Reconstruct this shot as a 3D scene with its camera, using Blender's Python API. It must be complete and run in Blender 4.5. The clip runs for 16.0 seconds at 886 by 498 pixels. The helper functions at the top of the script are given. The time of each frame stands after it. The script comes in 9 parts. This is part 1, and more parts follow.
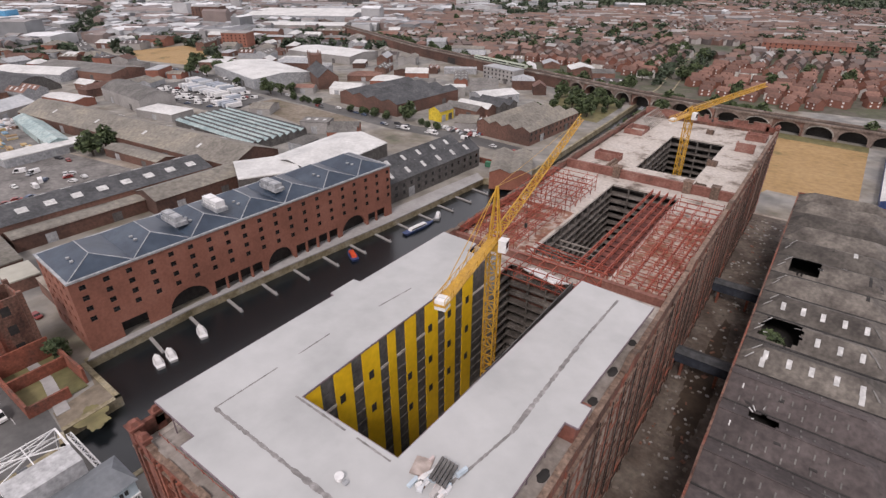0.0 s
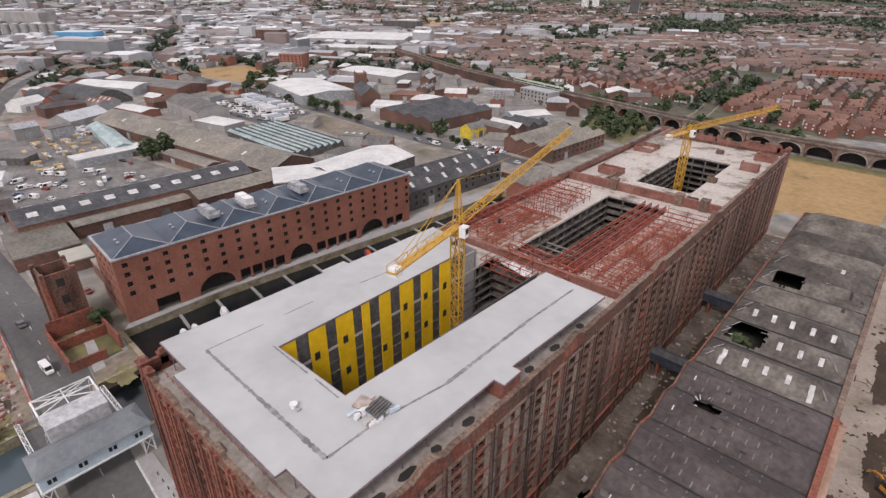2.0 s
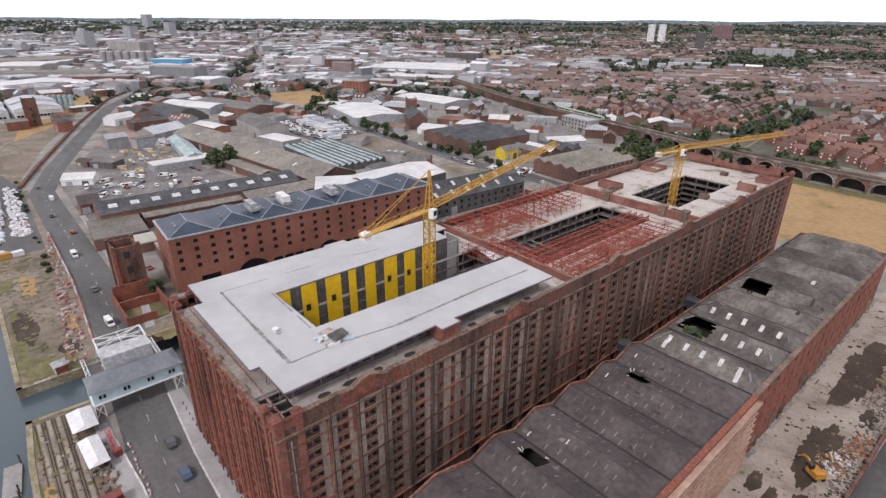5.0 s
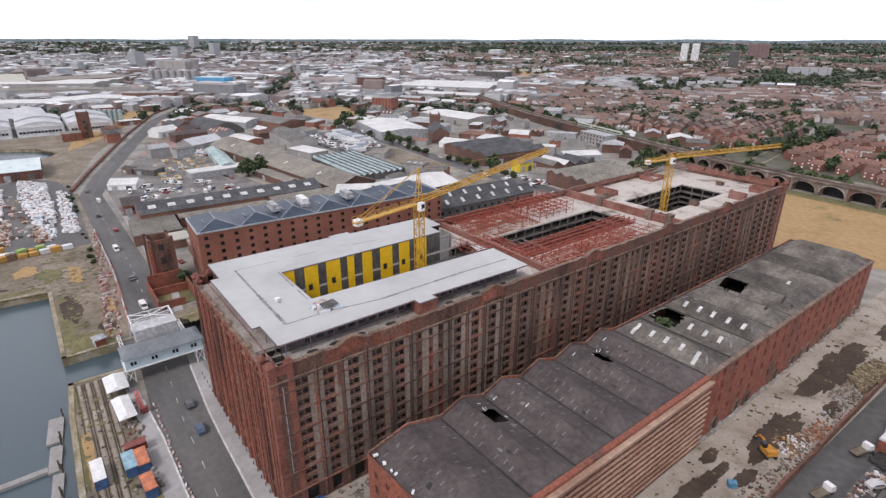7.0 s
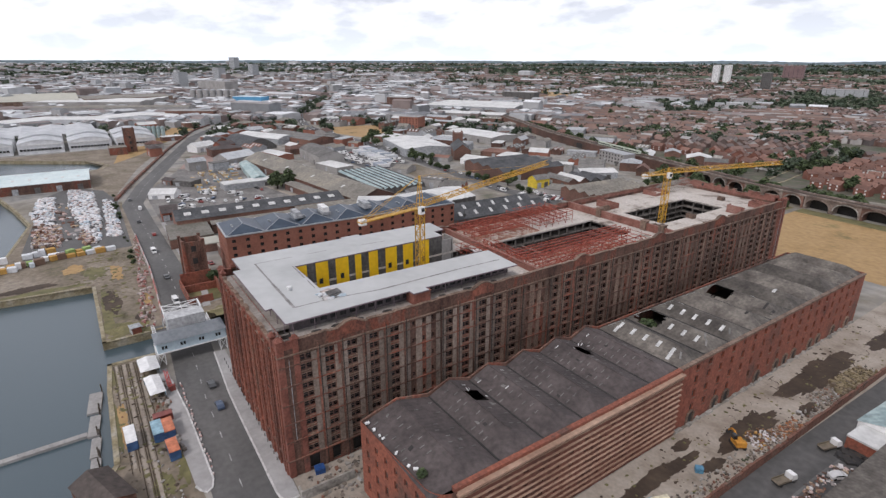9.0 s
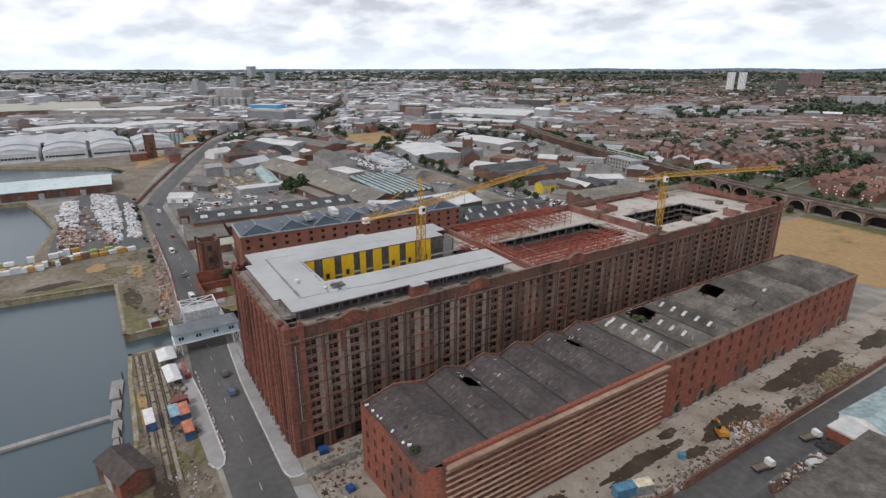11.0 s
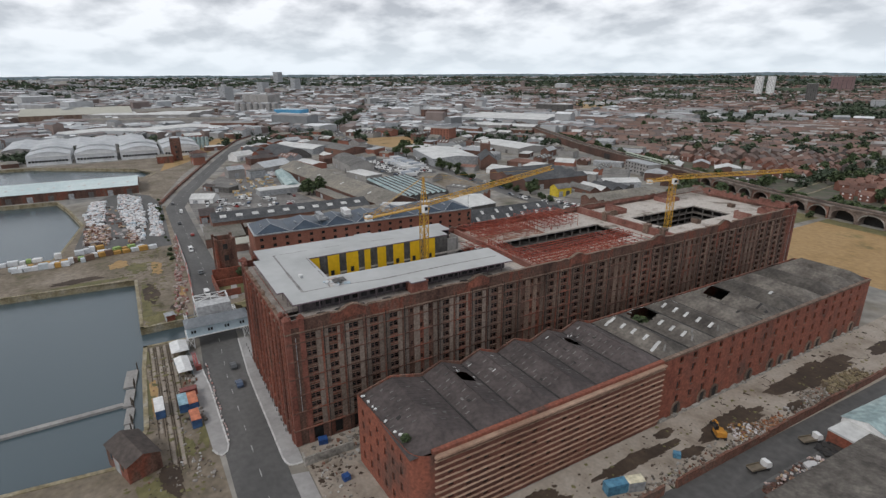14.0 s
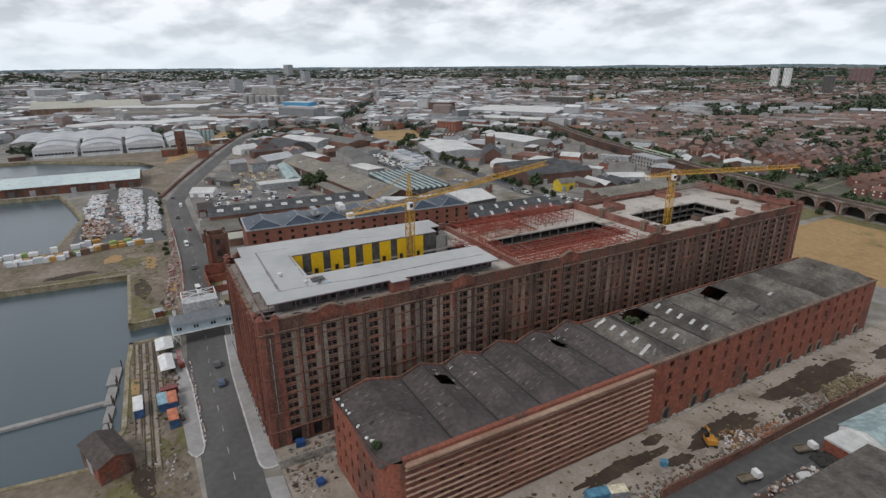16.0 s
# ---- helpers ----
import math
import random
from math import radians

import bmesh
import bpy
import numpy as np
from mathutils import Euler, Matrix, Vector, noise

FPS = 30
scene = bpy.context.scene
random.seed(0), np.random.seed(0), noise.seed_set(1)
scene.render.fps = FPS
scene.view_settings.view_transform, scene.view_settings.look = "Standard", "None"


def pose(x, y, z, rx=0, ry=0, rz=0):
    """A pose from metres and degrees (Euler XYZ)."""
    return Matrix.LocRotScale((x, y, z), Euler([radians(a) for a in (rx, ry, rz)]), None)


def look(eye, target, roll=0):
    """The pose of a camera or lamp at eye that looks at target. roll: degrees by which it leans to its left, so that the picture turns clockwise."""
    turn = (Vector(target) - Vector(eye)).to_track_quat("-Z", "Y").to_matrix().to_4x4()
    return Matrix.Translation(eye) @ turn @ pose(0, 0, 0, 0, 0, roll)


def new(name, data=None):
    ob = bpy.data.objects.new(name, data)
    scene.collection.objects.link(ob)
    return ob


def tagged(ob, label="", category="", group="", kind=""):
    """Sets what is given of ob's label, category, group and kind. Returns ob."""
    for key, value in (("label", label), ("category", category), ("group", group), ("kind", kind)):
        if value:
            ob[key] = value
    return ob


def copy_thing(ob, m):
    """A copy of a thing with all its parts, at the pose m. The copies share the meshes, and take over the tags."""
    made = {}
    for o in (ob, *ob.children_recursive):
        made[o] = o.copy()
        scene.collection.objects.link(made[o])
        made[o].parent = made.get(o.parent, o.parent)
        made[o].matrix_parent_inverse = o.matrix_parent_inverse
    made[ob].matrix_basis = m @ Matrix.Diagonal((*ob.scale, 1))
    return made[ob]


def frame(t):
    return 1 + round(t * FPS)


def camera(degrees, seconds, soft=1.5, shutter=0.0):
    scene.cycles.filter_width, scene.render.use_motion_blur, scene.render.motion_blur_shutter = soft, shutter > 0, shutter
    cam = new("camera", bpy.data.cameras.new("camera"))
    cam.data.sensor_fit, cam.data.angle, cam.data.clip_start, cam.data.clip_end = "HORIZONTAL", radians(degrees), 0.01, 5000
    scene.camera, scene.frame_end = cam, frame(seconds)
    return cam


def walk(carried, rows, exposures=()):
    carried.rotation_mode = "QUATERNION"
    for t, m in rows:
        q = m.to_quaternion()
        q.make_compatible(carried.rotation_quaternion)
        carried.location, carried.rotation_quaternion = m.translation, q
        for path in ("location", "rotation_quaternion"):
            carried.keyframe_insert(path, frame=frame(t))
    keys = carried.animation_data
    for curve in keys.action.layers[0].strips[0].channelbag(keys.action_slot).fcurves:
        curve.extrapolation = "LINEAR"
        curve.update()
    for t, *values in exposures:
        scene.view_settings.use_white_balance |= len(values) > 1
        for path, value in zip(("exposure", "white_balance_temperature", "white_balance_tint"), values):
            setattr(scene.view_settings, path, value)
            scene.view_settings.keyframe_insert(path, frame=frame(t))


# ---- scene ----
cam = camera(79.4, 16.0, soft=1.4)
PATH = [
    (0, (-1.309, 1.736, 92.639), (-2.345, 3.151, 91.677), 0.1),
    (0.5, (3.669, 1.119, 92.681), (2.591, 2.516, 91.739), 0.0),
    (1, (8.695, 0.551, 92.718), (7.575, 1.928, 91.795), -0.0),
    (1.5, (13.728, 0.018, 92.733), (12.568, 1.372, 91.826), 0.1),
    (2, (18.783, -0.514, 92.703), (17.586, 0.818, 91.812), 0.1),
    (2.5, (23.798, -1.098, 92.627), (22.565, 0.212, 91.754), 0.1),
    (3, (28.78, -1.687, 92.511), (27.516, -0.396, 91.655), 0.1),
    (3.5, (33.672, -2.269, 92.388), (32.377, -0.998, 91.548), 0.2),
    (4, (38.521, -2.877, 92.307), (37.196, -1.627, 91.482), 0.2),
    (6.3, (61.303, -5.441, 91.583), (59.86, -4.279, 90.828), 0.2),
    (6.5, (63.267, -5.653, 91.558), (61.816, -4.498, 90.809), 0.1),
    (7, (68.117, -6.138, 91.467), (66.643, -5.003, 90.732), 0.1),
    (7.5, (73.015, -6.572, 91.428), (71.516, -5.462, 90.707), 0.2),
    (8, (77.65, -7.115, 91.473), (76.129, -6.022, 90.771), 0.1),
    (8.5, (81.772, -7.629, 91.592), (80.231, -6.552, 90.909), 0.1),
    (9, (85.198, -8.072, 91.724), (83.641, -7.01, 91.055), 0.1),
    (11.5, (97.07, -9.885, 91.944), (95.471, -8.868, 91.306), -0.2),
    (12, (98.755, -9.929, 91.892), (97.149, -8.92, 91.259), -0.3),
    (12.5, (99.937, -9.542, 91.719), (98.324, -8.539, 91.092), -0.3),
    (13, (100.732, -8.705, 91.464), (99.111, -7.714, 90.84), -0.4),
    (13.5, (101.227, -7.629, 91.214), (99.593, -6.659, 90.59), -0.3),
    (14, (101.405, -6.225, 91.015), (99.763, -5.269, 90.389), -0.3),
    (14.5, (101.326, -4.425, 90.917), (99.681, -3.477, 90.288), -0.3),
    (15, (101.256, -2.367, 90.895), (99.609, -1.427, 90.258), -0.4),
    (15.5, (101.175, 0.026, 90.938), (99.526, 0.956, 90.294), -0.4),
    (16, (101.163, 2.64, 90.995), (99.508, 3.556, 90.345), -0.4),
]
walk(cam, [(t, look(eye, target, roll)) for t, eye, target, roll in PATH],
     exposures=[(0, .25, 6590, 21), (4, .32, 6390, 19.5), (7, .34, 6220, 18), (9, .12, 6220, 16), (11.5, -.1, 6230, 12), (13, -.25, 6230, 10.5), (16, -.28, 6230, 10.5)])
# ---- world, sun, exposure ----
SUN_EL, SUN_ROT = 46.0, 163.0
world = bpy.data.worlds.new("sky")
scene.world = world
world.use_nodes = True
wn, wl = world.node_tree.nodes, world.node_tree.links
for n in list(wn):
    wn.remove(n)
w_out = wn.new("ShaderNodeOutputWorld")
w_bg = wn.new("ShaderNodeBackground")
w_sky = wn.new("ShaderNodeTexSky")
w_sky.sky_type, w_sky.sun_disc = "NISHITA", False
w_sky.sun_elevation, w_sky.sun_rotation = radians(SUN_EL), radians(SUN_ROT)
w_sky.air_density, w_sky.dust_density = 1.0, 3.0
w_tc = wn.new("ShaderNodeTexCoord")
w_sep = wn.new("ShaderNodeSeparateXYZ")
wl.new(w_tc.outputs["Generated"], w_sep.inputs[0])
# project the direction on a flat cloud deck
w_add = wn.new("ShaderNodeMath"); w_add.operation = "ADD"; w_add.inputs[1].default_value = 0.34
wl.new(w_sep.outputs["Z"], w_add.inputs[0])
w_max = wn.new("ShaderNodeMath"); w_max.operation = "MAXIMUM"; w_max.inputs[1].default_value = 0.05
wl.new(w_add.outputs[0], w_max.inputs[0])
w_div = wn.new("ShaderNodeVectorMath"); w_div.operation = "DIVIDE"
w_cmb = wn.new("ShaderNodeCombineXYZ")
for i in range(3):
    wl.new(w_max.outputs[0], w_cmb.inputs[i])
wl.new(w_tc.outputs["Generated"], w_div.inputs[0])
wl.new(w_cmb.outputs[0], w_div.inputs[1])
w_noise = wn.new("ShaderNodeTexNoise")
w_noise.inputs["Scale"].default_value, w_noise.inputs["Detail"].default_value = 4.6, 7.0
w_noise.inputs["Roughness"].default_value = 0.5
wl.new(w_div.outputs[0], w_noise.inputs["Vector"])
w_ramp = wn.new("ShaderNodeValToRGB")
w_ramp.color_ramp.elements[0].position, w_ramp.color_ramp.elements[0].color = 0.37, (9.8, 10.15, 10.7, 1)
w_ramp.color_ramp.elements[1].position, w_ramp.color_ramp.elements[1].color = 0.60, (18.9, 19.0, 19.1, 1)
wl.new(w_noise.outputs["Fac"], w_ramp.inputs[0])
w_mix = wn.new("ShaderNodeMix"); w_mix.data_type = "RGBA"
w_mix.inputs["Factor"].default_value = 0.9
wl.new(w_sky.outputs[0], w_mix.inputs["A"])
wl.new(w_ramp.outputs[0], w_mix.inputs["B"])
# pale blue air towards the horizon
w_low = wn.new("ShaderNodeMapRange")
w_low.inputs["From Min"].default_value, w_low.inputs["From Max"].default_value = 0.0, 0.11
w_low.inputs["To Min"].default_value, w_low.inputs["To Max"].default_value = 0.75, 0.0
wl.new(w_sep.outputs["Z"], w_low.inputs["Value"])
w_air = wn.new("ShaderNodeMix"); w_air.data_type = "RGBA"
w_air.inputs["B"].default_value = (14.6, 15.9, 16.5, 1)
wl.new(w_low.outputs[0], w_air.inputs["Factor"])
wl.new(w_mix.outputs["Result"], w_air.inputs["A"])
# unseen zenith dimmed on purpose: less light on the ground, bright low sky
w_top = wn.new("ShaderNodeMapRange")
w_top.inputs["From Min"].default_value, w_top.inputs["From Max"].default_value = 0.2, 0.9
w_top.inputs["To Min"].default_value, w_top.inputs["To Max"].default_value = 1.0, 0.66
wl.new(w_sep.outputs["Z"], w_top.inputs["Value"])
w_mul = wn.new("ShaderNodeVectorMath"); w_mul.operation = "SCALE"
wl.new(w_air.outputs["Result"], w_mul.inputs[0])
wl.new(w_top.outputs[0], w_mul.inputs["Scale"])
wl.new(w_mul.outputs[0], w_bg.inputs["Color"])
w_bg.inputs["Strength"].default_value = 0.068
wl.new(w_bg.outputs[0], w_out.inputs["Surface"])

sun_data = bpy.data.lights.new("sun", "SUN")
sun_data.energy, sun_data.angle, sun_data.color = 1.6, radians(12), (1.0, 0.95, 0.88)
sun = new("sun", sun_data)
sun.matrix_world = pose(0, 0, 300, 90 - SUN_EL, 0, 0)
sun.rotation_euler = Euler((radians(90 - SUN_EL), 0, radians(180 - SUN_ROT)))


# ---- materials ----
def mat(name, cols, big=0.06, fine=0.9, rough=0.85, bump=0.15, metal=0.0, rand="", amount=0.35, stretch=(1, 1, 1),
        contrast=0.16, ribs=None, detail=0.28):
    """Colour ramp over a large noise, fine noise on top, relief; rand: 'object' or 'island' brightness spread; ribs: (axis, metres)."""
    m = bpy.data.materials.new(name)
    m.use_nodes = True
    n, l = m.node_tree.nodes, m.node_tree.links
    bsdf = n["Principled BSDF"]
    bsdf.inputs["Roughness"].default_value, bsdf.inputs["Metallic"].default_value = rough, metal
    tc = n.new("ShaderNodeTexCoord")
    mp = n.new("ShaderNodeMapping")
    mp.inputs["Scale"].default_value = stretch
    l.new(tc.outputs["Object"], mp.inputs["Vector"])
    a = n.new("ShaderNodeTexNoise")
    a.inputs["Scale"].default_value, a.inputs["Detail"].default_value, a.inputs["Roughness"].default_value = big, 6.0, 0.62
    l.new(mp.outputs[0], a.inputs["Vector"])
    ramp = n.new("ShaderNodeValToRGB")
    els = ramp.color_ramp.elements
    k = len(cols)
    for i, c in enumerate(cols):
        p = 0.5 + contrast * (2 * i / max(k - 1, 1) - 1)
        e = els[i] if i < 2 else els.new(p)
        e.position, e.color = p, (*c, 1)
    l.new(a.outputs["Fac"], ramp.inputs[0])
    b = n.new("ShaderNodeTexNoise")
    b.inputs["Scale"].default_value, b.inputs["Detail"].default_value = fine, 4.0
    l.new(tc.outputs["Object"], b.inputs["Vector"])
    mr = n.new("ShaderNodeMapRange")
    mr.inputs["From Min"].default_value, mr.inputs["From Max"].default_value = 0.3, 0.7
    mr.inputs["To Min"].default_value, mr.inputs["To Max"].default_value = 1 - detail, 1 + detail
    l.new(b.outputs["Fac"], mr.inputs["Value"])
    mul = n.new("ShaderNodeVectorMath"); mul.operation = "MULTIPLY"
    l.new(ramp.outputs[0], mul.inputs[0])
    l.new(mr.outputs[0], mul.inputs[1])
    col = mul.outputs[0]
    if rand:
        if rand == "object":
            src = n.new("ShaderNodeObjectInfo").outputs["Random"]
        else:
            src = n.new("ShaderNodeNewGeometry").outputs["Random Per Island"]
        r2 = n.new("ShaderNodeMapRange")
        r2.inputs["To Min"].default_value, r2.inputs["To Max"].default_value = 1 - amount, 1 + amount
        l.new(src, r2.inputs["Value"])
        m2 = n.new("ShaderNodeVectorMath"); m2.operation = "MULTIPLY"
        l.new(col, m2.inputs[0])
        l.new(r2.outputs[0], m2.inputs[1])
        col = m2.outputs[0]
    l.new(col, bsdf.inputs["Base Color"])
    bp = n.new("ShaderNodeBump")
    bp.inputs["Strength"].default_value, bp.inputs["Distance"].default_value = bump, 0.15
    h = b.outputs["Fac"]
    if ribs:
        wv = n.new("ShaderNodeTexWave")
        wv.bands_direction = ribs[0]
        wv.inputs["Scale"].default_value = 0.314 / ribs[1]
        wv.inputs["Distortion"].default_value = 0.0
        l.new(tc.outputs["Object"], wv.inputs["Vector"])
        ad = n.new("ShaderNodeMath"); ad.operation = "ADD"
        l.new(wv.outputs["Fac"], ad.inputs[0])
        l.new(h, ad.inputs[1])
        h = ad.outputs[0]
    l.new(h, bp.inputs["Height"])
    l.new(bp.outputs[0], bsdf.inputs["Normal"])
    return m


def palette(name, cols, rough=0.8, rand="island", fine=0.5):
    """A material whose pieces each take one of several colours, with grain."""
    m = bpy.data.materials.new(name)
    m.use_nodes = True
    n, l = m.node_tree.nodes, m.node_tree.links
    bsdf = n["Principled BSDF"]
    bsdf.inputs["Roughness"].default_value = rough
    src = n.new("ShaderNodeObjectInfo").outputs["Random"] if rand == "object" else n.new("ShaderNodeNewGeometry").outputs["Random Per Island"]
    ramp = n.new("ShaderNodeValToRGB")
    ramp.color_ramp.interpolation = "CONSTANT"
    els = ramp.color_ramp.elements
    for i, c in enumerate(cols):
        e = els[i] if i < 2 else els.new(i / len(cols))
        e.position, e.color = i / len(cols), (*c, 1)
    l.new(src, ramp.inputs[0])
    tc = n.new("ShaderNodeTexCoord")
    b = n.new("ShaderNodeTexNoise")
    b.inputs["Scale"].default_value, b.inputs["Detail"].default_value = fine, 5.0
    l.new(tc.outputs["Object"], b.inputs["Vector"])
    mr = n.new("ShaderNodeMapRange")
    mr.inputs["From Min"].default_value, mr.inputs["From Max"].default_value = 0.3, 0.7
    mr.inputs["To Min"].default_value, mr.inputs["To Max"].default_value = 0.84, 1.12
    l.new(b.outputs["Fac"], mr.inputs["Value"])
    mul = n.new("ShaderNodeVectorMath"); mul.operation = "MULTIPLY"
    l.new(ramp.outputs[0], mul.inputs[0])
    l.new(mr.outputs[0], mul.inputs[1])
    l.new(mul.outputs[0], bsdf.inputs["Base Color"])
    return m


BRICK_TW = mat("sooty_brick", [(.024, .015, .012), (.080, .038, .027), (.135, .074, .054), (.19, .056, .033), (.18, .118, .09)], big=0.13, fine=1.6, stretch=(1, 1, .3), contrast=.2, rand="object", amount=.25, detail=.42)
BRICK_END = mat("sooty_red_brick", [(.036, .018, .014), (.122, .046, .031), (.195, .070, .046), (.225, .074, .044), (.155, .10, .077)], big=0.13, fine=1.7, contrast=.22, stretch=(1, 1, .25), rand="object", amount=.2, detail=.42)
BRICK_RED = mat("red_brick", [(.060, .024, .018), (.15, .052, .036), (.21, .080, .057), (.115, .062, .048)], big=0.2, fine=1.8, contrast=.2, stretch=(1, 1, .6), detail=.26)
BRICK_SHED = mat("orange_brick", [(.062, .024, .017), (.165, .047, .029), (.225, .072, .043), (.185, .062, .039), (.10, .050, .037), (.21, .092, .062)], big=0.11, fine=1.5, contrast=.24, stretch=(1, 1, .5), detail=.34)
BRICK_YARD = mat("stained_yard_brick", [(.045, .028, .021), (.105, .052, .036), (.15, .066, .044), (.12, .078, .058), (.07, .058, .036)], big=0.16, fine=1.8, contrast=.24, detail=.4)
BRICK_HOTEL = mat("cleaned_brick", [(.185, .075, .050), (.24, .096, .064), (.275, .118, .082)], big=0.08, fine=1.2, contrast=.18, detail=.13, bump=.06)
PARAPET_PINK = mat("rosy_parapet_brick", [(.13, .054, .040), (.19, .080, .060), (.225, .105, .082), (.26, .15, .125)], big=.2, fine=1.6, contrast=.2, detail=.2)
BRICK_MIX = mat("town_brick", [(.075, .043, .034), (.125, .066, .049), (.165, .085, .062)], big=0.05, fine=1.0, rand="object", amount=.4)
TAN = mat("weathered_render", [(.078, .049, .036), (.145, .097, .072), (.20, .142, .108)], big=0.25, fine=1.8, stretch=(1, 1, .3), contrast=.2, rand="object", amount=.3, detail=.42)
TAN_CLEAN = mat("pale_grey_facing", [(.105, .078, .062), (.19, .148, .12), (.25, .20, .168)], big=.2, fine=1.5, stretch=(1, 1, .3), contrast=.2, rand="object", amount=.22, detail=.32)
STONE = mat("stone", [(.14, .13, .115), (.25, .235, .21), (.33, .31, .28)], big=0.2, fine=1.5)
CONCRETE = mat("concrete", [(.20, .192, .185), (.27, .26, .25), (.33, .32, .305)], big=0.08, fine=1.2, contrast=.2, detail=.14)
SLAB = mat("stained_roof_concrete", [(.06, .048, .04), (.17, .14, .115), (.42, .38, .34), (.45, .41, .37), (.47, .435, .40), (.36, .30, .25)], big=0.13, fine=1.0, contrast=.24, detail=.2)
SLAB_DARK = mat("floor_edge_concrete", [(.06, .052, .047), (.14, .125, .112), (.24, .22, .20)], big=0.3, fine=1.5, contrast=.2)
# Near-black: painted shade of interiors and gaps, and colour of small black parts.
SHADE_BLACK = mat("painted_dark_and_black", [(.018, .017, .016), (.035, .032, .030)], big=0.2)
MEMBRANE = mat("white_roof_membrane", [(.345, .352, .348), (.40, .406, .402), (.43, .436, .432)], big=0.05, fine=.35, rough=.6, bump=.03, detail=.045)
SEAM = mat("dirty_seam", [(.13, .125, .12), (.20, .19, .185), (.32, .31, .305)], big=0.5, fine=2.5, contrast=.2, detail=.2)
EDGE_STEEL = mat("purple_grey_edge_steel", [(.13, .095, .11), (.20, .155, .17)], big=.5, fine=2)
# darkened to carry the shadow under the white roof's edge
CLAD_DARK = mat("shadow_dark_cladding", [(.035, .029, .033), (.06, .050, .054), (.095, .078, .078)], big=0.3, fine=1.5)
YELLOW = mat("yellow_cladding", [(.78, .47, .010), (.86, .54, .014)], big=0.2, fine=.8, rough=.5, bump=.03, detail=.06)
GREY_CLAD = mat("grey_cladding", [(.055, .053, .05), (.085, .08, .076), (.12, .115, .11)], big=0.5, fine=1.5, rough=.6)
GLASS = mat("dark_glass", [(.012, .013, .014), (.03, .032, .034)], big=0.4, rough=.15, bump=.0)
FRAME = mat("window_frame_paint", [(.095, .050, .038), (.14, .078, .060)], big=0.4)
RED_STEEL = mat("red_oxide_steel", [(.17, .034, .022), (.29, .060, .036), (.34, .10, .06)], big=0.5, fine=2, rough=.6, bump=.05)
CRANE_Y = mat("crane_yellow_paint", [(.44, .235, .022), (.54, .31, .035)], big=0.5, fine=2, rough=.45, bump=.03, detail=.12)
WHITE = mat("white_paint", [(.60, .60, .60), (.74, .74, .73)], big=0.4, fine=1, rough=.5, bump=.03, detail=.1)
WHITE_ROOF = mat("white_sheet_roof", [(.42, .42, .41), (.53, .53, .515), (.61, .61, .595)], big=0.08, fine=.6, rough=.55, detail=.1, ribs=("Y", 1.2), bump=.1)
SLATE = mat("grey_asbestos_roof", [(.040, .032, .031), (.066, .053, .051), (.096, .079, .076)], big=0.12, fine=.9, contrast=.2, ribs=("X", 1.1), bump=.25, rand="object", amount=.14)
SHED_PALE = mat("stained_pale_asbestos_roof", [(.046, .039, .034), (.092, .081, .070), (.155, .139, .120)], big=0.16, fine=1.1, contrast=.18, ribs=("X", 1.1), bump=.3, rand="object", amount=.3)
SLATE_PALE = mat("pale_asbestos_roof", [(.08, .076, .071), (.135, .129, .121), (.195, .186, .174)], big=0.12, fine=.9, contrast=.22, ribs=("X", 1.1), bump=.25, rand="object", amount=.2)
SKYLIGHT = mat("rooflight_sheet", [(.40, .40, .39), (.54, .54, .53)], big=0.5, rough=.4, bump=.0)
NAVY = mat("blue_grey_roof", [(.017, .028, .048), (.029, .046, .071), (.045, .065, .092)], big=0.1, fine=.6, rough=.42, bump=.04, detail=.1, ribs=("X", .5))
TRIM = mat("pale_roof_trim", [(.24, .25, .26), (.36, .37, .38)], big=0.4, rough=.5)
CHARCOAL = mat("charcoal_roof", [(.035, .037, .040), (.060, .062, .066), (.09, .092, .095)], big=0.1, fine=.8, contrast=.18)
TAN_ROOF = mat("lichen_grey_roof", [(.12, .11, .095), (.19, .175, .15), (.25, .225, .18)], big=0.06, fine=.6, contrast=.2)
TEAL_ROOF = mat("faded_teal_roof", [(.21, .285, .29), (.29, .37, .37), (.37, .44, .43)], big=0.1, fine=.6)
PALE_TEAL = mat("pale_teal_sheet_roof", [(.42, .51, .52), (.50, .585, .59), (.57, .64, .635)], big=0.06, fine=.5, detail=.08)
VAULT_GREY = mat("vault_roof_grey", [(.35, .365, .38), (.43, .445, .46), (.50, .51, .52)], big=0.08, fine=.6, detail=.1)
VAULT_WALL = mat("pale_bluish_render", [(.50, .51, .53), (.60, .61, .62), (.68, .69, .70)], big=0.1, fine=.6, detail=.1)
BEIGE_ROOF = mat("beige_sheet_roof", [(.36, .35, .30), (.43, .42, .36)], big=0.03, fine=.3, detail=.08)
QUAY_STONE = mat("lichen_quay_stone", [(.09, .075, .04), (.20, .165, .095), (.27, .235, .16), (.31, .285, .23)], big=0.2, fine=1.2, contrast=.2)
BLUE_WALL = mat("pale_blue_boarding", [(.38, .48, .54), (.47, .57, .62)], big=0.5, fine=1.5, rough=.6, detail=.08)
ASPHALT = mat("asphalt", [(.058, .056, .055), (.084, .082, .080), (.108, .105, .102), (.14, .136, .132)], big=0.05, fine=.6, contrast=.2, detail=.14, stretch=(.35, 1, 1))
PAVING = mat("pale_paving", [(.25, .242, .235), (.31, .302, .295), (.37, .362, .355)], big=0.12, fine=.8, detail=.08, contrast=.2)
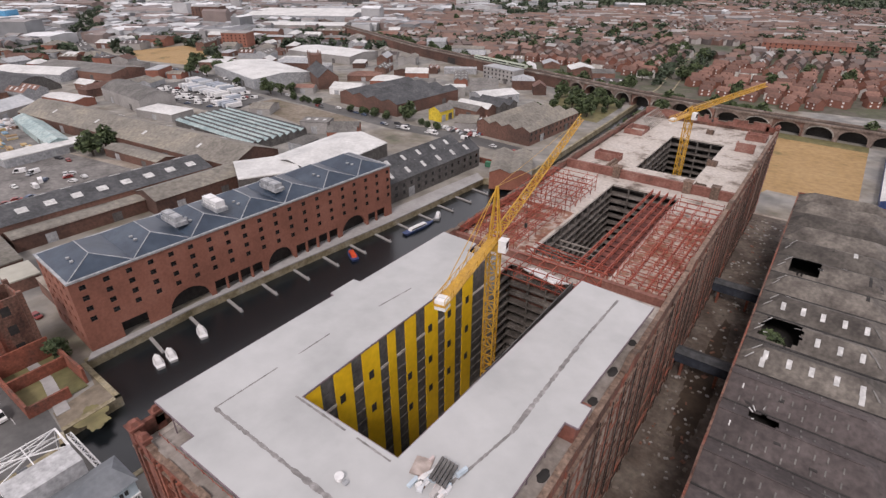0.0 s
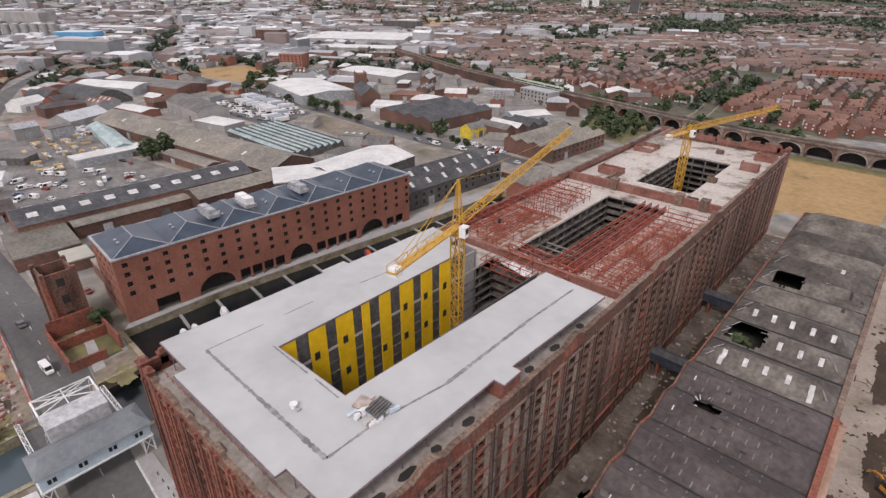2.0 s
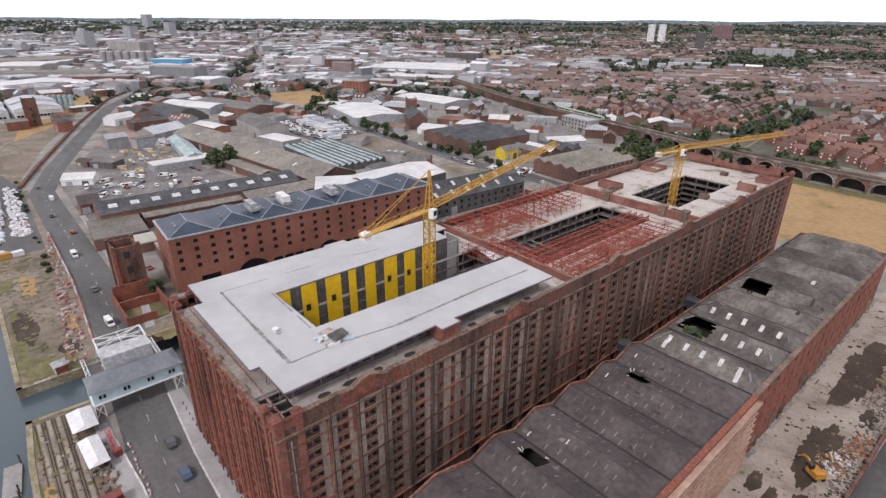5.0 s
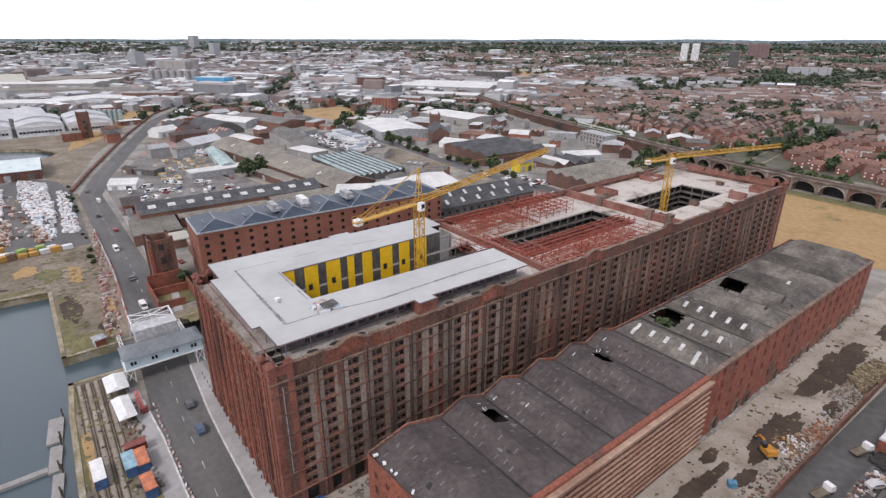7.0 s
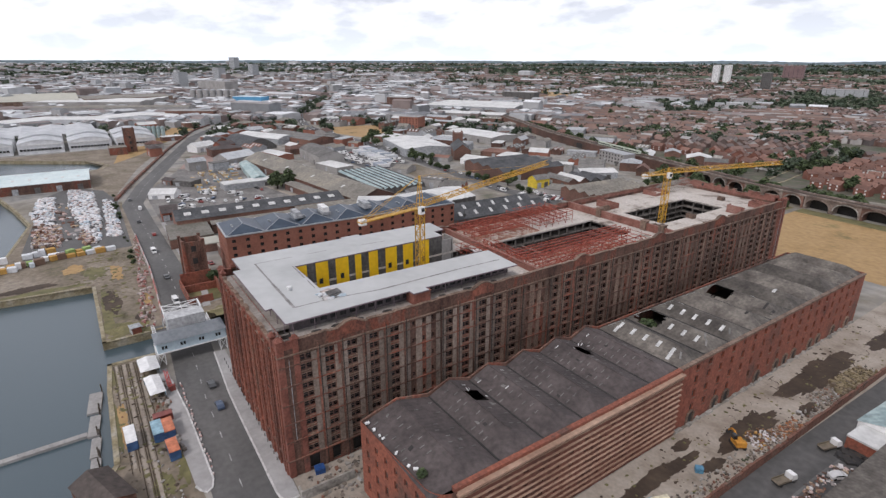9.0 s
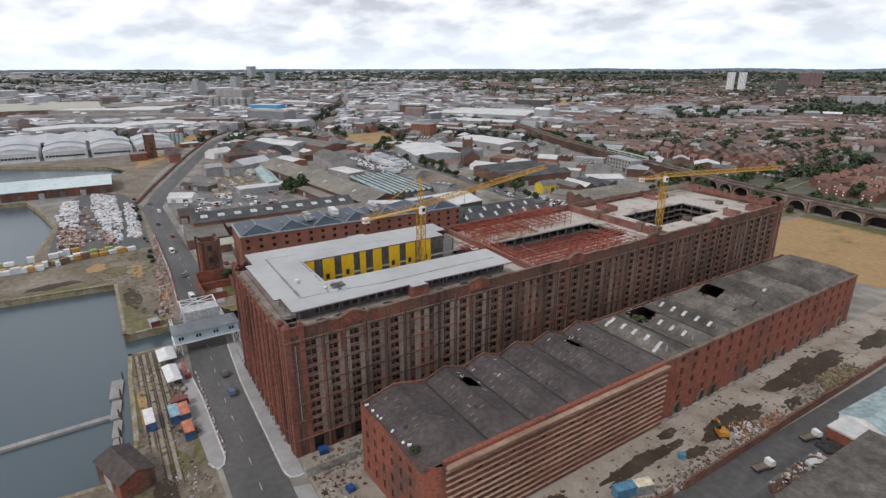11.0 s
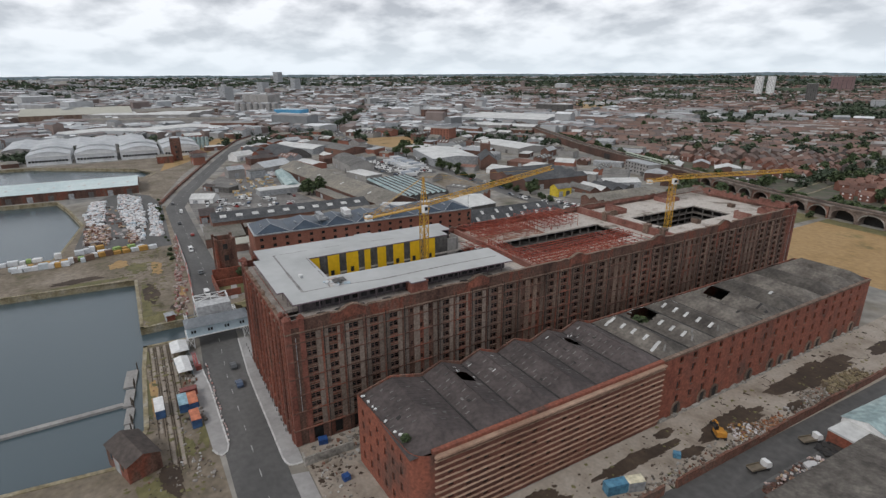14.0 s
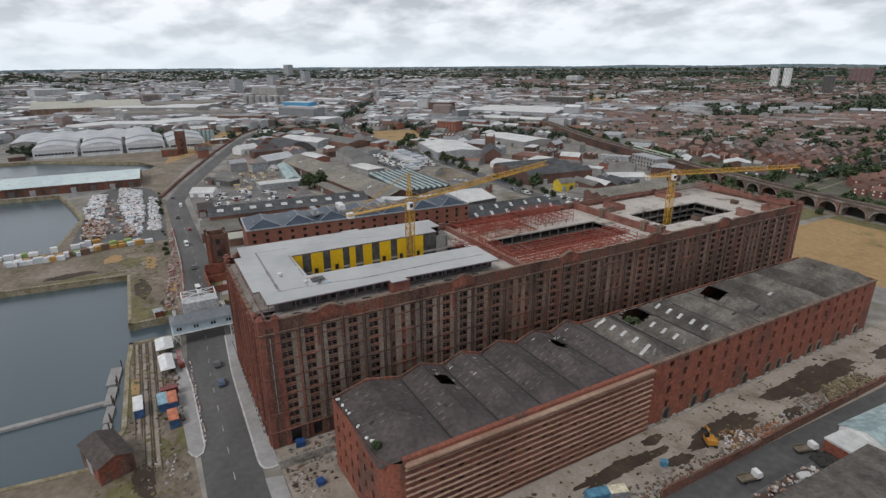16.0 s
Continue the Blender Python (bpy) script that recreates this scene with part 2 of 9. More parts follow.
KERB = mat("white_kerb_stone", [(.36, .36, .35), (.52, .51, .50), (.60, .60, .59)], big=0.5, fine=2.0, detail=.12)
LINE = mat("road_paint", [(.20, .20, .20), (.40, .40, .39), (.55, .55, .54)], big=0.6)
GROUND = mat("mixed_ground", [(.078, .086, .045), (.17, .15, .12), (.25, .235, .21), (.17, .168, .16), (.30, .285, .26)], big=0.018, fine=.12, contrast=.2, detail=.3, bump=.05)
YARD = mat("broken_concrete_yard", [(.09, .066, .048), (.215, .178, .142), (.29, .25, .207), (.33, .288, .243), (.365, .325, .28)], big=0.09, fine=1.1, contrast=.24, detail=.12)
MUD = mat("dark_mud", [(.030, .019, .012), (.046, .030, .019), (.068, .047, .031)], big=0.12, fine=.8, detail=.15)
DRY_FIELD = mat("dry_grass_field", [(.13, .105, .036), (.285, .18, .072), (.32, .205, .088), (.33, .215, .095), (.15, .125, .042)], big=0.035, fine=.35, contrast=.2, detail=.16)
GRASS = mat("grass", [(.075, .076, .030), (.135, .122, .052), (.19, .16, .078)], big=0.03, fine=.3, contrast=.2)
DIRT = mat("sandy_ground", [(.10, .088, .045), (.15, .122, .088), (.20, .165, .125), (.24, .205, .165)], big=0.06, fine=.5, contrast=.2)
GARDENS = mat("gardens_and_streets", [(.026, .040, .017), (.046, .060, .027), (.10, .085, .068), (.062, .070, .034), (.13, .11, .095)], big=0.03, fine=.15, contrast=.2, detail=.25, bump=.05)
LEAF = mat("foliage", [(.032, .050, .021), (.056, .080, .032), (.09, .115, .047)], big=0.25, fine=1.5, rand="island", amount=.35)
# foliage colour shifted slightly cool, as haze on distant trees
FAR_LEAF = mat("hazed_distant_foliage", [(.026, .042, .025), (.044, .064, .036), (.068, .090, .050)], big=0.02, fine=.2, rand="island", amount=.35)
BARK = mat("bark", [(.05, .04, .03), (.09, .07, .055)], big=1.0)
HOUSE_ROOF = mat("brown_tile_roof", [(.105, .057, .044), (.155, .082, .062), (.20, .110, .085)], big=0.08, fine=.8, rand="object", amount=.35)
HOUSE_WALL = palette("house_wall_brick", [(.19, .078, .052), (.16, .07, .05), (.22, .10, .068), (.18, .075, .052), (.50, .48, .45), (.17, .08, .058), (.20, .085, .06)], rand="object")
# far roofs and walls: lifted, evened colours stand in for aerial haze
FAR_ROOF = palette("hazed_far_roofs", [(.194, .171, .165), (.433, .445, .456), (.182, .142, .131), (.308, .319, .331), (.627, .638, .650), (.524, .536, .547), (.165, .171, .182), (.376, .388, .399), (.251, .234, .228), (.228, .188, .177)], fine=.1)
FAR_WALL = palette("hazed_far_walls", [(.217, .165, .148), (.410, .416, .422), (.194, .154, .142), (.308, .308, .308), (.376, .388, .399), (.182, .188, .194)], fine=.1)
# far house colours are duller too, part of the painted haze
FAR_HOUSE = palette("far_house_brick", [(.125, .084, .070), (.155, .092, .075), (.10, .085, .082), (.175, .104, .084), (.135, .090, .077), (.15, .092, .075), (.165, .118, .102), (.48, .46, .44), (.115, .088, .079), (.40, .38, .36)], fine=.1)
FAR_TILE = palette("far_brown_tiles", [(.125, .084, .070), (.16, .098, .078), (.115, .092, .086), (.18, .110, .087), (.145, .098, .081), (.20, .125, .102), (.13, .10, .09), (.17, .12, .10), (.30, .29, .28)], fine=.1)
SCRAP = palette("scrap_pieces", [(.60, .60, .61), (.68, .68, .69), (.40, .38, .37), (.58, .60, .62), (.15, .09, .065), (.66, .64, .64), (.10, .10, .10), (.56, .46, .44), (.68, .69, .70), (.64, .63, .62), (.50, .52, .54), (.66, .66, .68), (.44, .52, .58), (.62, .58, .56)], fine=1.0)
SCRAP_BROWN = palette("brown_scrap_pieces", [(.16, .075, .05), (.10, .06, .045), (.48, .36, .33), (.58, .55, .54), (.07, .055, .05), (.22, .13, .09), (.40, .30, .20), (.30, .27, .26)], fine=1.0)
RUBBLE = palette("rubble_pieces", [(.22, .20, .18), (.15, .125, .10), (.28, .26, .235), (.19, .09, .06), (.34, .33, .315), (.10, .085, .07), (.17, .14, .115)], fine=1.0)
CAR_PAINT = palette("car_paint", [(.55, .55, .55), (.03, .03, .034), (.08, .085, .09), (.07, .10, .16), (.30, .31, .32), (.22, .03, .025), (.62, .62, .61)], rough=.3, rand="object")
TYRE = mat("tyre_rubber", [(.015, .015, .015), (.03, .03, .03)], big=2)


def water_material(name, colour):
    m = bpy.data.materials.new(name)
    m.use_nodes = True
    n, l = m.node_tree.nodes, m.node_tree.links
    bsdf = n["Principled BSDF"]
    bsdf.inputs["Base Color"].default_value = (*colour, 1)
    bsdf.inputs["IOR"].default_value = 1.6
    bsdf.inputs["Roughness"].default_value = 0.26
    tc = n.new("ShaderNodeTexCoord")
    b = n.new("ShaderNodeTexNoise")
    b.inputs["Scale"].default_value, b.inputs["Detail"].default_value = 0.9, 5.0
    l.new(tc.outputs["Object"], b.inputs["Vector"])
    bp = n.new("ShaderNodeBump")
    bp.inputs["Strength"].default_value, bp.inputs["Distance"].default_value = 0.2, 0.1
    l.new(b.outputs["Fac"], bp.inputs["Height"])
    l.new(bp.outputs[0], bsdf.inputs["Normal"])
    return m


# same water twice: dock colour holds its shade, basin colour the sky's reflection
WATER = water_material("shaded_dock_water", (.009, .012, .014))
WATER_OPEN = water_material("sky_bright_basin_water", (.050, .076, .090))


# ---- builders ----
class Geo:
    """Vertices, faces and material slots of one mesh."""

    def __init__(self):
        self.v, self.f, self.s = [], [], []

    def poly(self, pts, slot=0):
        i = len(self.v)
        self.v.extend(pts)
        self.f.append(tuple(range(i, i + len(pts))))
        self.s.append(slot)

    def faces(self, pts, faces, slot=0):
        i = len(self.v)
        self.v.extend(pts)
        for f in faces:
            self.f.append(tuple(i + k for k in f))
            self.s.append(slot)

    def box(self, x0, y0, z0, x1, y1, z1, slot=0):
        p = [(x0, y0, z0), (x1, y0, z0), (x1, y1, z0), (x0, y1, z0), (x0, y0, z1), (x1, y0, z1), (x1, y1, z1), (x0, y1, z1)]
        self.faces(p, [(0, 3, 2, 1), (4, 5, 6, 7), (0, 1, 5, 4), (1, 2, 6, 5), (2, 3, 7, 6), (3, 0, 4, 7)], slot)

    def obox(self, cx, cy, z0, lx, ly, h, yaw=0.0, slot=0, taper=1.0):
        """A turned box with its base centre at (cx, cy, z0); taper shrinks its top."""
        c, s = math.cos(yaw), math.sin(yaw)
        p = []
        for z, k in ((z0, 1.0), (z0 + h, taper)):
            for ax, ay in ((-.5, -.5), (.5, -.5), (.5, .5), (-.5, .5)):
                x, y = ax * lx * k, ay * ly * k
                p.append((cx + c * x - s * y, cy + s * x + c * y, z))
        self.faces(p, [(0, 3, 2, 1), (4, 5, 6, 7), (0, 1, 5, 4), (1, 2, 6, 5), (2, 3, 7, 6), (3, 0, 4, 7)], slot)

    def prism(self, pts, z0, z1, slot=0):
        n = len(pts)
        v = [(x, y, z0) for x, y in pts] + [(x, y, z1) for x, y in pts]
        f = [tuple(range(n - 1, -1, -1)), tuple(range(n, 2 * n))]
        f += [(i, (i + 1) % n, n + (i + 1) % n, n + i) for i in range(n)]
        self.faces(v, f, slot)

    def bar(self, p, q, w=0.1, slot=0):
        """A square bar from p to q."""
        p, q = Vector(p), Vector(q)
        d = (q - p).normalized()
        a = d.cross(Vector((0, 0, 1)))
        if a.length < 1e-3:
            a = Vector((1, 0, 0))
        a.normalize()
        b = d.cross(a)
        a, b = a * w / 2, b * w / 2
        v = [tuple(e + s * a + t * b) for e in (p, q) for s, t in ((-1, -1), (1, -1), (1, 1), (-1, 1))]
        self.faces(v, [(0, 1, 2, 3), (7, 6, 5, 4), (0, 4, 5, 1), (1, 5, 6, 2), (2, 6, 7, 3), (3, 7, 4, 0)], slot)

    def cyl(self, x, y, z0, z1, r, n=12, slot=0, r1=None):
        r1 = r if r1 is None else r1
        v = [(x + r * math.cos(6.28318 * i / n), y + r * math.sin(6.28318 * i / n), z0) for i in range(n)]
        v += [(x + r1 * math.cos(6.28318 * i / n), y + r1 * math.sin(6.28318 * i / n), z1) for i in range(n)]
        f = [tuple(range(n - 1, -1, -1)), tuple(range(n, 2 * n))] + [(i, (i + 1) % n, n + (i + 1) % n, n + i) for i in range(n)]
        self.faces(v, f, slot)

    def wall(self, p0, p1, z0, z1, cols, depth=0.35, slot=0):
        """A wall face from p0 to p1 with openings: cols = (u0, u1, ((za, zb), ...)) along it; reveals go to the left of the way."""
        d = Vector((p1[0] - p0[0], p1[1] - p0[1]))
        length = d.length
        d.normalize()
        nx, ny = -d.y * depth, d.x * depth

        def pt(u, z, k=0):
            return (p0[0] + d.x * u + nx * k, p0[1] + d.y * u + ny * k, z)
        last = 0.0
        for u0, u1, holes in cols:
            if u0 > last:
                self.poly([pt(last, z0), pt(u0, z0), pt(u0, z1), pt(last, z1)], slot)
            zl = z0
            for za, zb in holes:
                if za > zl:
                    self.poly([pt(u0, zl), pt(u1, zl), pt(u1, za), pt(u0, za)], slot)
                self.poly([pt(u0, za), pt(u1, za), pt(u1, za, 1), pt(u0, za, 1)], slot)
                self.poly([pt(u0, zb), pt(u0, zb, 1), pt(u1, zb, 1), pt(u1, zb)], slot)
                self.poly([pt(u0, za), pt(u0, za, 1), pt(u0, zb, 1), pt(u0, zb)], slot)
                self.poly([pt(u1, za), pt(u1, zb), pt(u1, zb, 1), pt(u1, za, 1)], slot)
                zl = zb
            if z1 > zl:
                self.poly([pt(u0, zl), pt(u1, zl), pt(u1, z1), pt(u0, z1)], slot)
            last = u1
        if length > last:
            self.poly([pt(last, z0), pt(length, z0), pt(length, z1), pt(last, z1)], slot)


def mesh_of(name, g, mats):
    if len(g.v) < 30000:
        # join corners that coincide
        seen, index, verts = {}, [], []
        for p in g.v:
            k = (round(p[0], 3), round(p[1], 3), round(p[2], 3))
            if k not in seen:
                seen[k] = len(verts)
                verts.append(tuple(p))
            index.append(seen[k])
        fs = [(tuple(index[i] for i in f), s) for f, s in zip(g.f, g.s)]
        fs = [(f, s) for f, s in fs if len(set(f)) == len(f)]
        g.v, g.f, g.s = verts, [f for f, s in fs], [s for f, s in fs]
    me = bpy.data.meshes.new(name)
    me.from_pydata([tuple(p) for p in g.v], [], g.f)
    for m in (mats if isinstance(mats, (list, tuple)) else [mats]):
        me.materials.append(m)
    if any(g.s):
        me.polygons.foreach_set("material_index", g.s)
    me.update()
    return me


def thing(name, at, label, category, yaw=0.0, group="", kind=""):
    """An Empty at a thing's base; its parts' geometry is local to it."""
    ob = new(name)
    ob.empty_display_size = 0.5
    ob.matrix_world = pose(at[0], at[1], at[2], 0, 0, yaw)
    return tagged(ob, label, category, group, kind)


def part(name, g, mats, parent, label="", kind=""):
    ob = new(name, mesh_of(name, g, mats))
    ob.parent = parent
    return tagged(ob, label, kind=kind)


def solid(name, g, mats, label, category, kind="", group=""):
    return tagged(new(name, mesh_of(name, g, mats)), label, category, group, kind)


def inside(x, y, poly):
    r = False
    j = len(poly) - 1
    for i in range(len(poly)):
        (xi, yi), (xj, yj) = poly[i], poly[j]
        if (yi > y) != (yj > y) and x < (xj - xi) * (y - yi) / (yj - yi) + xi:
            r = not r
        j = i
    return r


def ribbon(pts, width):
    """Left and right edges of a band along a line of plan points."""
    left, right = [], []
    for i, p in enumerate(pts):
        a, b = Vector(pts[max(i - 1, 0)]), Vector(pts[min(i + 1, len(pts) - 1)])
        d = (b - a).normalized()
        left.append((p[0] - d.y * width / 2, p[1] + d.x * width / 2))
        right.append((p[0] + d.y * width / 2, p[1] - d.x * width / 2))
    return left, right


def sheet(pts, z):
    g = Geo()
    g.poly([(x, y, z) for x, y in pts])
    return g


def band(pts, width, z):
    g = Geo()
    a, b = ribbon(pts, width)
    for i in range(len(pts) - 1):
        g.poly([(*b[i], z), (*b[i + 1], z), (*a[i + 1], z), (*a[i], z)])
    return g


# ---- ground and water ----
def rise(x, y):
    """The land climbs gently towards the skyline."""
    d = math.hypot(x - 60, y)
    t = min(max((d - 1100) / 3900, 0), 1)
    return 72 * t * t * (3 - 2 * t)


DOCK = [(-139.5, 33.5), (-139.6, 64), (-136.7, 95), (-131.2, 143), (-126.5, 205), (-112, 212), (-113, 250), (-115, 335), (-117, 392), (-120, 458), (-130, 524), (-141, 666),
        (-131, 668), (-119, 524), (-110, 458), (-107, 392), (-105, 335), (-102, 250), (-98, 212), (-75, 208), (-72, 60), (-76, 30), (-95.5, 27), (-96.8, -13.1), (-80, -14.2), (-44, -15.0), (-40, -17),
        (-31.6, -21), (-36, -60), (-60, -420), (-330, -420), (-176, -64), (-171.5, -14), (-113, -13.5), (-114, 19), (-119, 20), (-119.5, 33)]
BASIN = [(-240, -300), (-226, -50), (-240, -47), (-297, -40), (-346, -50), (-385, -60), (-400, -300)]
BASIN_2 = [(-470, -320), (-462, -100), (-470, 5), (-490, 12), (-520, 0), (-585, -95), (-600, -320)]
WATERS = [DOCK, BASIN, BASIN_2]


def build_ground():
    from mathutils.geometry import delaunay_2d_cdt
    pts, edges = [], []
    for poly in WATERS + [[(-4900, -4900), (4900, -4900), (4900, 4900), (-4900, 4900)]]:
        i = len(pts)
        pts += [Vector(p) for p in poly]
        edges += [(i + k, i + (k + 1) % len(poly)) for k in range(len(poly))]
    for gx in range(-4800, 4801, 300):
        for gy in range(-4800, 4801, 300):
            if max(abs(gx), abs(gy)) >= 900:
                pts.append(Vector((gx, gy)))
    v, _, f, _, _, _ = delaunay_2d_cdt(pts, edges, [], 0, 0.001)
    g = Geo()
    vv = [(p.x, p.y, rise(p.x, p.y)) for p in v]
    keep = []
    for t in f:
        cx, cy = sum(v[k].x for k in t) / len(t), sum(v[k].y for k in t) / len(t)
        if not any(inside(cx, cy, w) for w in WATERS):
            keep.append(tuple(t))
    g.faces(vv, keep)
    solid("ground", g, GROUND, "patchy grey and brown open ground of the dock district", "ground", "structure")
    g = Geo()
    g.poly([(-150, 15, -2.6), (-60, 15, -2.6), (-60, 700, -2.6), (-150, 700, -2.6)])
    solid("water", g, WATER, "still black water of the narrow dock and canal", "water", "structure")
    g = Geo()
    g.poly([(-1500, -1500, -2.6), (600, -1500, -2.6), (600, 15, -2.6), (-1500, 15, -2.6)])
    solid("water", g, WATER_OPEN, "still blue-grey water of the open basins", "water", "structure")
    for poly in WATERS:
        g = Geo()
        for i in range(len(poly)):
            a, b = poly[i], poly[(i + 1) % len(poly)]
            g.poly([(*a, -6), (*b, -6), (*b, 0), (*a, 0)])
            d = Vector((b[0] - a[0], b[1] - a[1]))
            if d.length > 1:
                d.normalize()
                for s in (-1, 1):
                    n = (d.y * s, -d.x * s)
                    m = ((a[0] + b[0]) / 2 + n[0] * .5, (a[1] + b[1]) / 2 + n[1] * .5)
                    if not inside(m[0], m[1], poly):
                        # coping stones along the edge
                        g.prism([a, b, (b[0] + n[0] * 1.3, b[1] + n[1] * 1.3), (a[0] + n[0] * 1.3, a[1] + n[1] * 1.3)], -.3, .22)
        solid("quay_wall", g, QUAY_STONE, "weathered stone dock wall with pale coping", "quay wall", "structure")


build_ground()


def gardens():
    """Green and grey residential land that follows the rise, set in a fan."""
    g = Geo()
    ds = [455 + 45 * (1.16 ** k - 1) / .16 for k in range(18)]
    ds = [d for d in ds if d < 4700] + [4700]
    angs = [radians(-14 + 4 * k) for k in range(17)]
    grid = []
    for d in ds:
        row = []
        for a in angs:
            x, y = 70 - d * math.sin(a), -5 + d * math.cos(a)
            row.append((x, y, rise(x, y) + (.02 if d < 1000 else .7)))
        grid.append(row)
    for i in range(len(ds) - 1):
        for j in range(len(angs) - 1):
            c = grid[i][j]
            if c[1] > 410 + max(0, -c[0] - 160) * .43:
                g.poly([grid[i][j], grid[i][j + 1], grid[i + 1][j + 1], grid[i + 1][j]])
    solid("gardens", g, GARDENS, "green gardens and grey streets of the residential side", "ground", "structure")


gardens()
# ---- roads, pavements, yards ----
ROAD_1 = [(120, 8.2), (0, 8.4), (-60, 9.0), (-96, 11.2), (-130, 14.5), (-180, 16), (-260, 15.5), (-318, 15.5), (-375, 29), (-465, 57), (-560, 87), (-647, 115), (-800, 192)]
ROAD_2 = [(-1700, 760), (-1311, 572), (-960, 392), (-796, 306), (-700, 278), (-609, 266), (-492, 272), (-402, 264), (-300, 257), (-217, 249), (-168, 254), (-128, 250)]
solid("road", band(ROAD_1, 12.6, .06), ASPHALT, "grey asphalt two-lane dock road with worn centre lines", "road", "structure")
solid("road", band(ROAD_2, 13, .05), ASPHALT, "grey asphalt main road through the industrial area", "road", "structure")
solid("road", band([(47.5, 40), (48.5, 88), (51.5, 178), (54, 300)], 13, .05), mat("dark_asphalt", [(.050, .048, .047), (.068, .066, .064), (.084, .080, .078), (.115, .108, .102)], big=.07, fine=.5, contrast=.2, detail=.2, stretch=(1, .3, 1)), "dark asphalt side road beside the brick wall", "road", "structure")
g = Geo()
for (a, b) in zip(ROAD_1[1:-3], ROAD_1[2:-2]):
    va, vb = Vector(a), Vector(b)
    n = max(1, int((vb - va).length / 9))
    for k in range(n):
        p, q = va.lerp(vb, k / n), va.lerp(vb, (k + .3) / n)
        d = (q - p).normalized() * .09
        g.poly([(p.x + d.y, p.y - d.x, .075), (q.x + d.y, q.y - d.x, .075), (q.x - d.y, q.y + d.x, .075), (p.x - d.y, p.y + d.x, .075)])
solid("road_marking", g, LINE, "broken white centre line on the dock road", "road marking", "structure")


def pavement(pts, top, label):
    g = Geo()
    g.prism(pts, -.1, top)
    solid("pavement", g, PAVING, label, "pavement", "structure")


pavement([(-86, 16.9), (-60, 15.3), (-13, 14.6), (-10.8, 15.2), (-10.2, 17.2), (-10.5, 18.6), (-86, 20.2)], .18, "pale concrete pavement along the warehouse end")
pavement([(-7, 14.7), (60, 14.5), (60, 18.5), (-6, 18.6)], .18, "pale concrete pavement beyond the yard gate")
pavement([(-84, 2.2), (-73, 2.5), (-57, 3.4), (-39, 3.5), (-26.3, 3.6), (-23.6, 2.8), (-22.9, 1.6), (-26, -.1), (-39, -.5), (-84, -.6)], .2, "grey concrete pavement with a rounded end by the quay")
KERB_H = .26


def kerb(pts, label):
    """White kerb stones along a line."""
    g = Geo()
    a, b = ribbon(pts, .42)
    for i in range(len(pts) - 1):
        g.prism([b[i], b[i + 1], a[i + 1], a[i]], -.1, KERB_H)
    solid("kerb", g, KERB, label, "kerb", "structure")


kerb([(-86, 16.8), (-60, 15.15), (-49.5, 14.9), (-27.3, 14.65), (-14.2, 14.45), (-12, 14.7), (-10.6, 15.3), (-10.0, 17.0), (-10.1, 18.6)], "white kerb stones along the warehouse pavement")
kerb([(-76, 2.4), (-73, 2.55), (-57, 3.5), (-39, 3.6), (-26.3, 3.7), (-23.5, 2.9), (-22.7, 1.6), (-24, .6), (-26, -.2)], "white kerb stones round the quayside pavement")
pavement([(-125, 21), (-140, 23.5), (-260, 24.5), (-260, 27), (-140, 26), (-125, 24)], .18, "narrow pale pavement along the dock road")
pavement([(-139.4, 34), (-139.5, 64), (-136.6, 95), (-131.1, 143), (-126.4, 205), (-133, 210), (-139, 150), (-142, 36)], .3, "pale concrete quayside in front of the brick warehouse")
solid("yard", sheet([(-11, 18.8), (46, 18.8), (45.5, 90), (46, 260), (24, 260), (24.8, 36), (-3.5, 30), (-3.5, 240), (-16, 240), (-16, 19)], .035), YARD, "cracked pale concrete yard with dirt patches", "yard", "structure")
solid("alley", sheet([(-16.2, 44), (-3.5, 44), (-3.5, 238), (-16.2, 238)], .07), mat("brown_alley_dirt", [(.04, .03, .024), (.085, .064, .05), (.13, .105, .085), (.17, .145, .12)], big=.12, fine=.8, contrast=.2), "dark brown dirt alley between the warehouses", "alley", "structure")
solid("yard", sheet([(-96.6, -12.9), (-80, -14.0), (-44, -14.8), (-40, -16.8), (-31.4, -20.9), (-34, -60), (40, -70), (40, 2), (-22, 1), (-95, -1)], .03), DIRT, "sandy quay strip with weeds and old rail tracks", "yard", "structure")
solid("yard", sheet([(-171, -13.5), (-114, -13), (-114, 5), (-135, 8), (-250, 9), (-330, 10), (-330, -38), (-297, -39), (-240, -46), (-226, -49), (-224, -95), (-177, -70)], .03), DIRT, "bare sandy quay with dry grass", "yard", "structure")
g = Geo()
for y0, y1, x0, x1 in ((-9.2, -8.4, -94, -24), (-7.2, -6.4, -94, -24), (-5.2, -4.4, -94, -50), (-11.2, -10.5, -94, -40)):
    g.box(x0, y0, .04, x1, y1, .1)
solid("rail_track", g, YARD, "old concrete-bedded rail tracks sunk in the quay", "rail track", "structure")


def puddle(cx, cy, rx, ry, seed, material, label, z=.05, name="mud_patch"):
    rnd = random.Random(seed)
    pts = []
    for i in range(160):
        a = 6.2832 * i / 160
        u, v = math.cos(a), math.sin(a)
        k = .85 + .42 * noise.noise(Vector((u * 1.5, v * 1.5, seed * 3.1))) + .12 * noise.noise(Vector((u * 6, v * 6, seed * 7.7)))
        w = Vector((u * rx * .55, v * ry * .55, seed))
        k += .16 * noise.noise(w) + .06 * noise.noise(w * 3)
        pts.append((cx + rx * k * u, cy + ry * k * v))
    solid(name, sheet(pts, z), material, label, "ground patch", "structure")


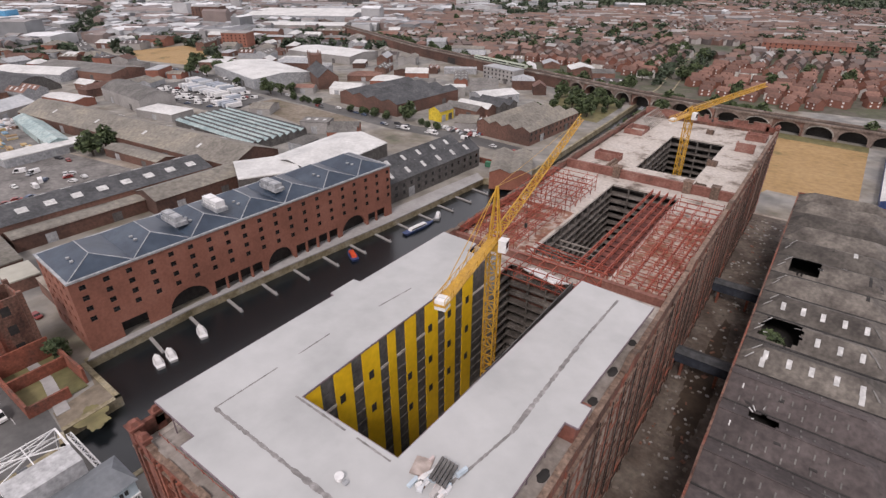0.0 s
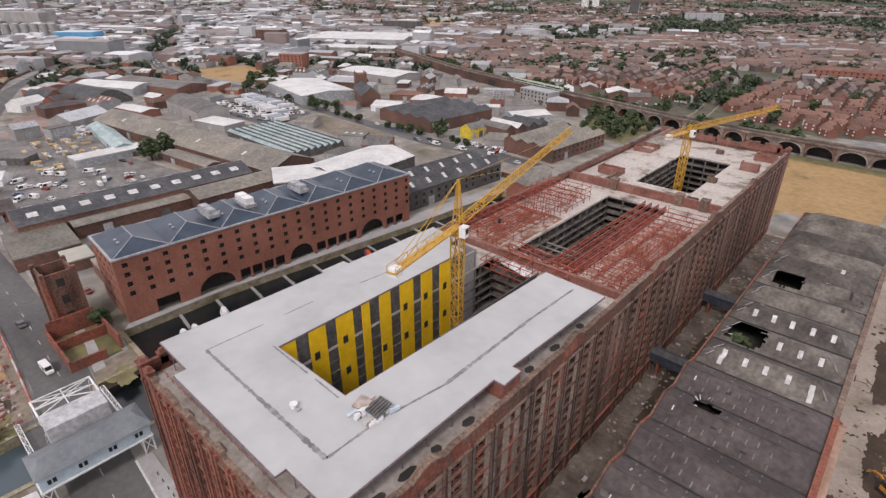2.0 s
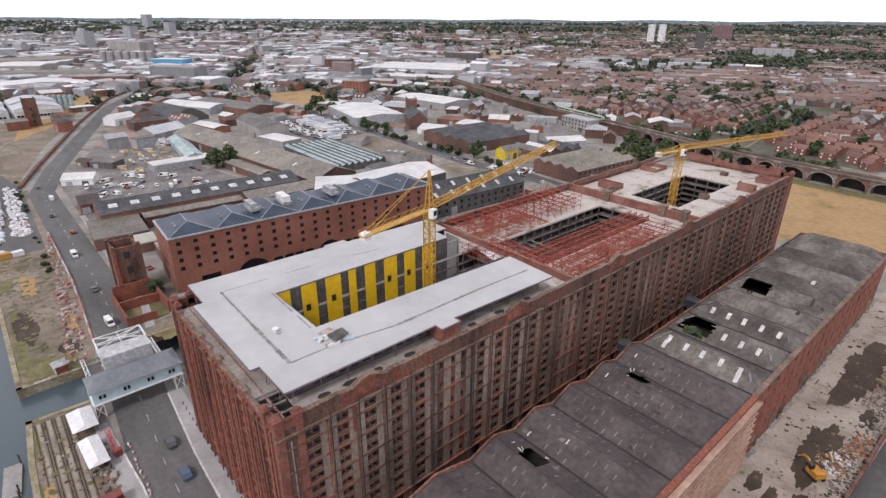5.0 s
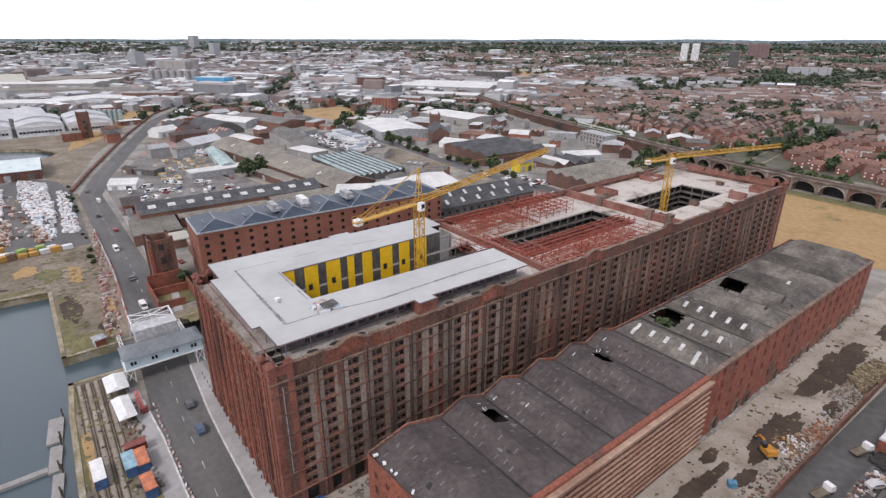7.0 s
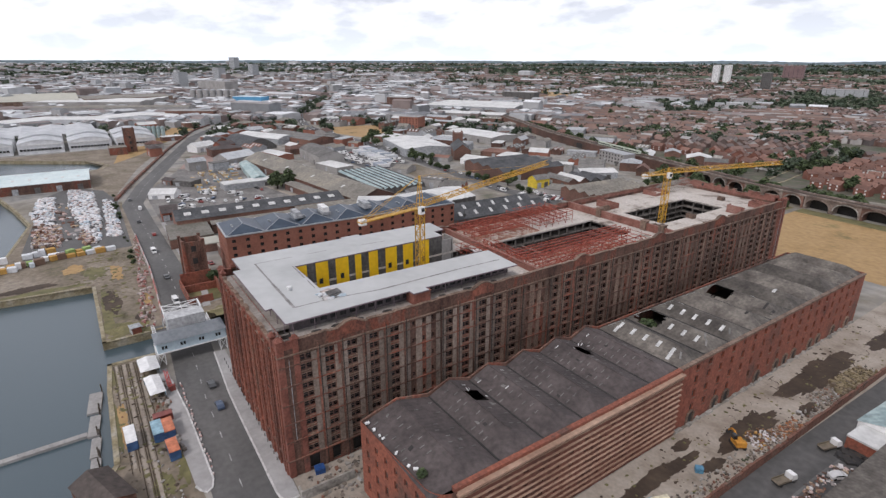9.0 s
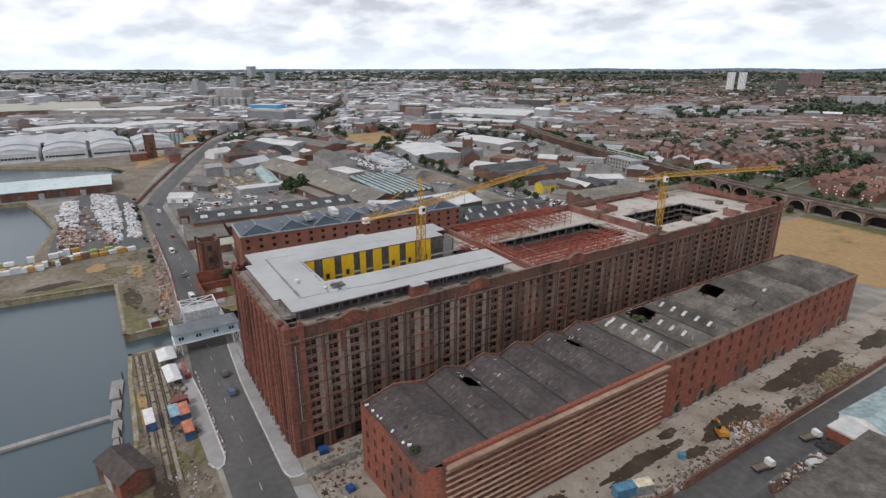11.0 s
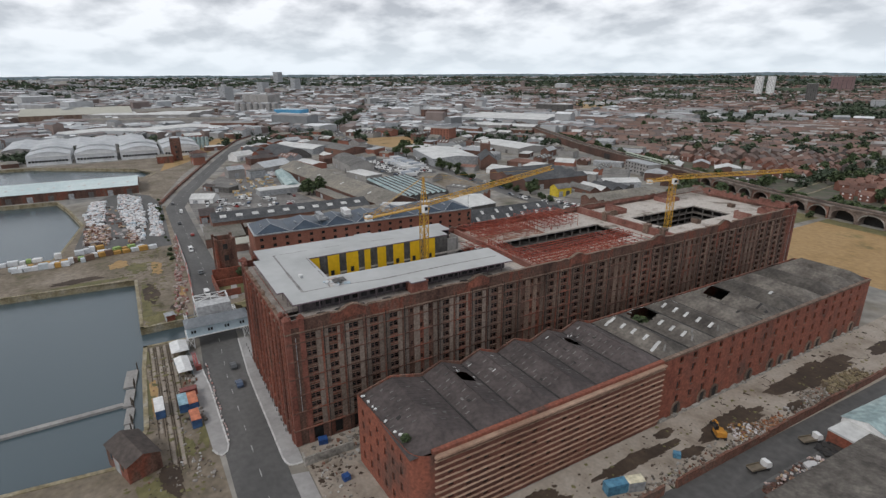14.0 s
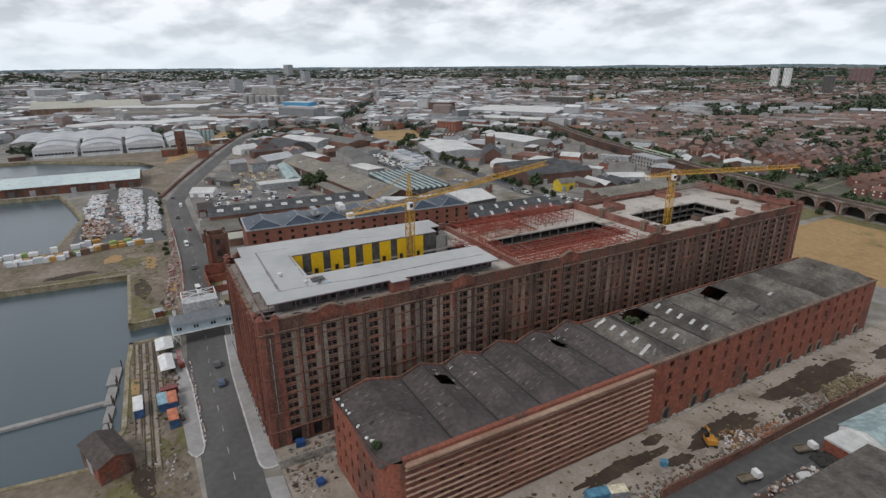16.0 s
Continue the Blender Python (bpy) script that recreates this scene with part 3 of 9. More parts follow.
for i, (cx, cy, rx, ry) in enumerate(((31.6, 89, 2.6, 15), (34, 125, 4.2, 15), (32.6, 171, 5.6, 23), (39, 146, 2, 6), (31, 60, 4, 9), (-9, 60, 4, 18), (-9, 120, 4, 25), (36, 212, 4, 12), (28, 104, 1.6, 4), (36.5, 104, 2.0, 5))):
    puddle(cx, cy, rx, ry, i, MUD, "dark wet mud patch in the broken yard", .05 + .004 * i)
rnd = random.Random(404)
for k in range(16):
    x, y, a = rnd.uniform(27, 40), rnd.uniform(58, 225), rnd.uniform(0, 3.14)
    pts = [(x, y)]
    for q in range(rnd.randrange(7, 15)):
        a += rnd.uniform(-.9, .9)
        x, y = min(max(x + .9 * math.cos(a), 25.5), 41.3), y + .9 * math.sin(a)
        pts.append((x, y))
    solid("yard_crack", band(pts, rnd.uniform(.14, .32), .044), MUD, "dark open crack between the yard slabs", "crack", "structure")
solid("field", sheet([(-60, 243), (-24, 243), (-16, 270), (18, 268), (20, 371), (-24, 375), (-62, 376)], .04), DRY_FIELD, "dry yellow-brown grass field beside the viaduct", "field", "structure")
solid("field", sheet([(-62, 366), (20, 360), (20, 372), (-62, 378)], .06), GRASS, "green grass strip at the viaduct's foot", "field", "structure")
solid("field", sheet([(-651, 300), (-640, 362), (-563, 345), (-519, 290), (-586, 276)], .06), DRY_FIELD, "open yellow-green grass field among works", "field", "structure")
solid("yard", sheet([(-340, 228), (-338, 250), (-246, 246), (-250, 212)], .05), DIRT, "empty sandy plot with sparse weeds", "yard", "structure")
LORRY_PARK = [(-455, 258), (-345, 248), (-330, 207), (-352, 200), (-450, 204)]
solid("yard", sheet(LORRY_PARK, .05), ASPHALT, "large asphalt lorry park", "yard", "structure")
solid("field", sheet([(-160, 335), (-121, 330), (-123, 385), (-175, 398)], .05), GRASS, "rough green land beside the canal", "field", "structure")
solid("field", sheet([(-104, 260), (-70, 250), (-66, 376), (-104, 384)], .05), GRASS, "overgrown land between canal and field", "field", "structure")
solid("field", sheet([(-1500, 900), (-1100, 1250), (-900, 1150), (-1250, 850)], 3.0), GRASS, "distant green park", "field", "structure")


# ---- the great warehouse ----
X_W, X_E, Y_S, Y_N = -68.0, -16.3, 18.7, 240.8
TOP = 33.2
TW_AT = Vector((X_E, Y_S, 0))
tw = thing("warehouse", TW_AT, "huge sooty red-brick warehouse, partly re-roofed in white, partly gutted", "warehouse")


class Wgeo(Geo):
    """Geometry written in world metres for the warehouse."""

    def local(self):
        self.v = [(x - TW_AT.x, y - TW_AT.y, z) for x, y, z in self.v]
        return self


def tw_part(name, g, mats, parent=None, label="", kind=""):
    return part(name, g.local(), mats, parent or tw, label, kind)


ROWS_Z = [6.2 + 2.41 * k for k in range(11)]
GABLES = [35.8 + 38.3 * k for k in range(6)]
doubles, singles = [], []
for yg in GABLES:
    doubles += [(yg + o, 2.5 if i % 2 == 0 else 2.2) for i, o in enumerate((-11, -5.5, 0, 5.7, 11.3)) if yg + o < 236]
    singles += [yg + o for o in (16.6, 19.6, 22.3) if yg + o < 236]
cols = []
for y, w in doubles:
    cols.append((y - Y_S - w / 2, y - Y_S + w / 2, [(.3, 4.2)] + [(z - .78, z + .78) for z in ROWS_Z]))
for y in singles:
    cols.append((y - Y_S - .45, y - Y_S + .45, [(z - .7, z + .7) for z in ROWS_Z[::2]]))
cols.sort()
g = Wgeo()
g.wall((X_E, Y_S), (X_E, Y_N), 0, TOP, cols, .5)
wall_e = tw_part("wall", g, BRICK_TW, label="soot-blackened brick long wall with paired windows")
end_cols = []
END_X = [X_E - 4.6 - 4.75 * k for k in range(10)]
for i, x in enumerate(reversed(END_X)):
    w = 2.2 if i % 2 else 1.2
    end_cols.append((x - w / 2 - X_W, x + w / 2 - X_W, [(.3, 4.0)] + [(z - .78, z + .78) for z in ROWS_Z]))
g = Wgeo()
g.wall((X_W, Y_S), (X_E, Y_S), 0, TOP, end_cols, .5)
wall_s = tw_part("wall", g, BRICK_END, label="red brick end wall with window columns")
g = Wgeo()
g.box(X_W, Y_S + .01, 0, X_W + .6, Y_N, TOP)
tw_part("wall", g, BRICK_TW, label="brick dock-side wall")
g = Wgeo()
g.box(X_W + .61, Y_N - .6, 0, X_E - .01, Y_N, TOP)
tw_part("wall", g, BRICK_TW, label="brick far end wall")
# added near-black sheets paint the unlit floors behind the windows
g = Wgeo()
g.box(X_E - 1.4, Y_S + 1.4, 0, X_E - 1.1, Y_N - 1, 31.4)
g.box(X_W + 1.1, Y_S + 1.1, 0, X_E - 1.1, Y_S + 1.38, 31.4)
tw_part("lining", g, SHADE_BLACK, label="near-black sheet painting the unlit interior behind the windows")


def window_mesh(w, h, leaves):
    """A dark two-leaf window with timber frame and sill, its back against the opening."""
    g = Geo()
    t, m = .09, .16 if leaves == 2 else .03
    ys = [-w / 2, -w / 2 + t, -m, m, w / 2 - t, w / 2]
    zs = [-h / 2, -h / 2 + t, -.04, .04, h / 2 - t, h / 2]

    def front(i, j):
        return .12 if i in (0, 2, 4) or j in (0, 2, 4) else .05
    for i in range(5):
        for j in range(5):
            x = front(i, j)
            g.poly([(x, ys[i], zs[j]), (x, ys[i + 1], zs[j]), (x, ys[i + 1], zs[j + 1]), (x, ys[i], zs[j + 1])], 1 if x > .1 else 0)
            if i < 4 and front(i + 1, j) != x:
                x2 = front(i + 1, j)
                g.poly([(x, ys[i + 1], zs[j]), (x2, ys[i + 1], zs[j]), (x2, ys[i + 1], zs[j + 1]), (x, ys[i + 1], zs[j + 1])], 1)
            if j < 4 and front(i, j + 1) != x:
                x2 = front(i, j + 1)
                g.poly([(x, ys[i], zs[j + 1]), (x, ys[i + 1], zs[j + 1]), (x2, ys[i + 1], zs[j + 1]), (x2, ys[i], zs[j + 1])], 1)
    for a, b in ((ys[0], zs[0]), (ys[5], zs[5])):
        g.poly([(.12, a, zs[0]), (.12, a, zs[5]), (-.02, a, zs[5]), (-.02, a, zs[0])], 1)
        g.poly([(.12, ys[0], b), (.12, ys[5], b), (-.02, ys[5], b), (-.02, ys[0], b)], 1)
    return g


WIN = {k: mesh_of("window", window_mesh(*k), [GLASS, FRAME]) for k in ((2.5, 1.56, 2), (2.2, 1.56, 2), (.9, 1.4, 1), (1.2, 1.56, 1))}
rnd = random.Random(4)
made = 0
rest = Geo()
for y, w in doubles + [(y, .9) for y in singles]:
    for k, z in enumerate(ROWS_Z):
        if w == .9 and k % 2:
            continue
        x = X_E - .48 - .12 * rnd.random()
        key = (w, 1.4, 1) if w == .9 else (w, 1.56, 2)
        if y < 120 and made < 300:
            ob = new("window", WIN[key])
            ob.parent, ob.location = wall_e, (x - TW_AT.x, y - TW_AT.y, z)
            made += 1
        else:
            gg = window_mesh(*key)
            rest.faces([(a + x - TW_AT.x, b + y - TW_AT.y, c + z) for a, b, c in gg.v], gg.f, 0)
            rest.s[-len(gg.f):] = gg.s
part("far_window", rest, [GLASS, FRAME], wall_e, "rows of dark paired windows", "stuff")
for i, x in enumerate(END_X):
    w = 2.2 if (9 - i) % 2 else 1.2
    for z in ROWS_Z:
        ob = new("window", WIN[(w, 1.56, 2 if w > 2 else 1)])
        ob.parent, ob.location, ob.rotation_euler = wall_s, (x - TW_AT.x, .5, z), (0, 0, radians(-90))
# sill and head blocks in pale stone
g = Wgeo()
for y, w in doubles:
    for z in ROWS_Z:
        g.box(X_E - .06, y - w / 2 - .12, z - .98, X_E + .10, y + w / 2 + .12, z - .79)
        g.box(X_E - .06, y - w / 2 - .1, z + .79, X_E + .05, y + w / 2 + .1, z + .98)
tw_part("sill", g, TAN, wall_e, "pale stone sills and heads", "stuff")
# flat piers between the window columns
edges = sorted([y for y, w in doubles] + singles)
for a, b in zip(edges, edges[1:]):
    if 2.4 < b - a <= 4:
        g = Wgeo()
        g.box(X_E - .02, a + .6, 4.6, X_E + .08, b - .6, 31.2)
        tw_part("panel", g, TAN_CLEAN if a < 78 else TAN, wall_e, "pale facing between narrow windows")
    if b - a > 4:
        m = (a + b) / 2
        for off, wd, mt in ((-.92, 1.3, TAN), (.92, 1.3, TAN)):
            g = Wgeo()
            g.box(X_E - .02, m + off - wd / 2, 4.6, X_E + .09, m + off + wd / 2, 31.2)
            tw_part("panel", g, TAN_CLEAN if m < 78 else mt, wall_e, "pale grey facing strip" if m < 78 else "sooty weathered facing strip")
        g = Wgeo()
        g.box(X_E - .02, m - .22, 0, X_E + .24, m + .22, 33.0)
        tw_part("pilaster", g, BRICK_TW, wall_e)
        g = Wgeo()
        g.cyl(X_E + .36, m + .42, .4, 32.5, .09, 6)
        tw_part("drainpipe", g, SHADE_BLACK, wall_e, "rusty black drainpipe")
for z, d in ((4.7, .35), (9.8, .16), (14.6, .16), (19.45, .16), (24.25, .16), (29.1, .14), (31.8, .3)):
    g = Wgeo()
    g.box(X_E - .02, Y_S - d, z - .14, X_E + d + .1, Y_N, z + .14)
    g.box(X_W, Y_S - d, z - .14, X_E - .03, Y_S + .02, z + .14)
    tw_part("string_course", g, BRICK_TW if z < 31 else TAN)
for i in range(11):
    x = X_E - 2.2 - 4.75 * i
    for off in (-.7, .7):
        g = Wgeo()
        g.box(x + off - .32, Y_S - .42, 0, x + off + .32, Y_S + .02, 33.0)
        tw_part("pilaster", g, BRICK_END, wall_s)
    # near-black strip between each pair of pilasters, for the drainpipe
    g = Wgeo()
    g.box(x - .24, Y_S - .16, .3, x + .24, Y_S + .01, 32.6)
    tw_part("drain_recess", g, SHADE_BLACK, wall_s, "black drainpipe strip between paired pilasters")
# corner piers
for cx, cy, sx, sy in ((X_E, Y_S, -1, 1), (X_W, Y_S, 1, 1), (X_E, Y_N, -1, -1)):
    for ox, oy, w, d in ((.62, .62, 1.5, 1.5), (.3, 4.0, .9, 1.3), (4.0, .3, 1.3, .9)):
        x, y = cx + sx * ox, cy + sy * oy
        g = Wgeo()
        g.box(x - w / 2, y - d / 2, 0, x + w / 2, y + d / 2, 35.2)
        g.obox(x, y, 35.2, w + .5, d + .5, .35)
        g.obox(x, y, 35.55, w, d, .7, 0, 0, .55)
        tw_part("corner_pier", g, BRICK_RED, label="bright red brick corner pier")
    g = Wgeo()
    g.bar((cx - sx * .06 if sx < 0 else cx, cy + sy * 2.3, 30.6), (cx - sx * .06 if sx < 0 else cx, cy + sy * 2.3, 10), .11)
    tw_part("downpipe", g, TRIM, label="pale downpipe in the corner bay")
    g = Wgeo()
    for z in (33.2,):
        g.box(min(cx, cx + sx * 4.4), min(cy, cy + sy * .75), z, max(cx, cx + sx * 4.4), max(cy, cy + sy * .75), z + 1.7)
        g.box(min(cx, cx + sx * .75), min(cy + sy * .76, cy + sy * 4.4), z, max(cx, cx + sx * .75), max(cy + sy * .76, cy + sy * 4.4), z + 1.7)
    tw_part("corner_parapet", g, BRICK_RED)
# parapets with a coping, broken in places, and curved gables
rnd = random.Random(9)


def parapet(x0, y0, x1, y1, z0, z1, rough, material=BRICK_RED, step=2.4, thick=.7):
    """A low wall with an uneven, partly broken top and a coping that follows it."""
    n = max(1, int(math.hypot(x1 - x0, y1 - y0) / step))
    hs = [z1 - rough * rnd.random() ** 2 for _ in range(n)]
    ux, uy = (x1 - x0) / math.hypot(x1 - x0, y1 - y0), (y1 - y0) / math.hypot(x1 - x0, y1 - y0)
    L = math.hypot(x1 - x0, y1 - y0)
    nx, ny = (0, thick) if abs(ux) > abs(uy) else (-thick, 0)
    sx, sy = (0, -.15) if abs(ux) > abs(uy) else (.15, 0)
    prof = []
    for i, h in enumerate(hs):
        prof += [(L * i / n, h), (L * (i + .93) / n, h)]
    prof.append((L, hs[-1]))
    wallg, cop = Wgeo(), Wgeo()
    for (ua, za), (ub, zb) in zip(prof, prof[1:]):
        def pt(u, z, k, o=0.0):
            return (x0 + ux * u + nx * k + sx * o, y0 + uy * u + ny * k + sy * o, z)
        wallg.poly([pt(ua, z0, 0), pt(ub, z0, 0), pt(ub, zb, 0), pt(ua, za, 0)])
        wallg.poly([pt(ub, z0, 1), pt(ua, z0, 1), pt(ua, za, 1), pt(ub, zb, 1)])
        wallg.poly([pt(ua, za, 0), pt(ub, zb, 0), pt(ub, zb, 1), pt(ua, za, 1)])
        for k, o in ((0, 1), (1.15, 0)):
            cop.poly([pt(ua, za, k, o), pt(ub, zb, k, o), pt(ub, zb + .16, k, o), pt(ua, za + .16, k, o)])
        cop.poly([pt(ua, za + .16, 0, 1), pt(ub, zb + .16, 0, 1), pt(ub, zb + .16, 1.15), pt(ua, za + .16, 1.15)])
        cop.poly([pt(ua, za + .005, 0, 1), pt(ub, zb + .005, 0, 1), pt(ub, zb + .005, 1.15), pt(ua, za + .005, 1.15)])
    w = tw_part("parapet", wallg, material)
    tw_part("coping", cop, TAN, w)


parapet(X_E + .05, Y_S + 4.5, X_E + .05, Y_N - 4.5, 33.2, 35.1, .35, BRICK_TW)
parapet(X_W + .75, Y_S + 3.6, X_W + .75, Y_N - .1, 33.2, 34.8, .5, PARAPET_PINK)
parapet(X_W + 3.7, Y_S, X_E - 3.7, Y_S, 33.2, 34.4, 1.2)
parapet(X_W + .8, Y_N - .7, X_E - 3.7, Y_N - .7, 33.2, 36.2, 1.8, PARAPET_PINK, step=1.8)
for yg in GABLES[:-1]:
    g = Wgeo()
    pts = [(-3.4, 33.0), (3.4, 33.0), (3.4, 34.9), (2.5, 35.3), (1.4, 35.9), (0, 36.2), (-1.4, 35.9), (-2.5, 35.3), (-3.4, 34.9)]
    n = len(pts)
    v = [(X_E + .3, yg + u, z) for u, z in pts] + [(X_E - .6, yg + u, z) for u, z in pts]
    g.faces(v, [tuple(range(n)), tuple(range(2 * n - 1, n - 1, -1))] + [(i, n + i, n + (i + 1) % n, (i + 1) % n) for i in range(n)])
    gable = tw_part("gable", g, BRICK_END, wall_e, "curved red brick gable")
    g = Wgeo()
    for (ua, za), (ub, zb) in zip(pts[2:-1], pts[3:]):
        g.faces([(X_E + x, yg + u, z + h) for u, z in ((ua, za), (ub, zb)) for x, h in ((-.65, .02), (.42, .02), (.42, .3), (-.65, .3))], [(0, 1, 5, 4), (1, 2, 6, 5), (2, 3, 7, 6), (3, 0, 4, 7)])
    tw_part("gable_coping", g, TAN, wall_e)
    for u in (-3.1, 3.1):
        g = Wgeo()
        g.box(X_E - .02, yg + u - .5, 26, X_E + .14, yg + u + .5, 34.9)
        tw_part("pier", g, BRICK_RED, wall_e, "bright red brick pier beside the gable window")

g = Wgeo()
g.box(-20.4, 52.9, 33.2, X_E - .72, 57.9, 37.6)
g.box(-20.6, 52.7, 37.6, X_E - .6, 58.1, 37.85)
tw_part("parapet_block", g, BRICK_RED, label="square red brick block between parapet and white roof")
# floors round the open courts
C1 = (-50.4, -32.6, 35.1, 95.0)
C2 = (-49.2, -30.0, 102.0, 154.8)
C3 = (-48.8, -30.2, 173.5, 216.5)


def floor_strips(z0, z1, grow=0.0):
    g = Wgeo()
    xa, xb, ya, yb = X_W + .62, X_E - 1.42, Y_S + 1.42, Y_N - .62
    g.box(xa, ya, z0, C1[0], yb, z1)
    g.box(C1[1] if C1[1] > C2[1] else C2[1], ya, z0, xb, yb, z1)
    g.box(C1[0] + .01, ya, z0, C2[1] - .01, C1[2], z1)
    for c, nxt in ((C1, C2[2]), (C2, C3[2]), (C3, yb)):
        g.box(C1[0] + .01, c[3], z0, C2[1] - .01, nxt, z1)
        g.box(C1[0] + .01, c[2], z0, c[0], c[3], z1)
        if c[1] < C2[1] - .02:
            g.box(c[1], c[2], z0, C2[1] - .01, c[3], z1)
    return g


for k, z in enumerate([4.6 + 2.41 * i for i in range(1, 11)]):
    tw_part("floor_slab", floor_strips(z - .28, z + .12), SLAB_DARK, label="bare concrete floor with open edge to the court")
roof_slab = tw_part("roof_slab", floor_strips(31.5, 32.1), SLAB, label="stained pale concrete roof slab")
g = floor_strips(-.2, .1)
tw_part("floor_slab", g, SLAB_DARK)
# posts between the floors on the court edges; near-black sheets paint the shade behind
for c in (C1, C2, C3):
    g = Wgeo()
    n = int((c[3] - c[2]) / 4.4)
    for i in range(n + 1):
        y = c[2] + (c[3] - c[2]) * i / n
        for x in (c[0] - .5, c[1] + .5):
            g.box(x - .22, y - .22, .1, x + .22, y + .22, 31.5)
    for i in range(1, 4):
        x = c[0] + (c[1] - c[0]) * i / 4
        for y in (c[2] - .5, c[3] + .5):
            g.box(x - .22, y - .22, .1, x + .22, y + .22, 31.5)
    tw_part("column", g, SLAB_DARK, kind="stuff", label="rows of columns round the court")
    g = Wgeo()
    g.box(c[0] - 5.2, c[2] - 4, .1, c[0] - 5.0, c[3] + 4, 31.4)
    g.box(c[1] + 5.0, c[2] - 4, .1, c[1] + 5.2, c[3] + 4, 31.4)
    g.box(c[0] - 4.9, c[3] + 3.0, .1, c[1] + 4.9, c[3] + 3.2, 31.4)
    tw_part("lining", g, SHADE_BLACK)
    g = Wgeo()
    for i in range(11):
        z = 7.0 + 2.41 * i
        for y0, y1 in ((c[3] - .02, c[3] + .5),):
            g.box(c[0], y0 + .5, z - .2, c[1], y1 + .5, z + .75 if rnd.random() < .4 else z)
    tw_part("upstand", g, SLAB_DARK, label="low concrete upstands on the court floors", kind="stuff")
# rust-stained working deck under the scaffold
RUST_RED = mat("rust_red_boarding", [(.085, .024, .018), (.15, .040, .028), (.21, .07, .05)], big=.3, fine=1.5)
RUST_DECK = mat("rust_stained_deck", [(.11, .040, .026), (.20, .080, .048), (.26, .14, .095), (.43, .37, .32), (.24, .10, .065), (.16, .06, .04)], big=.2, fine=1.0, contrast=.2)
for x0, x1, y0, y1 in ((X_W + .9, -50.0, 98, 128), (-29.5, X_E - .9, 98, 142), (-50, -30, 98, 101.8)):
    g = Wgeo(); g.box(x0, y0, 32.11, x1, y1, 32.16)
    tw_part("work_deck", g, RUST_DECK, roof_slab, "rust-stained deck below the scaffold")
# cross walls above the roof
for y, x0, x1 in ((96.8, X_W + .8, X_E - .8), (160.4, X_W + .8, X_E - .8)):
    g = Wgeo()
    top = 33.7 if y < 100 else 34.6
    g.box(x0, y, 20 if y < 100 else 32.1, x1, y + .8, top)
    g.box(x0, y - .12, top, x1, y + .92, top + .25)
    tw_part("cross_wall", g, PARAPET_PINK, label="red brick fire wall standing above the roof")
    for x in (-50.5, -29.5, -22) if y > 100 else ():
        g = Wgeo()
        g.box(x - 1.1, y - .7, 32.1, x + 1.1, y + 1.5, 35.6)
        g.box(x - 1.25, y - .85, 35.6, x + 1.25, y + 1.65, 35.85)
        tw_part("pier", g, TAN, label="pale rendered pier on the fire wall")
# brick remains on the far roof
for x, y, w, d, h in ((-59, 176, 8, 5, 2.6), (-55, 168, 1, 9, 2.2), (-29, 190, 3, 2.5, 1.8), (-23, 212, 6, 3, 3.2), (-22, 230, 7, 6, 2.4), (-38, 228, 2.5, 2.5, 1.6), (-62, 214, 7, 10, 2), (-27, 165, 3, 3, 2)):
    g = Wgeo()
    g.box(x - w / 2, y - d / 2, 32.1, x + w / 2, y - d / 2 + .4, 32.1 + h)
    g.box(x - w / 2, y + d / 2 - .4, 32.1, x + w / 2, y + d / 2, 32.1 + h * .8)
    g.box(x - w / 2, y - d / 2 + .41, 32.1, x - w / 2 + .4, y + d / 2 - .41, 32.1 + h)
    g.box(x + w / 2 - .4, y - d / 2 + .41, 32.1, x + w / 2, y + d / 2 - .41, 32.1 + h * .6)
    tw_part("roof_housing", g, PARAPET_PINK if w > 4 else TAN, label="broken brick roof housing")
# greenhouse-like truss remains on the dock side, far end
g = Wgeo()
for i in range(14):
    y = 218 + i * 1.5
    g.bar((-66.5, y, 33), (-62, y, 36.6), .16)
    g.bar((-62, y, 36.6), (-57.5, y, 33), .16)
g.bar((-62, 217, 36.6), (-62, 239, 36.6), .2)
for k in (.33, .66):
    g.bar((-66.5 + 4.5 * k, 217, 33 + 3.6 * k), (-66.5 + 4.5 * k, 239, 33 + 3.6 * k), .14)
    g.bar((-57.5 - 4.5 * k, 217, 33 + 3.6 * k), (-57.5 - 4.5 * k, 239, 33 + 3.6 * k), .14)
tw_part("roof_truss", g, STONE, label="bare pale frame of a ruined lantern roof")

# new white roof over the near court
ROOF = [(-66.2, 22.4), (-56, 22.2), (-56, 20.2), (-27.7, 20.2), (-27.7, 21.8), (-18.5, 21.8), (-18.5, 52.8), (-16.6, 52.8), (-16.6, 57.2), (-18.3, 57.2), (-17.2, 86.6), (-31, 87.4), (-32.6, 35.1), (-50.4, 35.1), (-50.4, 84), (-55.4, 84.2), (-55.6, 88), (-64.5, 88.4), (-65, 62), (-66.6, 61.8), (-66.6, 56), (-65.6, 55.8)]
RW = [(x, y) for x, y in ROOF]
g = Wgeo()
half_w = [RW[0], RW[1], RW[2], (-50.4, 20.2), RW[13], RW[14], RW[15], RW[16], RW[17], RW[18], RW[19], RW[20], RW[21]]
half_s = [(-50.4, 20.2), (-32.6, 20.2), (-32.6, 35.1), (-50.4, 35.1)]
half_e = [(-32.6, 20.2), RW[3], RW[4], RW[5], RW[6], RW[7], RW[8], RW[9], RW[10], RW[11], RW[12]]
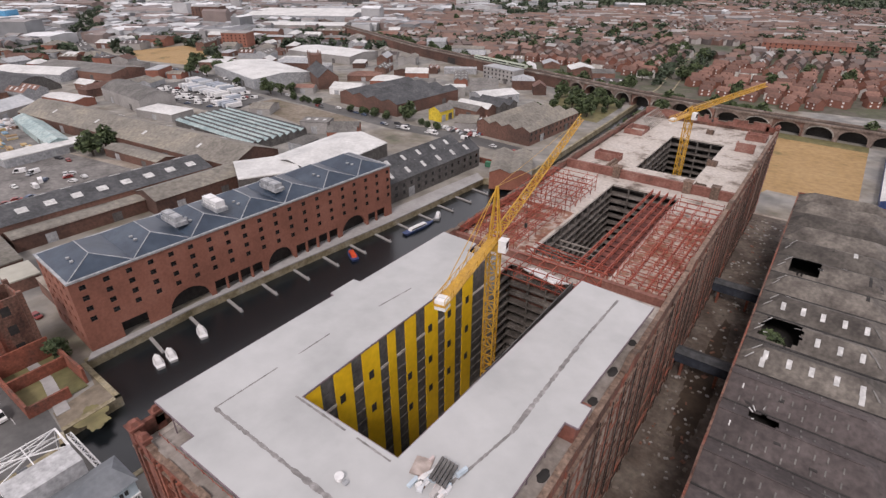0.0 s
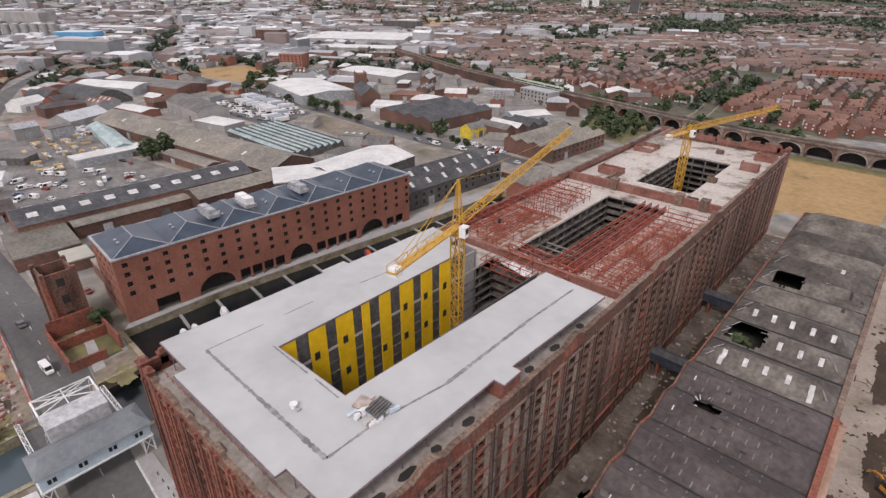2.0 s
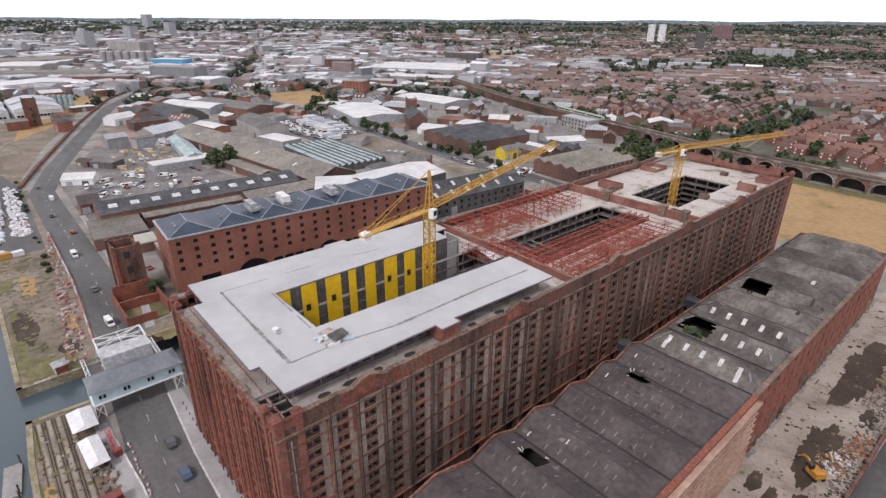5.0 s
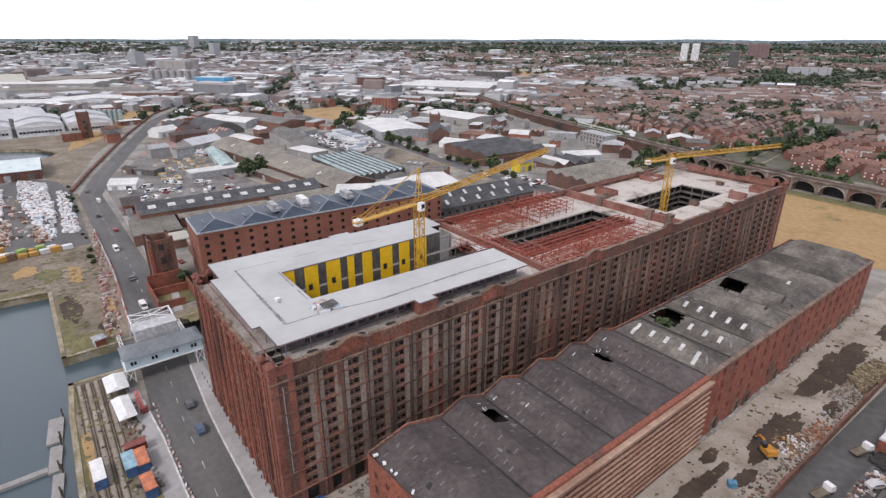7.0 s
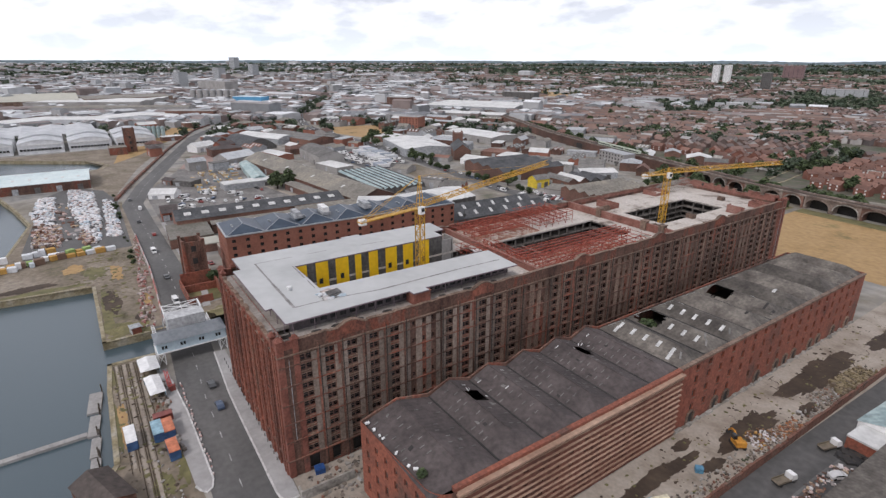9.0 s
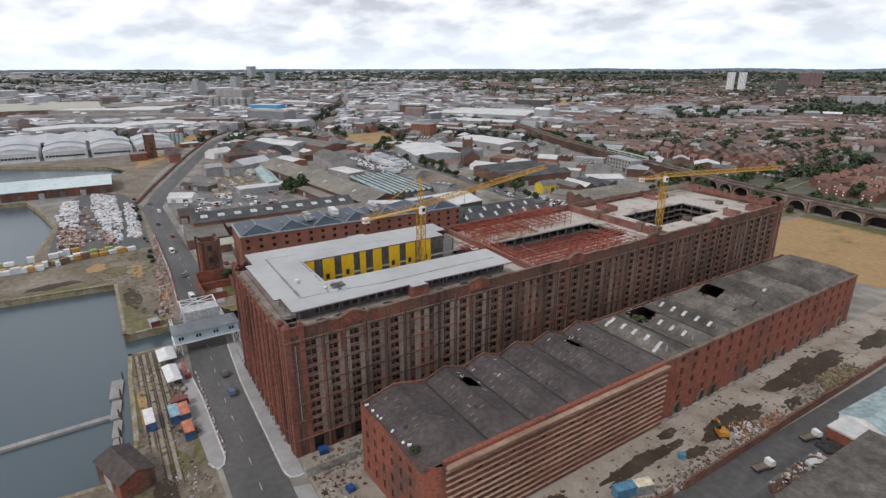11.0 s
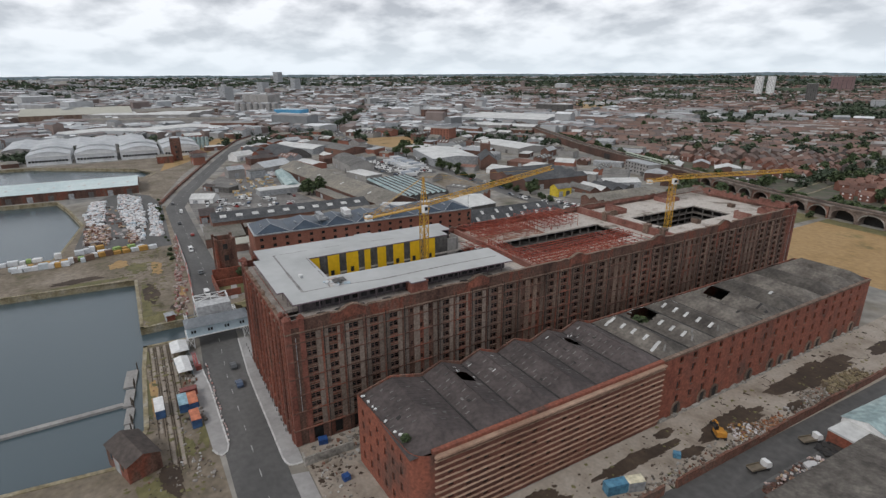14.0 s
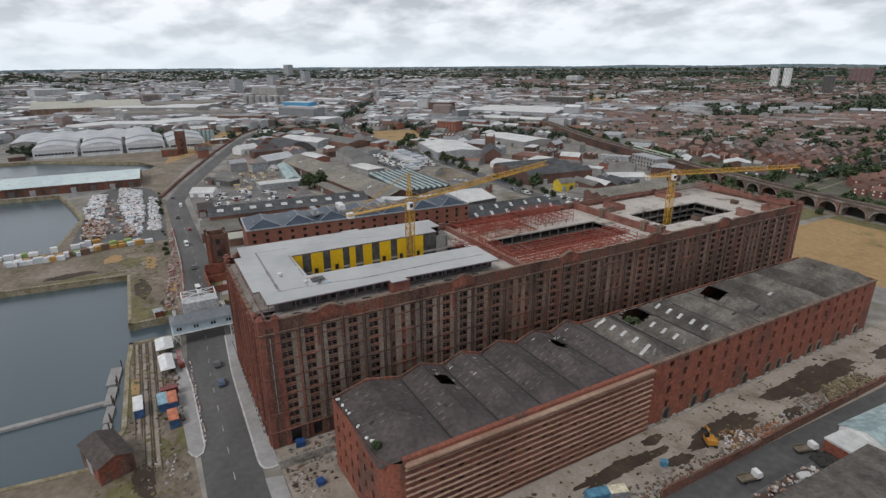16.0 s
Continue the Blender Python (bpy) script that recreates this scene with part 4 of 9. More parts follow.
for h in (half_w, half_s, half_e):
    g.poly([(x, y, 38.2) for x, y in h])
    g.poly([(x, y, 37.9) for x, y in reversed(h)])
for i in range(len(RW)):
    a, b = RW[i], RW[(i + 1) % len(RW)]
    g.poly([(*a, 37.9), (*b, 37.9), (*b, 38.2), (*a, 38.2)])
new_roof = tw_part("roof", g, MEMBRANE, label="new flat white membrane roof with dusty seams")
g = Wgeo()
for i in range(len(RW)):
    a, b = Vector(RW[i]), Vector(RW[(i + 1) % len(RW)])
    g.bar((a.x, a.y, 38.03), (b.x, b.y, 38.03), .28)
tw_part("roof_edge", g, EDGE_STEEL, new_roof, "purple-grey steel roof edge")
# set-back wall under the white roof; its colour includes the roof edge's shadow
g = Wgeo()
for x0, y0, x1, y1 in ((-64.6, 24.6, -20.9, 24.9), (-20.9, 24.6, -20.6, 86.0), (-64.9, 24.6, -64.61, 87.6), (-64.6, 87.4, -55.8, 87.7), (-31, 86.01, -20.6, 86.3)):
    g.box(x0, y0, 32.2, x1, y1, 37.88)
upper_wall = tw_part("upper_wall", g, CLAD_DARK, label="set-back wall below the white roof, roof-edge shadow put into its dark colour")
for i in range(24):
    g = Wgeo()
    y = 28.0 + 2.4 * i
    g.box(-20.62, y, 35.7, -20.52, y + 1.5, 37.3)
    tw_part("terrace_window", g, GLASS, upper_wall)
for i in range(13):
    y = 23.4 + 5.05 * i
    g = Wgeo()
    g.box(-19.1, y - .07, 34.9, -18.96, y + .07, 37.9)
    tw_part("terrace_post", g, EDGE_STEEL, new_roof)
for i in range(9):
    x = -62.5 + 5.0 * i
    g = Wgeo()
    g.box(x - .07, 22.5, 34.1, x + .07, 22.64, 37.9)
    tw_part("terrace_post", g, EDGE_STEEL, new_roof)
# old roof deck between parapet and new wall; near-black ovals paint its openings' dark
DECK = mat("old_deck", [(.13, .105, .09), (.24, .21, .185), (.30, .27, .245), (.34, .31, .285)], big=.2, fine=1.2, contrast=.24, detail=.16)
g = Wgeo()
g.box(-20.58, 23.2, 34.6, X_E - .66, 88, 34.88)
old_deck = tw_part("old_deck", g, DECK, label="brown worn deck strip behind the parapet")
g = Wgeo()
g.box(-64, Y_S + .72, 33.2, -25.5, 24.58, 34.1)
tw_part("old_deck", g, DECK)
# near-black sheet on the slab paints the shade of the open corner
g = Wgeo()
g.box(-25.3, Y_S + .75, 32.11, -17.1, 24.5, 32.16)
tw_part("open_bay", g, SHADE_BLACK, label="near-black sheet painting the shade of the open bay at the broken corner")
for bx, by, bw in ((-23.6, 20.6, 1.3), (-21.3, 20.3, 1.0), (-20.6, 21.9, .9)):
    g = Wgeo(); g.obox(bx, by, 32.17, bw, bw * .8, .9, .3)
    tw_part("fallen_block", g, CONCRETE, label="fallen pale concrete block")
g = Wgeo()
for x in (-25.2, -22.4, -19.8):
    g.bar((x, Y_S + .7, 33.6), (x, 23.5, 33.6), .3)
g.bar((-25.3, 21.2, 33.6), (-17.5, 21.2, 33.6), .3)
tw_part("bare_beam", g, DECK, label="bare beams over the open corner", kind="stuff")
# nothing is cut here: flat near-black ovals paint the dark of openings
for y, ry in ((33.4, 1.7), (28.2, 1.2), (39, .9), (46, 1.3), (62, 1.1), (70, 1.4), (79, 1.0)):
    g = Wgeo()
    n = 16
    g.poly([(-17.9 + .7 * math.cos(6.283 * i / n) * (1 + .15 * math.sin(i * 2.3)), y + ry * math.sin(6.283 * i / n), 34.892) for i in range(n)])
    tw_part("deck_opening", g, SHADE_BLACK, old_deck, "flat near-black oval painting the dark of an opening in the old deck")
g = Wgeo()
for i in range(30):
    y = 24.5 + i * 2.1
    g.bar((-17.6, y, 32.1), (-17.6, y, 34.6), .07)
    g.bar((-66.2, y, 32.1), (-66.2, y, 34.6), .07)
for i in range(22):
    x = -64 + i * 2.1
    g.bar((x, 20.9, 32.1), (x, 20.9, 34.9), .07)
for z in (33.6, 34.5):
    g.bar((-17.6, 24, z), (-17.6, 87, z), .06)
    g.bar((-64, 20.9, z), (-19, 20.9, z), .06)
tw_part("edge_rail", g, RED_STEEL, label="red-brown edge protection rail", kind="stuff")
# dusty seams lie on the membrane
for a, b, w in (((-58.3, 26.6), (-41.8, 26.3), .6), ((-41.8, 26.3), (-25.2, 26.1), .85), ((-25.2, 26.1), (-25.2, 37), .5), ((-24.9, 37), (-23.3, 47), .5), ((-23.3, 47), (-23.6, 70), .75), ((-23.6, 70), (-23.1, 85), .55), ((-58.3, 26.6), (-58.0, 37), .3), ((-57.9, 41), (-57.8, 47.5), .3), ((-56.6, 58), (-55.7, 66), .3), ((-51.2, 34.7), (-41, 34.4), .4), ((-39, 34.4), (-33, 34.2), .35)):
    d = (Vector(b) - Vector(a))
    L = d.length
    d.normalize()
    nrm = Vector((-d.y, d.x))
    rnd2 = random.Random(int(L * 10))
    g = Wgeo()
    n = max(6, int(L / .45))
    tops, bots = [], []
    for i in range(n + 1):
        p = Vector(a) + d * L * i / n
        k = w * (.26 + .3 * rnd2.random())
        tops.append(p + nrm * k)
        bots.append(p - nrm * k)
    for i in range(n):
        if L:
            g.poly([(bots[i].x, bots[i].y, 38.215), (bots[i + 1].x, bots[i + 1].y, 38.215), (tops[i + 1].x, tops[i + 1].y, 38.215), (tops[i].x, tops[i].y, 38.215)])
    tw_part("seam", g, SEAM, new_roof, "grey dirty roof seam")

# yellow and grey cladding of the near court
edges_y = [35.1, 38.5, 41.1, 44.8, 47.1, 51.1, 53.2, 55.2, 57.7, 60.7, 63.3, 67.2, 69.5, 73, 75.4, 79, 81.5, 84]
for i, (a, b) in enumerate(zip(edges_y, edges_y[1:])):
    yellow = i % 2 == 0 and i < 16
    g = Wgeo()
    g.box(-50.65 - (0 if yellow else .12), a, .1, -50.36 - (0 if yellow else .12), b - .03, 37.85)
    tw_part("cladding_panel", g, YELLOW if yellow else GREY_CLAD, label="glossy yellow panel strip" if yellow else "dark grey louvred strip")
for y, z in ((42.4, 32.1), (48.9, 32.3), (64.7, 32.1), (70.8, 31.9), (48.9, 25), (42.4, 25), (64.7, 24.8), (70.8, 24.6), (77, 31.8), (77, 24.5), (58.5, 25), (64.7, 17.5), (70.8, 17.5), (77, 17.3), (58.5, 17.4)):
    g = Wgeo()
    g.box(-50.4, y - .55, z - .8, -50.30, y + .55, z + .8)
    tw_part("court_window", g, SHADE_BLACK, label="small dark window in the cladding")
g = Wgeo()
for i, (a, b) in enumerate(zip(edges_y, edges_y[1:])):
    if i % 2:
        for k in range(12):
            g.box(-50.5, a + .1, 2.2 + 3 * k, -50.46, b - .15, 2.26 + 3 * k)
tw_part("louvre", g, CLAD_DARK, label="thin floor lines between dark strips", kind="stuff")
g = Wgeo()
for i in range(9):
    m0 = -50.2 + i * 1.96
    g.box(m0, 34.9, .1, m0 + 1.94, 35.05, 37.85)
tw_part("cladding", g, GREY_CLAD, label="grey cladding on the court's inner end")
g = Wgeo()
g.box(-32.55, 35.2, .1, -32.4, 86.5, 37.85)
tw_part("cladding", g, GREY_CLAD)
g = Wgeo()
g.box(-50.9, 84.05, .1, -50.4, 87.6, 36.5)
g.box(-55.5, 88.1, 20, -50.5, 88.4, 36.8)
tw_part("cladding", g, CONCRETE, label="grey primed panels at the unfinished end")


# ---- red scaffold over the middle of the roof ----
def scaffold(label, x0, x1, y0, y1, z0, levels, sx, sy, seed, drop=.12):
    rnd = random.Random(seed)
    t = thing("scaffold", (x0, y0, z0), label, "scaffold", group="scaffolds on the roof")
    nx, ny = max(1, round((x1 - x0) / sx)), max(1, round((y1 - y0) / sy))
    top = levels[-1]
    poles, alongs, crosses, braces = Geo(), Geo(), Geo(), Geo()
    for i in range(nx + 1):
        for j in range(ny + 1):
            if rnd.random() > drop:
                u, v = (x1 - x0) * i / nx, (y1 - y0) * j / ny
                poles.bar((u, v, 0), (u, v, top + rnd.random() * .9), .13)
                if rnd.random() < .28 and j < ny:
                    braces.bar((u, v, .2), (u, v + (y1 - y0) / ny, top), .10)
                if rnd.random() < .2 and i < nx:
                    braces.bar((u, v, top), (u + (x1 - x0) / nx, v, .2), .10)
    for z in levels:
        for i in range(nx + 1):
            u = (x1 - x0) * i / nx
            a = rnd.random() * .15 * (y1 - y0)
            alongs.bar((u, a, z), (u, (y1 - y0) * (1 - .12 * rnd.random()), z), .14)
        for j in range(ny + 1):
            v = (y1 - y0) * j / ny
            crosses.bar((0, v, z - .12), ((x1 - x0), v, z - .12), .13)
    part("upright", poles, RED_STEEL, t, kind="stuff")
    part("ledger", alongs, RED_STEEL, t, kind="stuff")
    part("transom", crosses, RED_STEEL, t, kind="stuff")
    part("brace", braces, RED_STEEL, t, kind="stuff")
    return t


scaffold("red-painted scaffold frame over the dock-side roof", -67, -52, 98.5, 124, 32.1, (1.5, 3.0), 3.0, 3.6, 1, .25)
scaffold("tall red scaffold cage on the dock-side roof", -66.5, -51.5, 125, 146, 32.1, (1.5, 3.1, 4.6), 3.0, 3.5, 4, .1)
scaffold("red-painted scaffold frame over the outer roof strip", -28.6, -17.6, 98.5, 150, 32.1, (1.4, 2.6), 2.7, 3.4, 2, .2)
scaffold("red steel grillage spanning the court's near end", -49.5, -30, 88.5, 96.2, 32.1, (.8, 2.4), 3.2, 2.6, 3, .3)


def truss(label, p, q, h, n, w=.16):
    p, q = Vector(p), Vector(q)
    t = thing("truss", p, label, "truss", group="red trusses")
    d = q - p
    up = Vector((0, 0, h))
    g = Geo()
    g.bar((0, 0, 0), d, w)
    g.bar(up, d + up, w)
    part("chord", g, RED_STEEL, t)
    g = Geo()
    for i in range(n + 1):
        a = d * (i / n)
        g.bar(a, a + up, w * .8)
        if i < n:
            b = d * ((i + 1) / n)
            g.bar(a if i % 2 else a + up, b + up if i % 2 else b, w * .7)
    part("lattice", g, RED_STEEL, t)


for x in (-37.6, -35.6, -33.4, -31.2):
    truss("long red girder running over the open court", (x, 99, 32.3), (x + .3, 154.6, 32.3), .9, 18, .22)
truss("red lattice girder over the court's near edge", (-50, 101, 32.4), (-30, 99.6, 32.4), 1.5, 9, .24)
truss("red lattice girder beside the court's near edge", (-50, 105.5, 31.9), (-30, 104.2, 31.9), 1.0, 7, .18)
for x in (-25.5, -21.5, -19):
    truss("red lattice girder over the outer roof strip", (x, 97.8, 33.4), (x + .2, 140, 33.4), 1.0, 14, .18)
truss("red lattice girder on the dock-side roof", (-66.4, 98, 33.8), (-66.4, 150, 33.8), 1.4, 24, .16)
for x in (-62, -57, -53):
    truss("red lattice girder on the dock-side roof", (x, 98, 34.2), (x + .2, 124, 34.2), .9, 8, .18)
# red platforms inside the court below the girders
for z, x0 in ((29.4, -37.4), (24.6, -36.6)):
    g = Wgeo()
    for k in range(17):
        g.box(x0, 102.4 + 3.05 * k, z, -30.1, 104.9 + 3.05 * k, z + .12)
    tw_part("court_platform", g, RUST_RED, label="rust-red staging inside the court", kind="stuff")
for k in range(6):
    g = Wgeo()
    g.bar((-48.9, 103.2 + 2.9 * k, 28.6), (-37.5, 103.2 + 2.9 * k, 28.6), .3)
    tw_part("court_beam", g, DECK, label="brown beam across the court")


# ---- tower cranes ----
def lattice(g, p, q, w, n, bw=.14, tri=False):
    """A square or three-sided lattice beam from p to q."""
    p, q = Vector(p), Vector(q)
    d = (q - p).normalized()
    s = d.cross(Vector((0, 0, 1)))
    if s.length < .1:
        s = Vector((1, 0, 0))
    s.normalize()
    u = s.cross(d)
    offs = [(s * -.5 + u * 0) * w, (s * .5) * w, u * w * .95] if tri else [(s * a + u * b) * w / 2 for a, b in ((-1, -1), (1, -1), (1, 1), (-1, 1))]
    for o in offs:
        g.bar(p + o, q + o, bw)
    m = len(offs)
    for i in range(n):
        a, b = p.lerp(q, i / n), p.lerp(q, (i + 1) / n)
        for k in range(m):
            o, o2 = offs[k], offs[(k + 1) % m]
            g.bar(a + o, b + o2, bw * .6) if (i + k) % 2 else g.bar(a + o2, b + o, bw * .6)
            g.bar(a + o, a + o2, bw * .6)


def tower_crane(label, x, y, z0, slew, apex, yaw, jib, jib_rise, counter):
    """Mast, slewing ring, cab, A-shaped head, jib, counter-jib with ballast and ties; yaw turns the jib from +y."""
    t = thing("tower_crane", (x, y, z0), label, "crane", yaw, group="tower cranes")
    s, a = slew - z0, apex - z0
    g = Geo(); lattice(g, (0, 0, 0), (0, 0, s), 1.9, int(s / 2.0), .22)
    part("mast", g, CRANE_Y, t)
    g = Geo(); g.cyl(0, 0, s, s + .7, 1.5, 16); g.box(-1.3, -1.3, s + .7, 1.3, 1.3, s + 1.3)
    part("slewing_ring", g, CRANE_Y, t)
    g = Geo(); g.box(1.35, -2.0, s + .4, 2.65, -.5, s + 2.4); g.box(1.3, -2.05, s + 2.4, 2.7, -.4, s + 2.52)
    cab = part("cab", g, WHITE, t, "white operator's cab")
    g = Geo(); g.box(1.5, -.5, s + 1.1, 2.5, -.46, s + 2.2); g.box(2.65, -1.8, s + 1.1, 2.69, -.7, s + 2.2)
    part("cab_window", g, GLASS, cab)
    g = Geo()
    for u, v in ((-.8, -.8), (.8, -.8), (.8, .8), (-.8, .8)):
        g.bar((u, v, s + 1.3), (u * .15, v * .15, a), .2)
    for k in range(1, 6):
        f = 1 - .85 * k / 6
        z = s + 1.3 + (a - s - 1.3) * k / 6
        q = [(-.8 * f, -.8 * f, z), (.8 * f, -.8 * f, z), (.8 * f, .8 * f, z), (-.8 * f, .8 * f, z)]
        for j in range(4):
            g.bar(q[j], q[(j + 1) % 4], .1)
    part("head", g, CRANE_Y, t)
    g = Geo(); lattice(g, (0, 1.2, s + 2.0), (0, jib, s + 2.0 + jib_rise), 1.5, int(jib / 2.1), .19, True)
    part("jib", g, CRANE_Y, t)
    g = Geo()
    g.box(-.9, -counter, s + 1.6, .9, -1.0, s + 1.85)
    for u in (-.85, .85):
        g.bar((u, -counter, s + 2.9), (u, -1.0, s + 2.9), .08)
        for k in range(8):
            v = -counter + (counter - 1) * k / 7
            g.bar((u, v, s + 1.85), (u, v, s + 2.9), .07)
            if k < 7:
                g.bar((u, v, s + 1.85), (u, v + (counter - 1) / 7, s + 2.9), .07)
    part("counter_jib", g, CRANE_Y, t)
    g = Geo()
    for k in range(2):
        g.box(-.8, -counter + .2 + k * .9, s + .9, .8, -counter + 1.0 + k * .9, s + 2.4)
    part("counterweight", g, WHITE, t, "white concrete ballast blocks")
    g = Geo()
    g.bar((0, 0, a), (0, jib * .45, s + 3.4 + jib_rise * .45), .05)
    g.bar((0, 0, a), (0, jib * .85, s + 3.4 + jib_rise * .85), .05)
    g.bar((0, 0, a), (-.7, -counter + 1, s + 2), .09)
    g.bar((0, 0, a), (.7, -counter + 1, s + 2), .09)
    part("tie", g, CRANE_Y, t)
    g = Geo(); g.bar((0, jib * .3, s + 2 + jib_rise * .3), (0, jib * .3, s - 4), .05); g.box(-.25, jib * .3 - .25, s - 4.9, .25, jib * .3 + .25, s - 4)
    part("hook", g, SHADE_BLACK, t)


tower_crane("yellow lattice tower crane rising from the near court", -40.5, 69.6, .1, 50.2, 61.1, 11.5, 64, 3.8, 21.5)
tower_crane("yellow lattice tower crane rising from the far court", -37.9, 184.2, .1, 47.4, 51.5, -10, 68, -1.5, 13)


# ---- site clutter on the white roof ----
def pallet_stack(x, y, seed):
    rnd = random.Random(seed)
    t = thing("material_stack", (x, y, 38.2), "heap of grey and white roofing materials on the white roof", "material stack")
    g = Geo()
    for k in range(34):
        g.obox(rnd.uniform(-2.2, 2.4), rnd.uniform(-2.4, 2.4), .02, rnd.uniform(.2, .7), rnd.uniform(.5, 1.7), rnd.uniform(.15, .6), rnd.uniform(-.4, .4))
    part("pack", g, SCRAP, t, kind="stuff")
    g = Geo()
    for k in range(5):
        g.obox(-.6 + k * .5, .6, .85, .35, 3.4, .3, .15)
    part("rolled_membrane", g, GREY_CLAD, t)
    g = Geo(); g.obox(-2.6, .2, .02, 2.2, 2.6, .25, .3)
    part("pallet", g, mat("pale_ply", [(.30, .25, .22), (.38, .32, .29)], big=.8), t)


pallet_stack(-26.8, 35.6, 3)
vent = thing("roof_vent", (-36.2, 28.7, 38.2), "small white roof vent on the white roof", "roof vent")
g = Geo(); g.cyl(0, 0, 0, .5, .45, 12); g.cyl(0, 0, .5, .7, .6, 12)
part("cowl", g, WHITE, vent)
g = Geo(); g.box(.7, -.3, 0, 1.3, .3, .35)
part("box", g, TRIM, vent)

pipes = thing("pipe_bundle", (-42, 93, 33.1), "bundle of white pipes lying on the scaffold", "pipe bundle")
for k in range(6):
    g = Geo(); g.bar((-4 + .4 * k, -.5 + .35 * k, 0), (4 + .5 * k, -2.2 + .35 * k, 0), .3)
    part("pipe", g, WHITE, pipes)

for y, z in ((121, 4.2), (161, 4.2)):
    t = thing("link_bridge", (-10, y, z), "dark blue-grey covered link between the two warehouses", "link bridge", group="links")
    g = Geo(); g.box(-6.2, -1.6, 0, 6.5, 1.6, 2.8)
    part("body", g, mat("dark_blue_sheet", [(.02, .026, .04), (.04, .046, .06)], big=.3) if y < 130 else bpy.data.materials["dark_blue_sheet"], t)
    g = Geo()
    g.faces([(-6.2, -1.9, 2.75), (6.5, -1.9, 2.75), (6.5, 0, 3.5), (-6.2, 0, 3.5), (6.5, 1.9, 2.75), (-6.2, 1.9, 2.75)], [(0, 1, 2, 3), (3, 2, 4, 5)])
    part("roof", g, CHARCOAL, t)
    for u in (-4, 4):
        g = Geo(); g.box(u - .3, -1.2, -z, u + .3, 1.2, 0)
        part("pier", g, BRICK_SHED, t)
for k, (cx, cy, rx, ry) in enumerate(((-177, -30, 3, 18), (-140, -10, 26, 2.6), (-122, -9, 7, 4), (-190, -12, 10, 5), (-86, -11.8, 6, 1.0), (-62, -13.0, 14, 1.0), (-30, -6, 5, 3), (-12, -14, 12, 6), (-118, 26, 5, 4), (-205, -85, 6, 12), (-34, -1.2, 6, 1.4), (-120, 0, 5, 3))):
    puddle(cx, cy, rx, ry, 40 + k, GRASS, "yellow-green weeds on the quay", .06 + .004 * k, "weed_patch")

solid("yard", sheet([(-596, 62), (-586, -92), (-522, -4), (-490, 9), (-470, 2), (-460, -6), (-388, -4), (-334, 6), (-360, 10), (-454, 32), (-556, 64)], .035), DIRT, "bare sandy dock land beside the road", "yard", "structure")
solid("yard", sheet([(-350, 26), (-255, 26), (-256, 128), (-300, 112), (-350, 100)], .035), YARD, "stained concrete timber and vehicle yard", "yard", "structure")
# ---- the long low warehouse beside it ----
SX0, SX1, SY0, SY1 = -3.4, 23.6, 31.0, 219.0
SH_AT = Vector((SX0, SY0, 0))
shed = thing("long_shed", SH_AT, "long derelict red brick warehouse under many grey ridged roofs", "warehouse")


def sh_part(name, g, mats, parent=None, label="", kind=""):
    g.v = [(x - SH_AT.x, y - SH_AT.y, z) for x, y, z in g.v]
    return part(name, g, mats, parent or shed, label, kind)


VALLEYS = [SY0 + .5, 48.1] + [48.1 + 11.68 * k for k in range(1, 15)] + [SY1 - .4]
# end wall with a rounded corner
g = Geo()
rows_s = [(2.2, 4.4), (6.6, 8.8), (10.8, 12.8), (14.4, 16.0)]
cs = [(2.2 + 3.7 * i, 3.4 + 3.7 * i, rows_s) for i in range(6)]
g.wall((SX0, SY0), (SX1 - 3.4, SY0 + 1.2), 0, 19.0, cs, .4)
arc = [(SX1 - 3.4 + 4.2 * math.sin(a), SY0 + 1.2 + 4.4 * (1 - math.cos(a))) for a in [k * math.pi / 12 for k in range(7)]]
for a, b in zip(arc, arc[1:]):
    g.poly([(*a, 0), (*b, 0), (*b, 19.0), (*a, 19.0)])
sh_part("wall", g, BRICK_SHED, label="orange-red brick end wall with a rounded corner")
WIN_S = mesh_of("window", window_mesh(1.2, 2.2, 1), [SHADE_BLACK, FRAME])
for i in range(6):
    for za, zb in rows_s:
        ob = new("window", WIN_S)
        ob.parent = shed
        u = 2.8 + 3.7 * i
        ob.matrix_local = pose(u, .42 + u * .05, (za + zb) / 2, 0, 0, -90)
# terraced long wall with projecting ledges
YL = 105.6
XL = SX1 + .8
g = Geo()
cl = [(3 + 4.4 * i, 4.3 + 4.4 * i, [(z, z + 1.2) for z in ((1.75, 4.9, 8.1, 11.2, 14.4) if i % 2 else (3.3, 6.5, 9.6, 12.8))]) for i in range(15)]
g.wall((XL, SY0 + 5.6), (XL, YL), 0, 18.0, cl, .4)
g.poly([(XL, YL, 0), (SX1, YL, 0), (SX1, YL, 19), (XL, YL, 19)])
wall_t = sh_part("wall", g, mat("dark_terrace_brick", [(.085, .036, .025), (.155, .060, .040), (.20, .085, .058)], big=.1, fine=1.2, detail=.2), label="dark brick wall behind rows of ledges")
# added near-black sheet paints the darkness behind the ledge wall's openings
g = Geo()
g.box(XL - .8, SY0 + 5.8, .1, XL - .45, YL - .2, 17.9)
sh_part("lining", g, SHADE_BLACK, wall_t, "near-black sheet painting the unlit interior behind the openings")
rnd = random.Random(12)
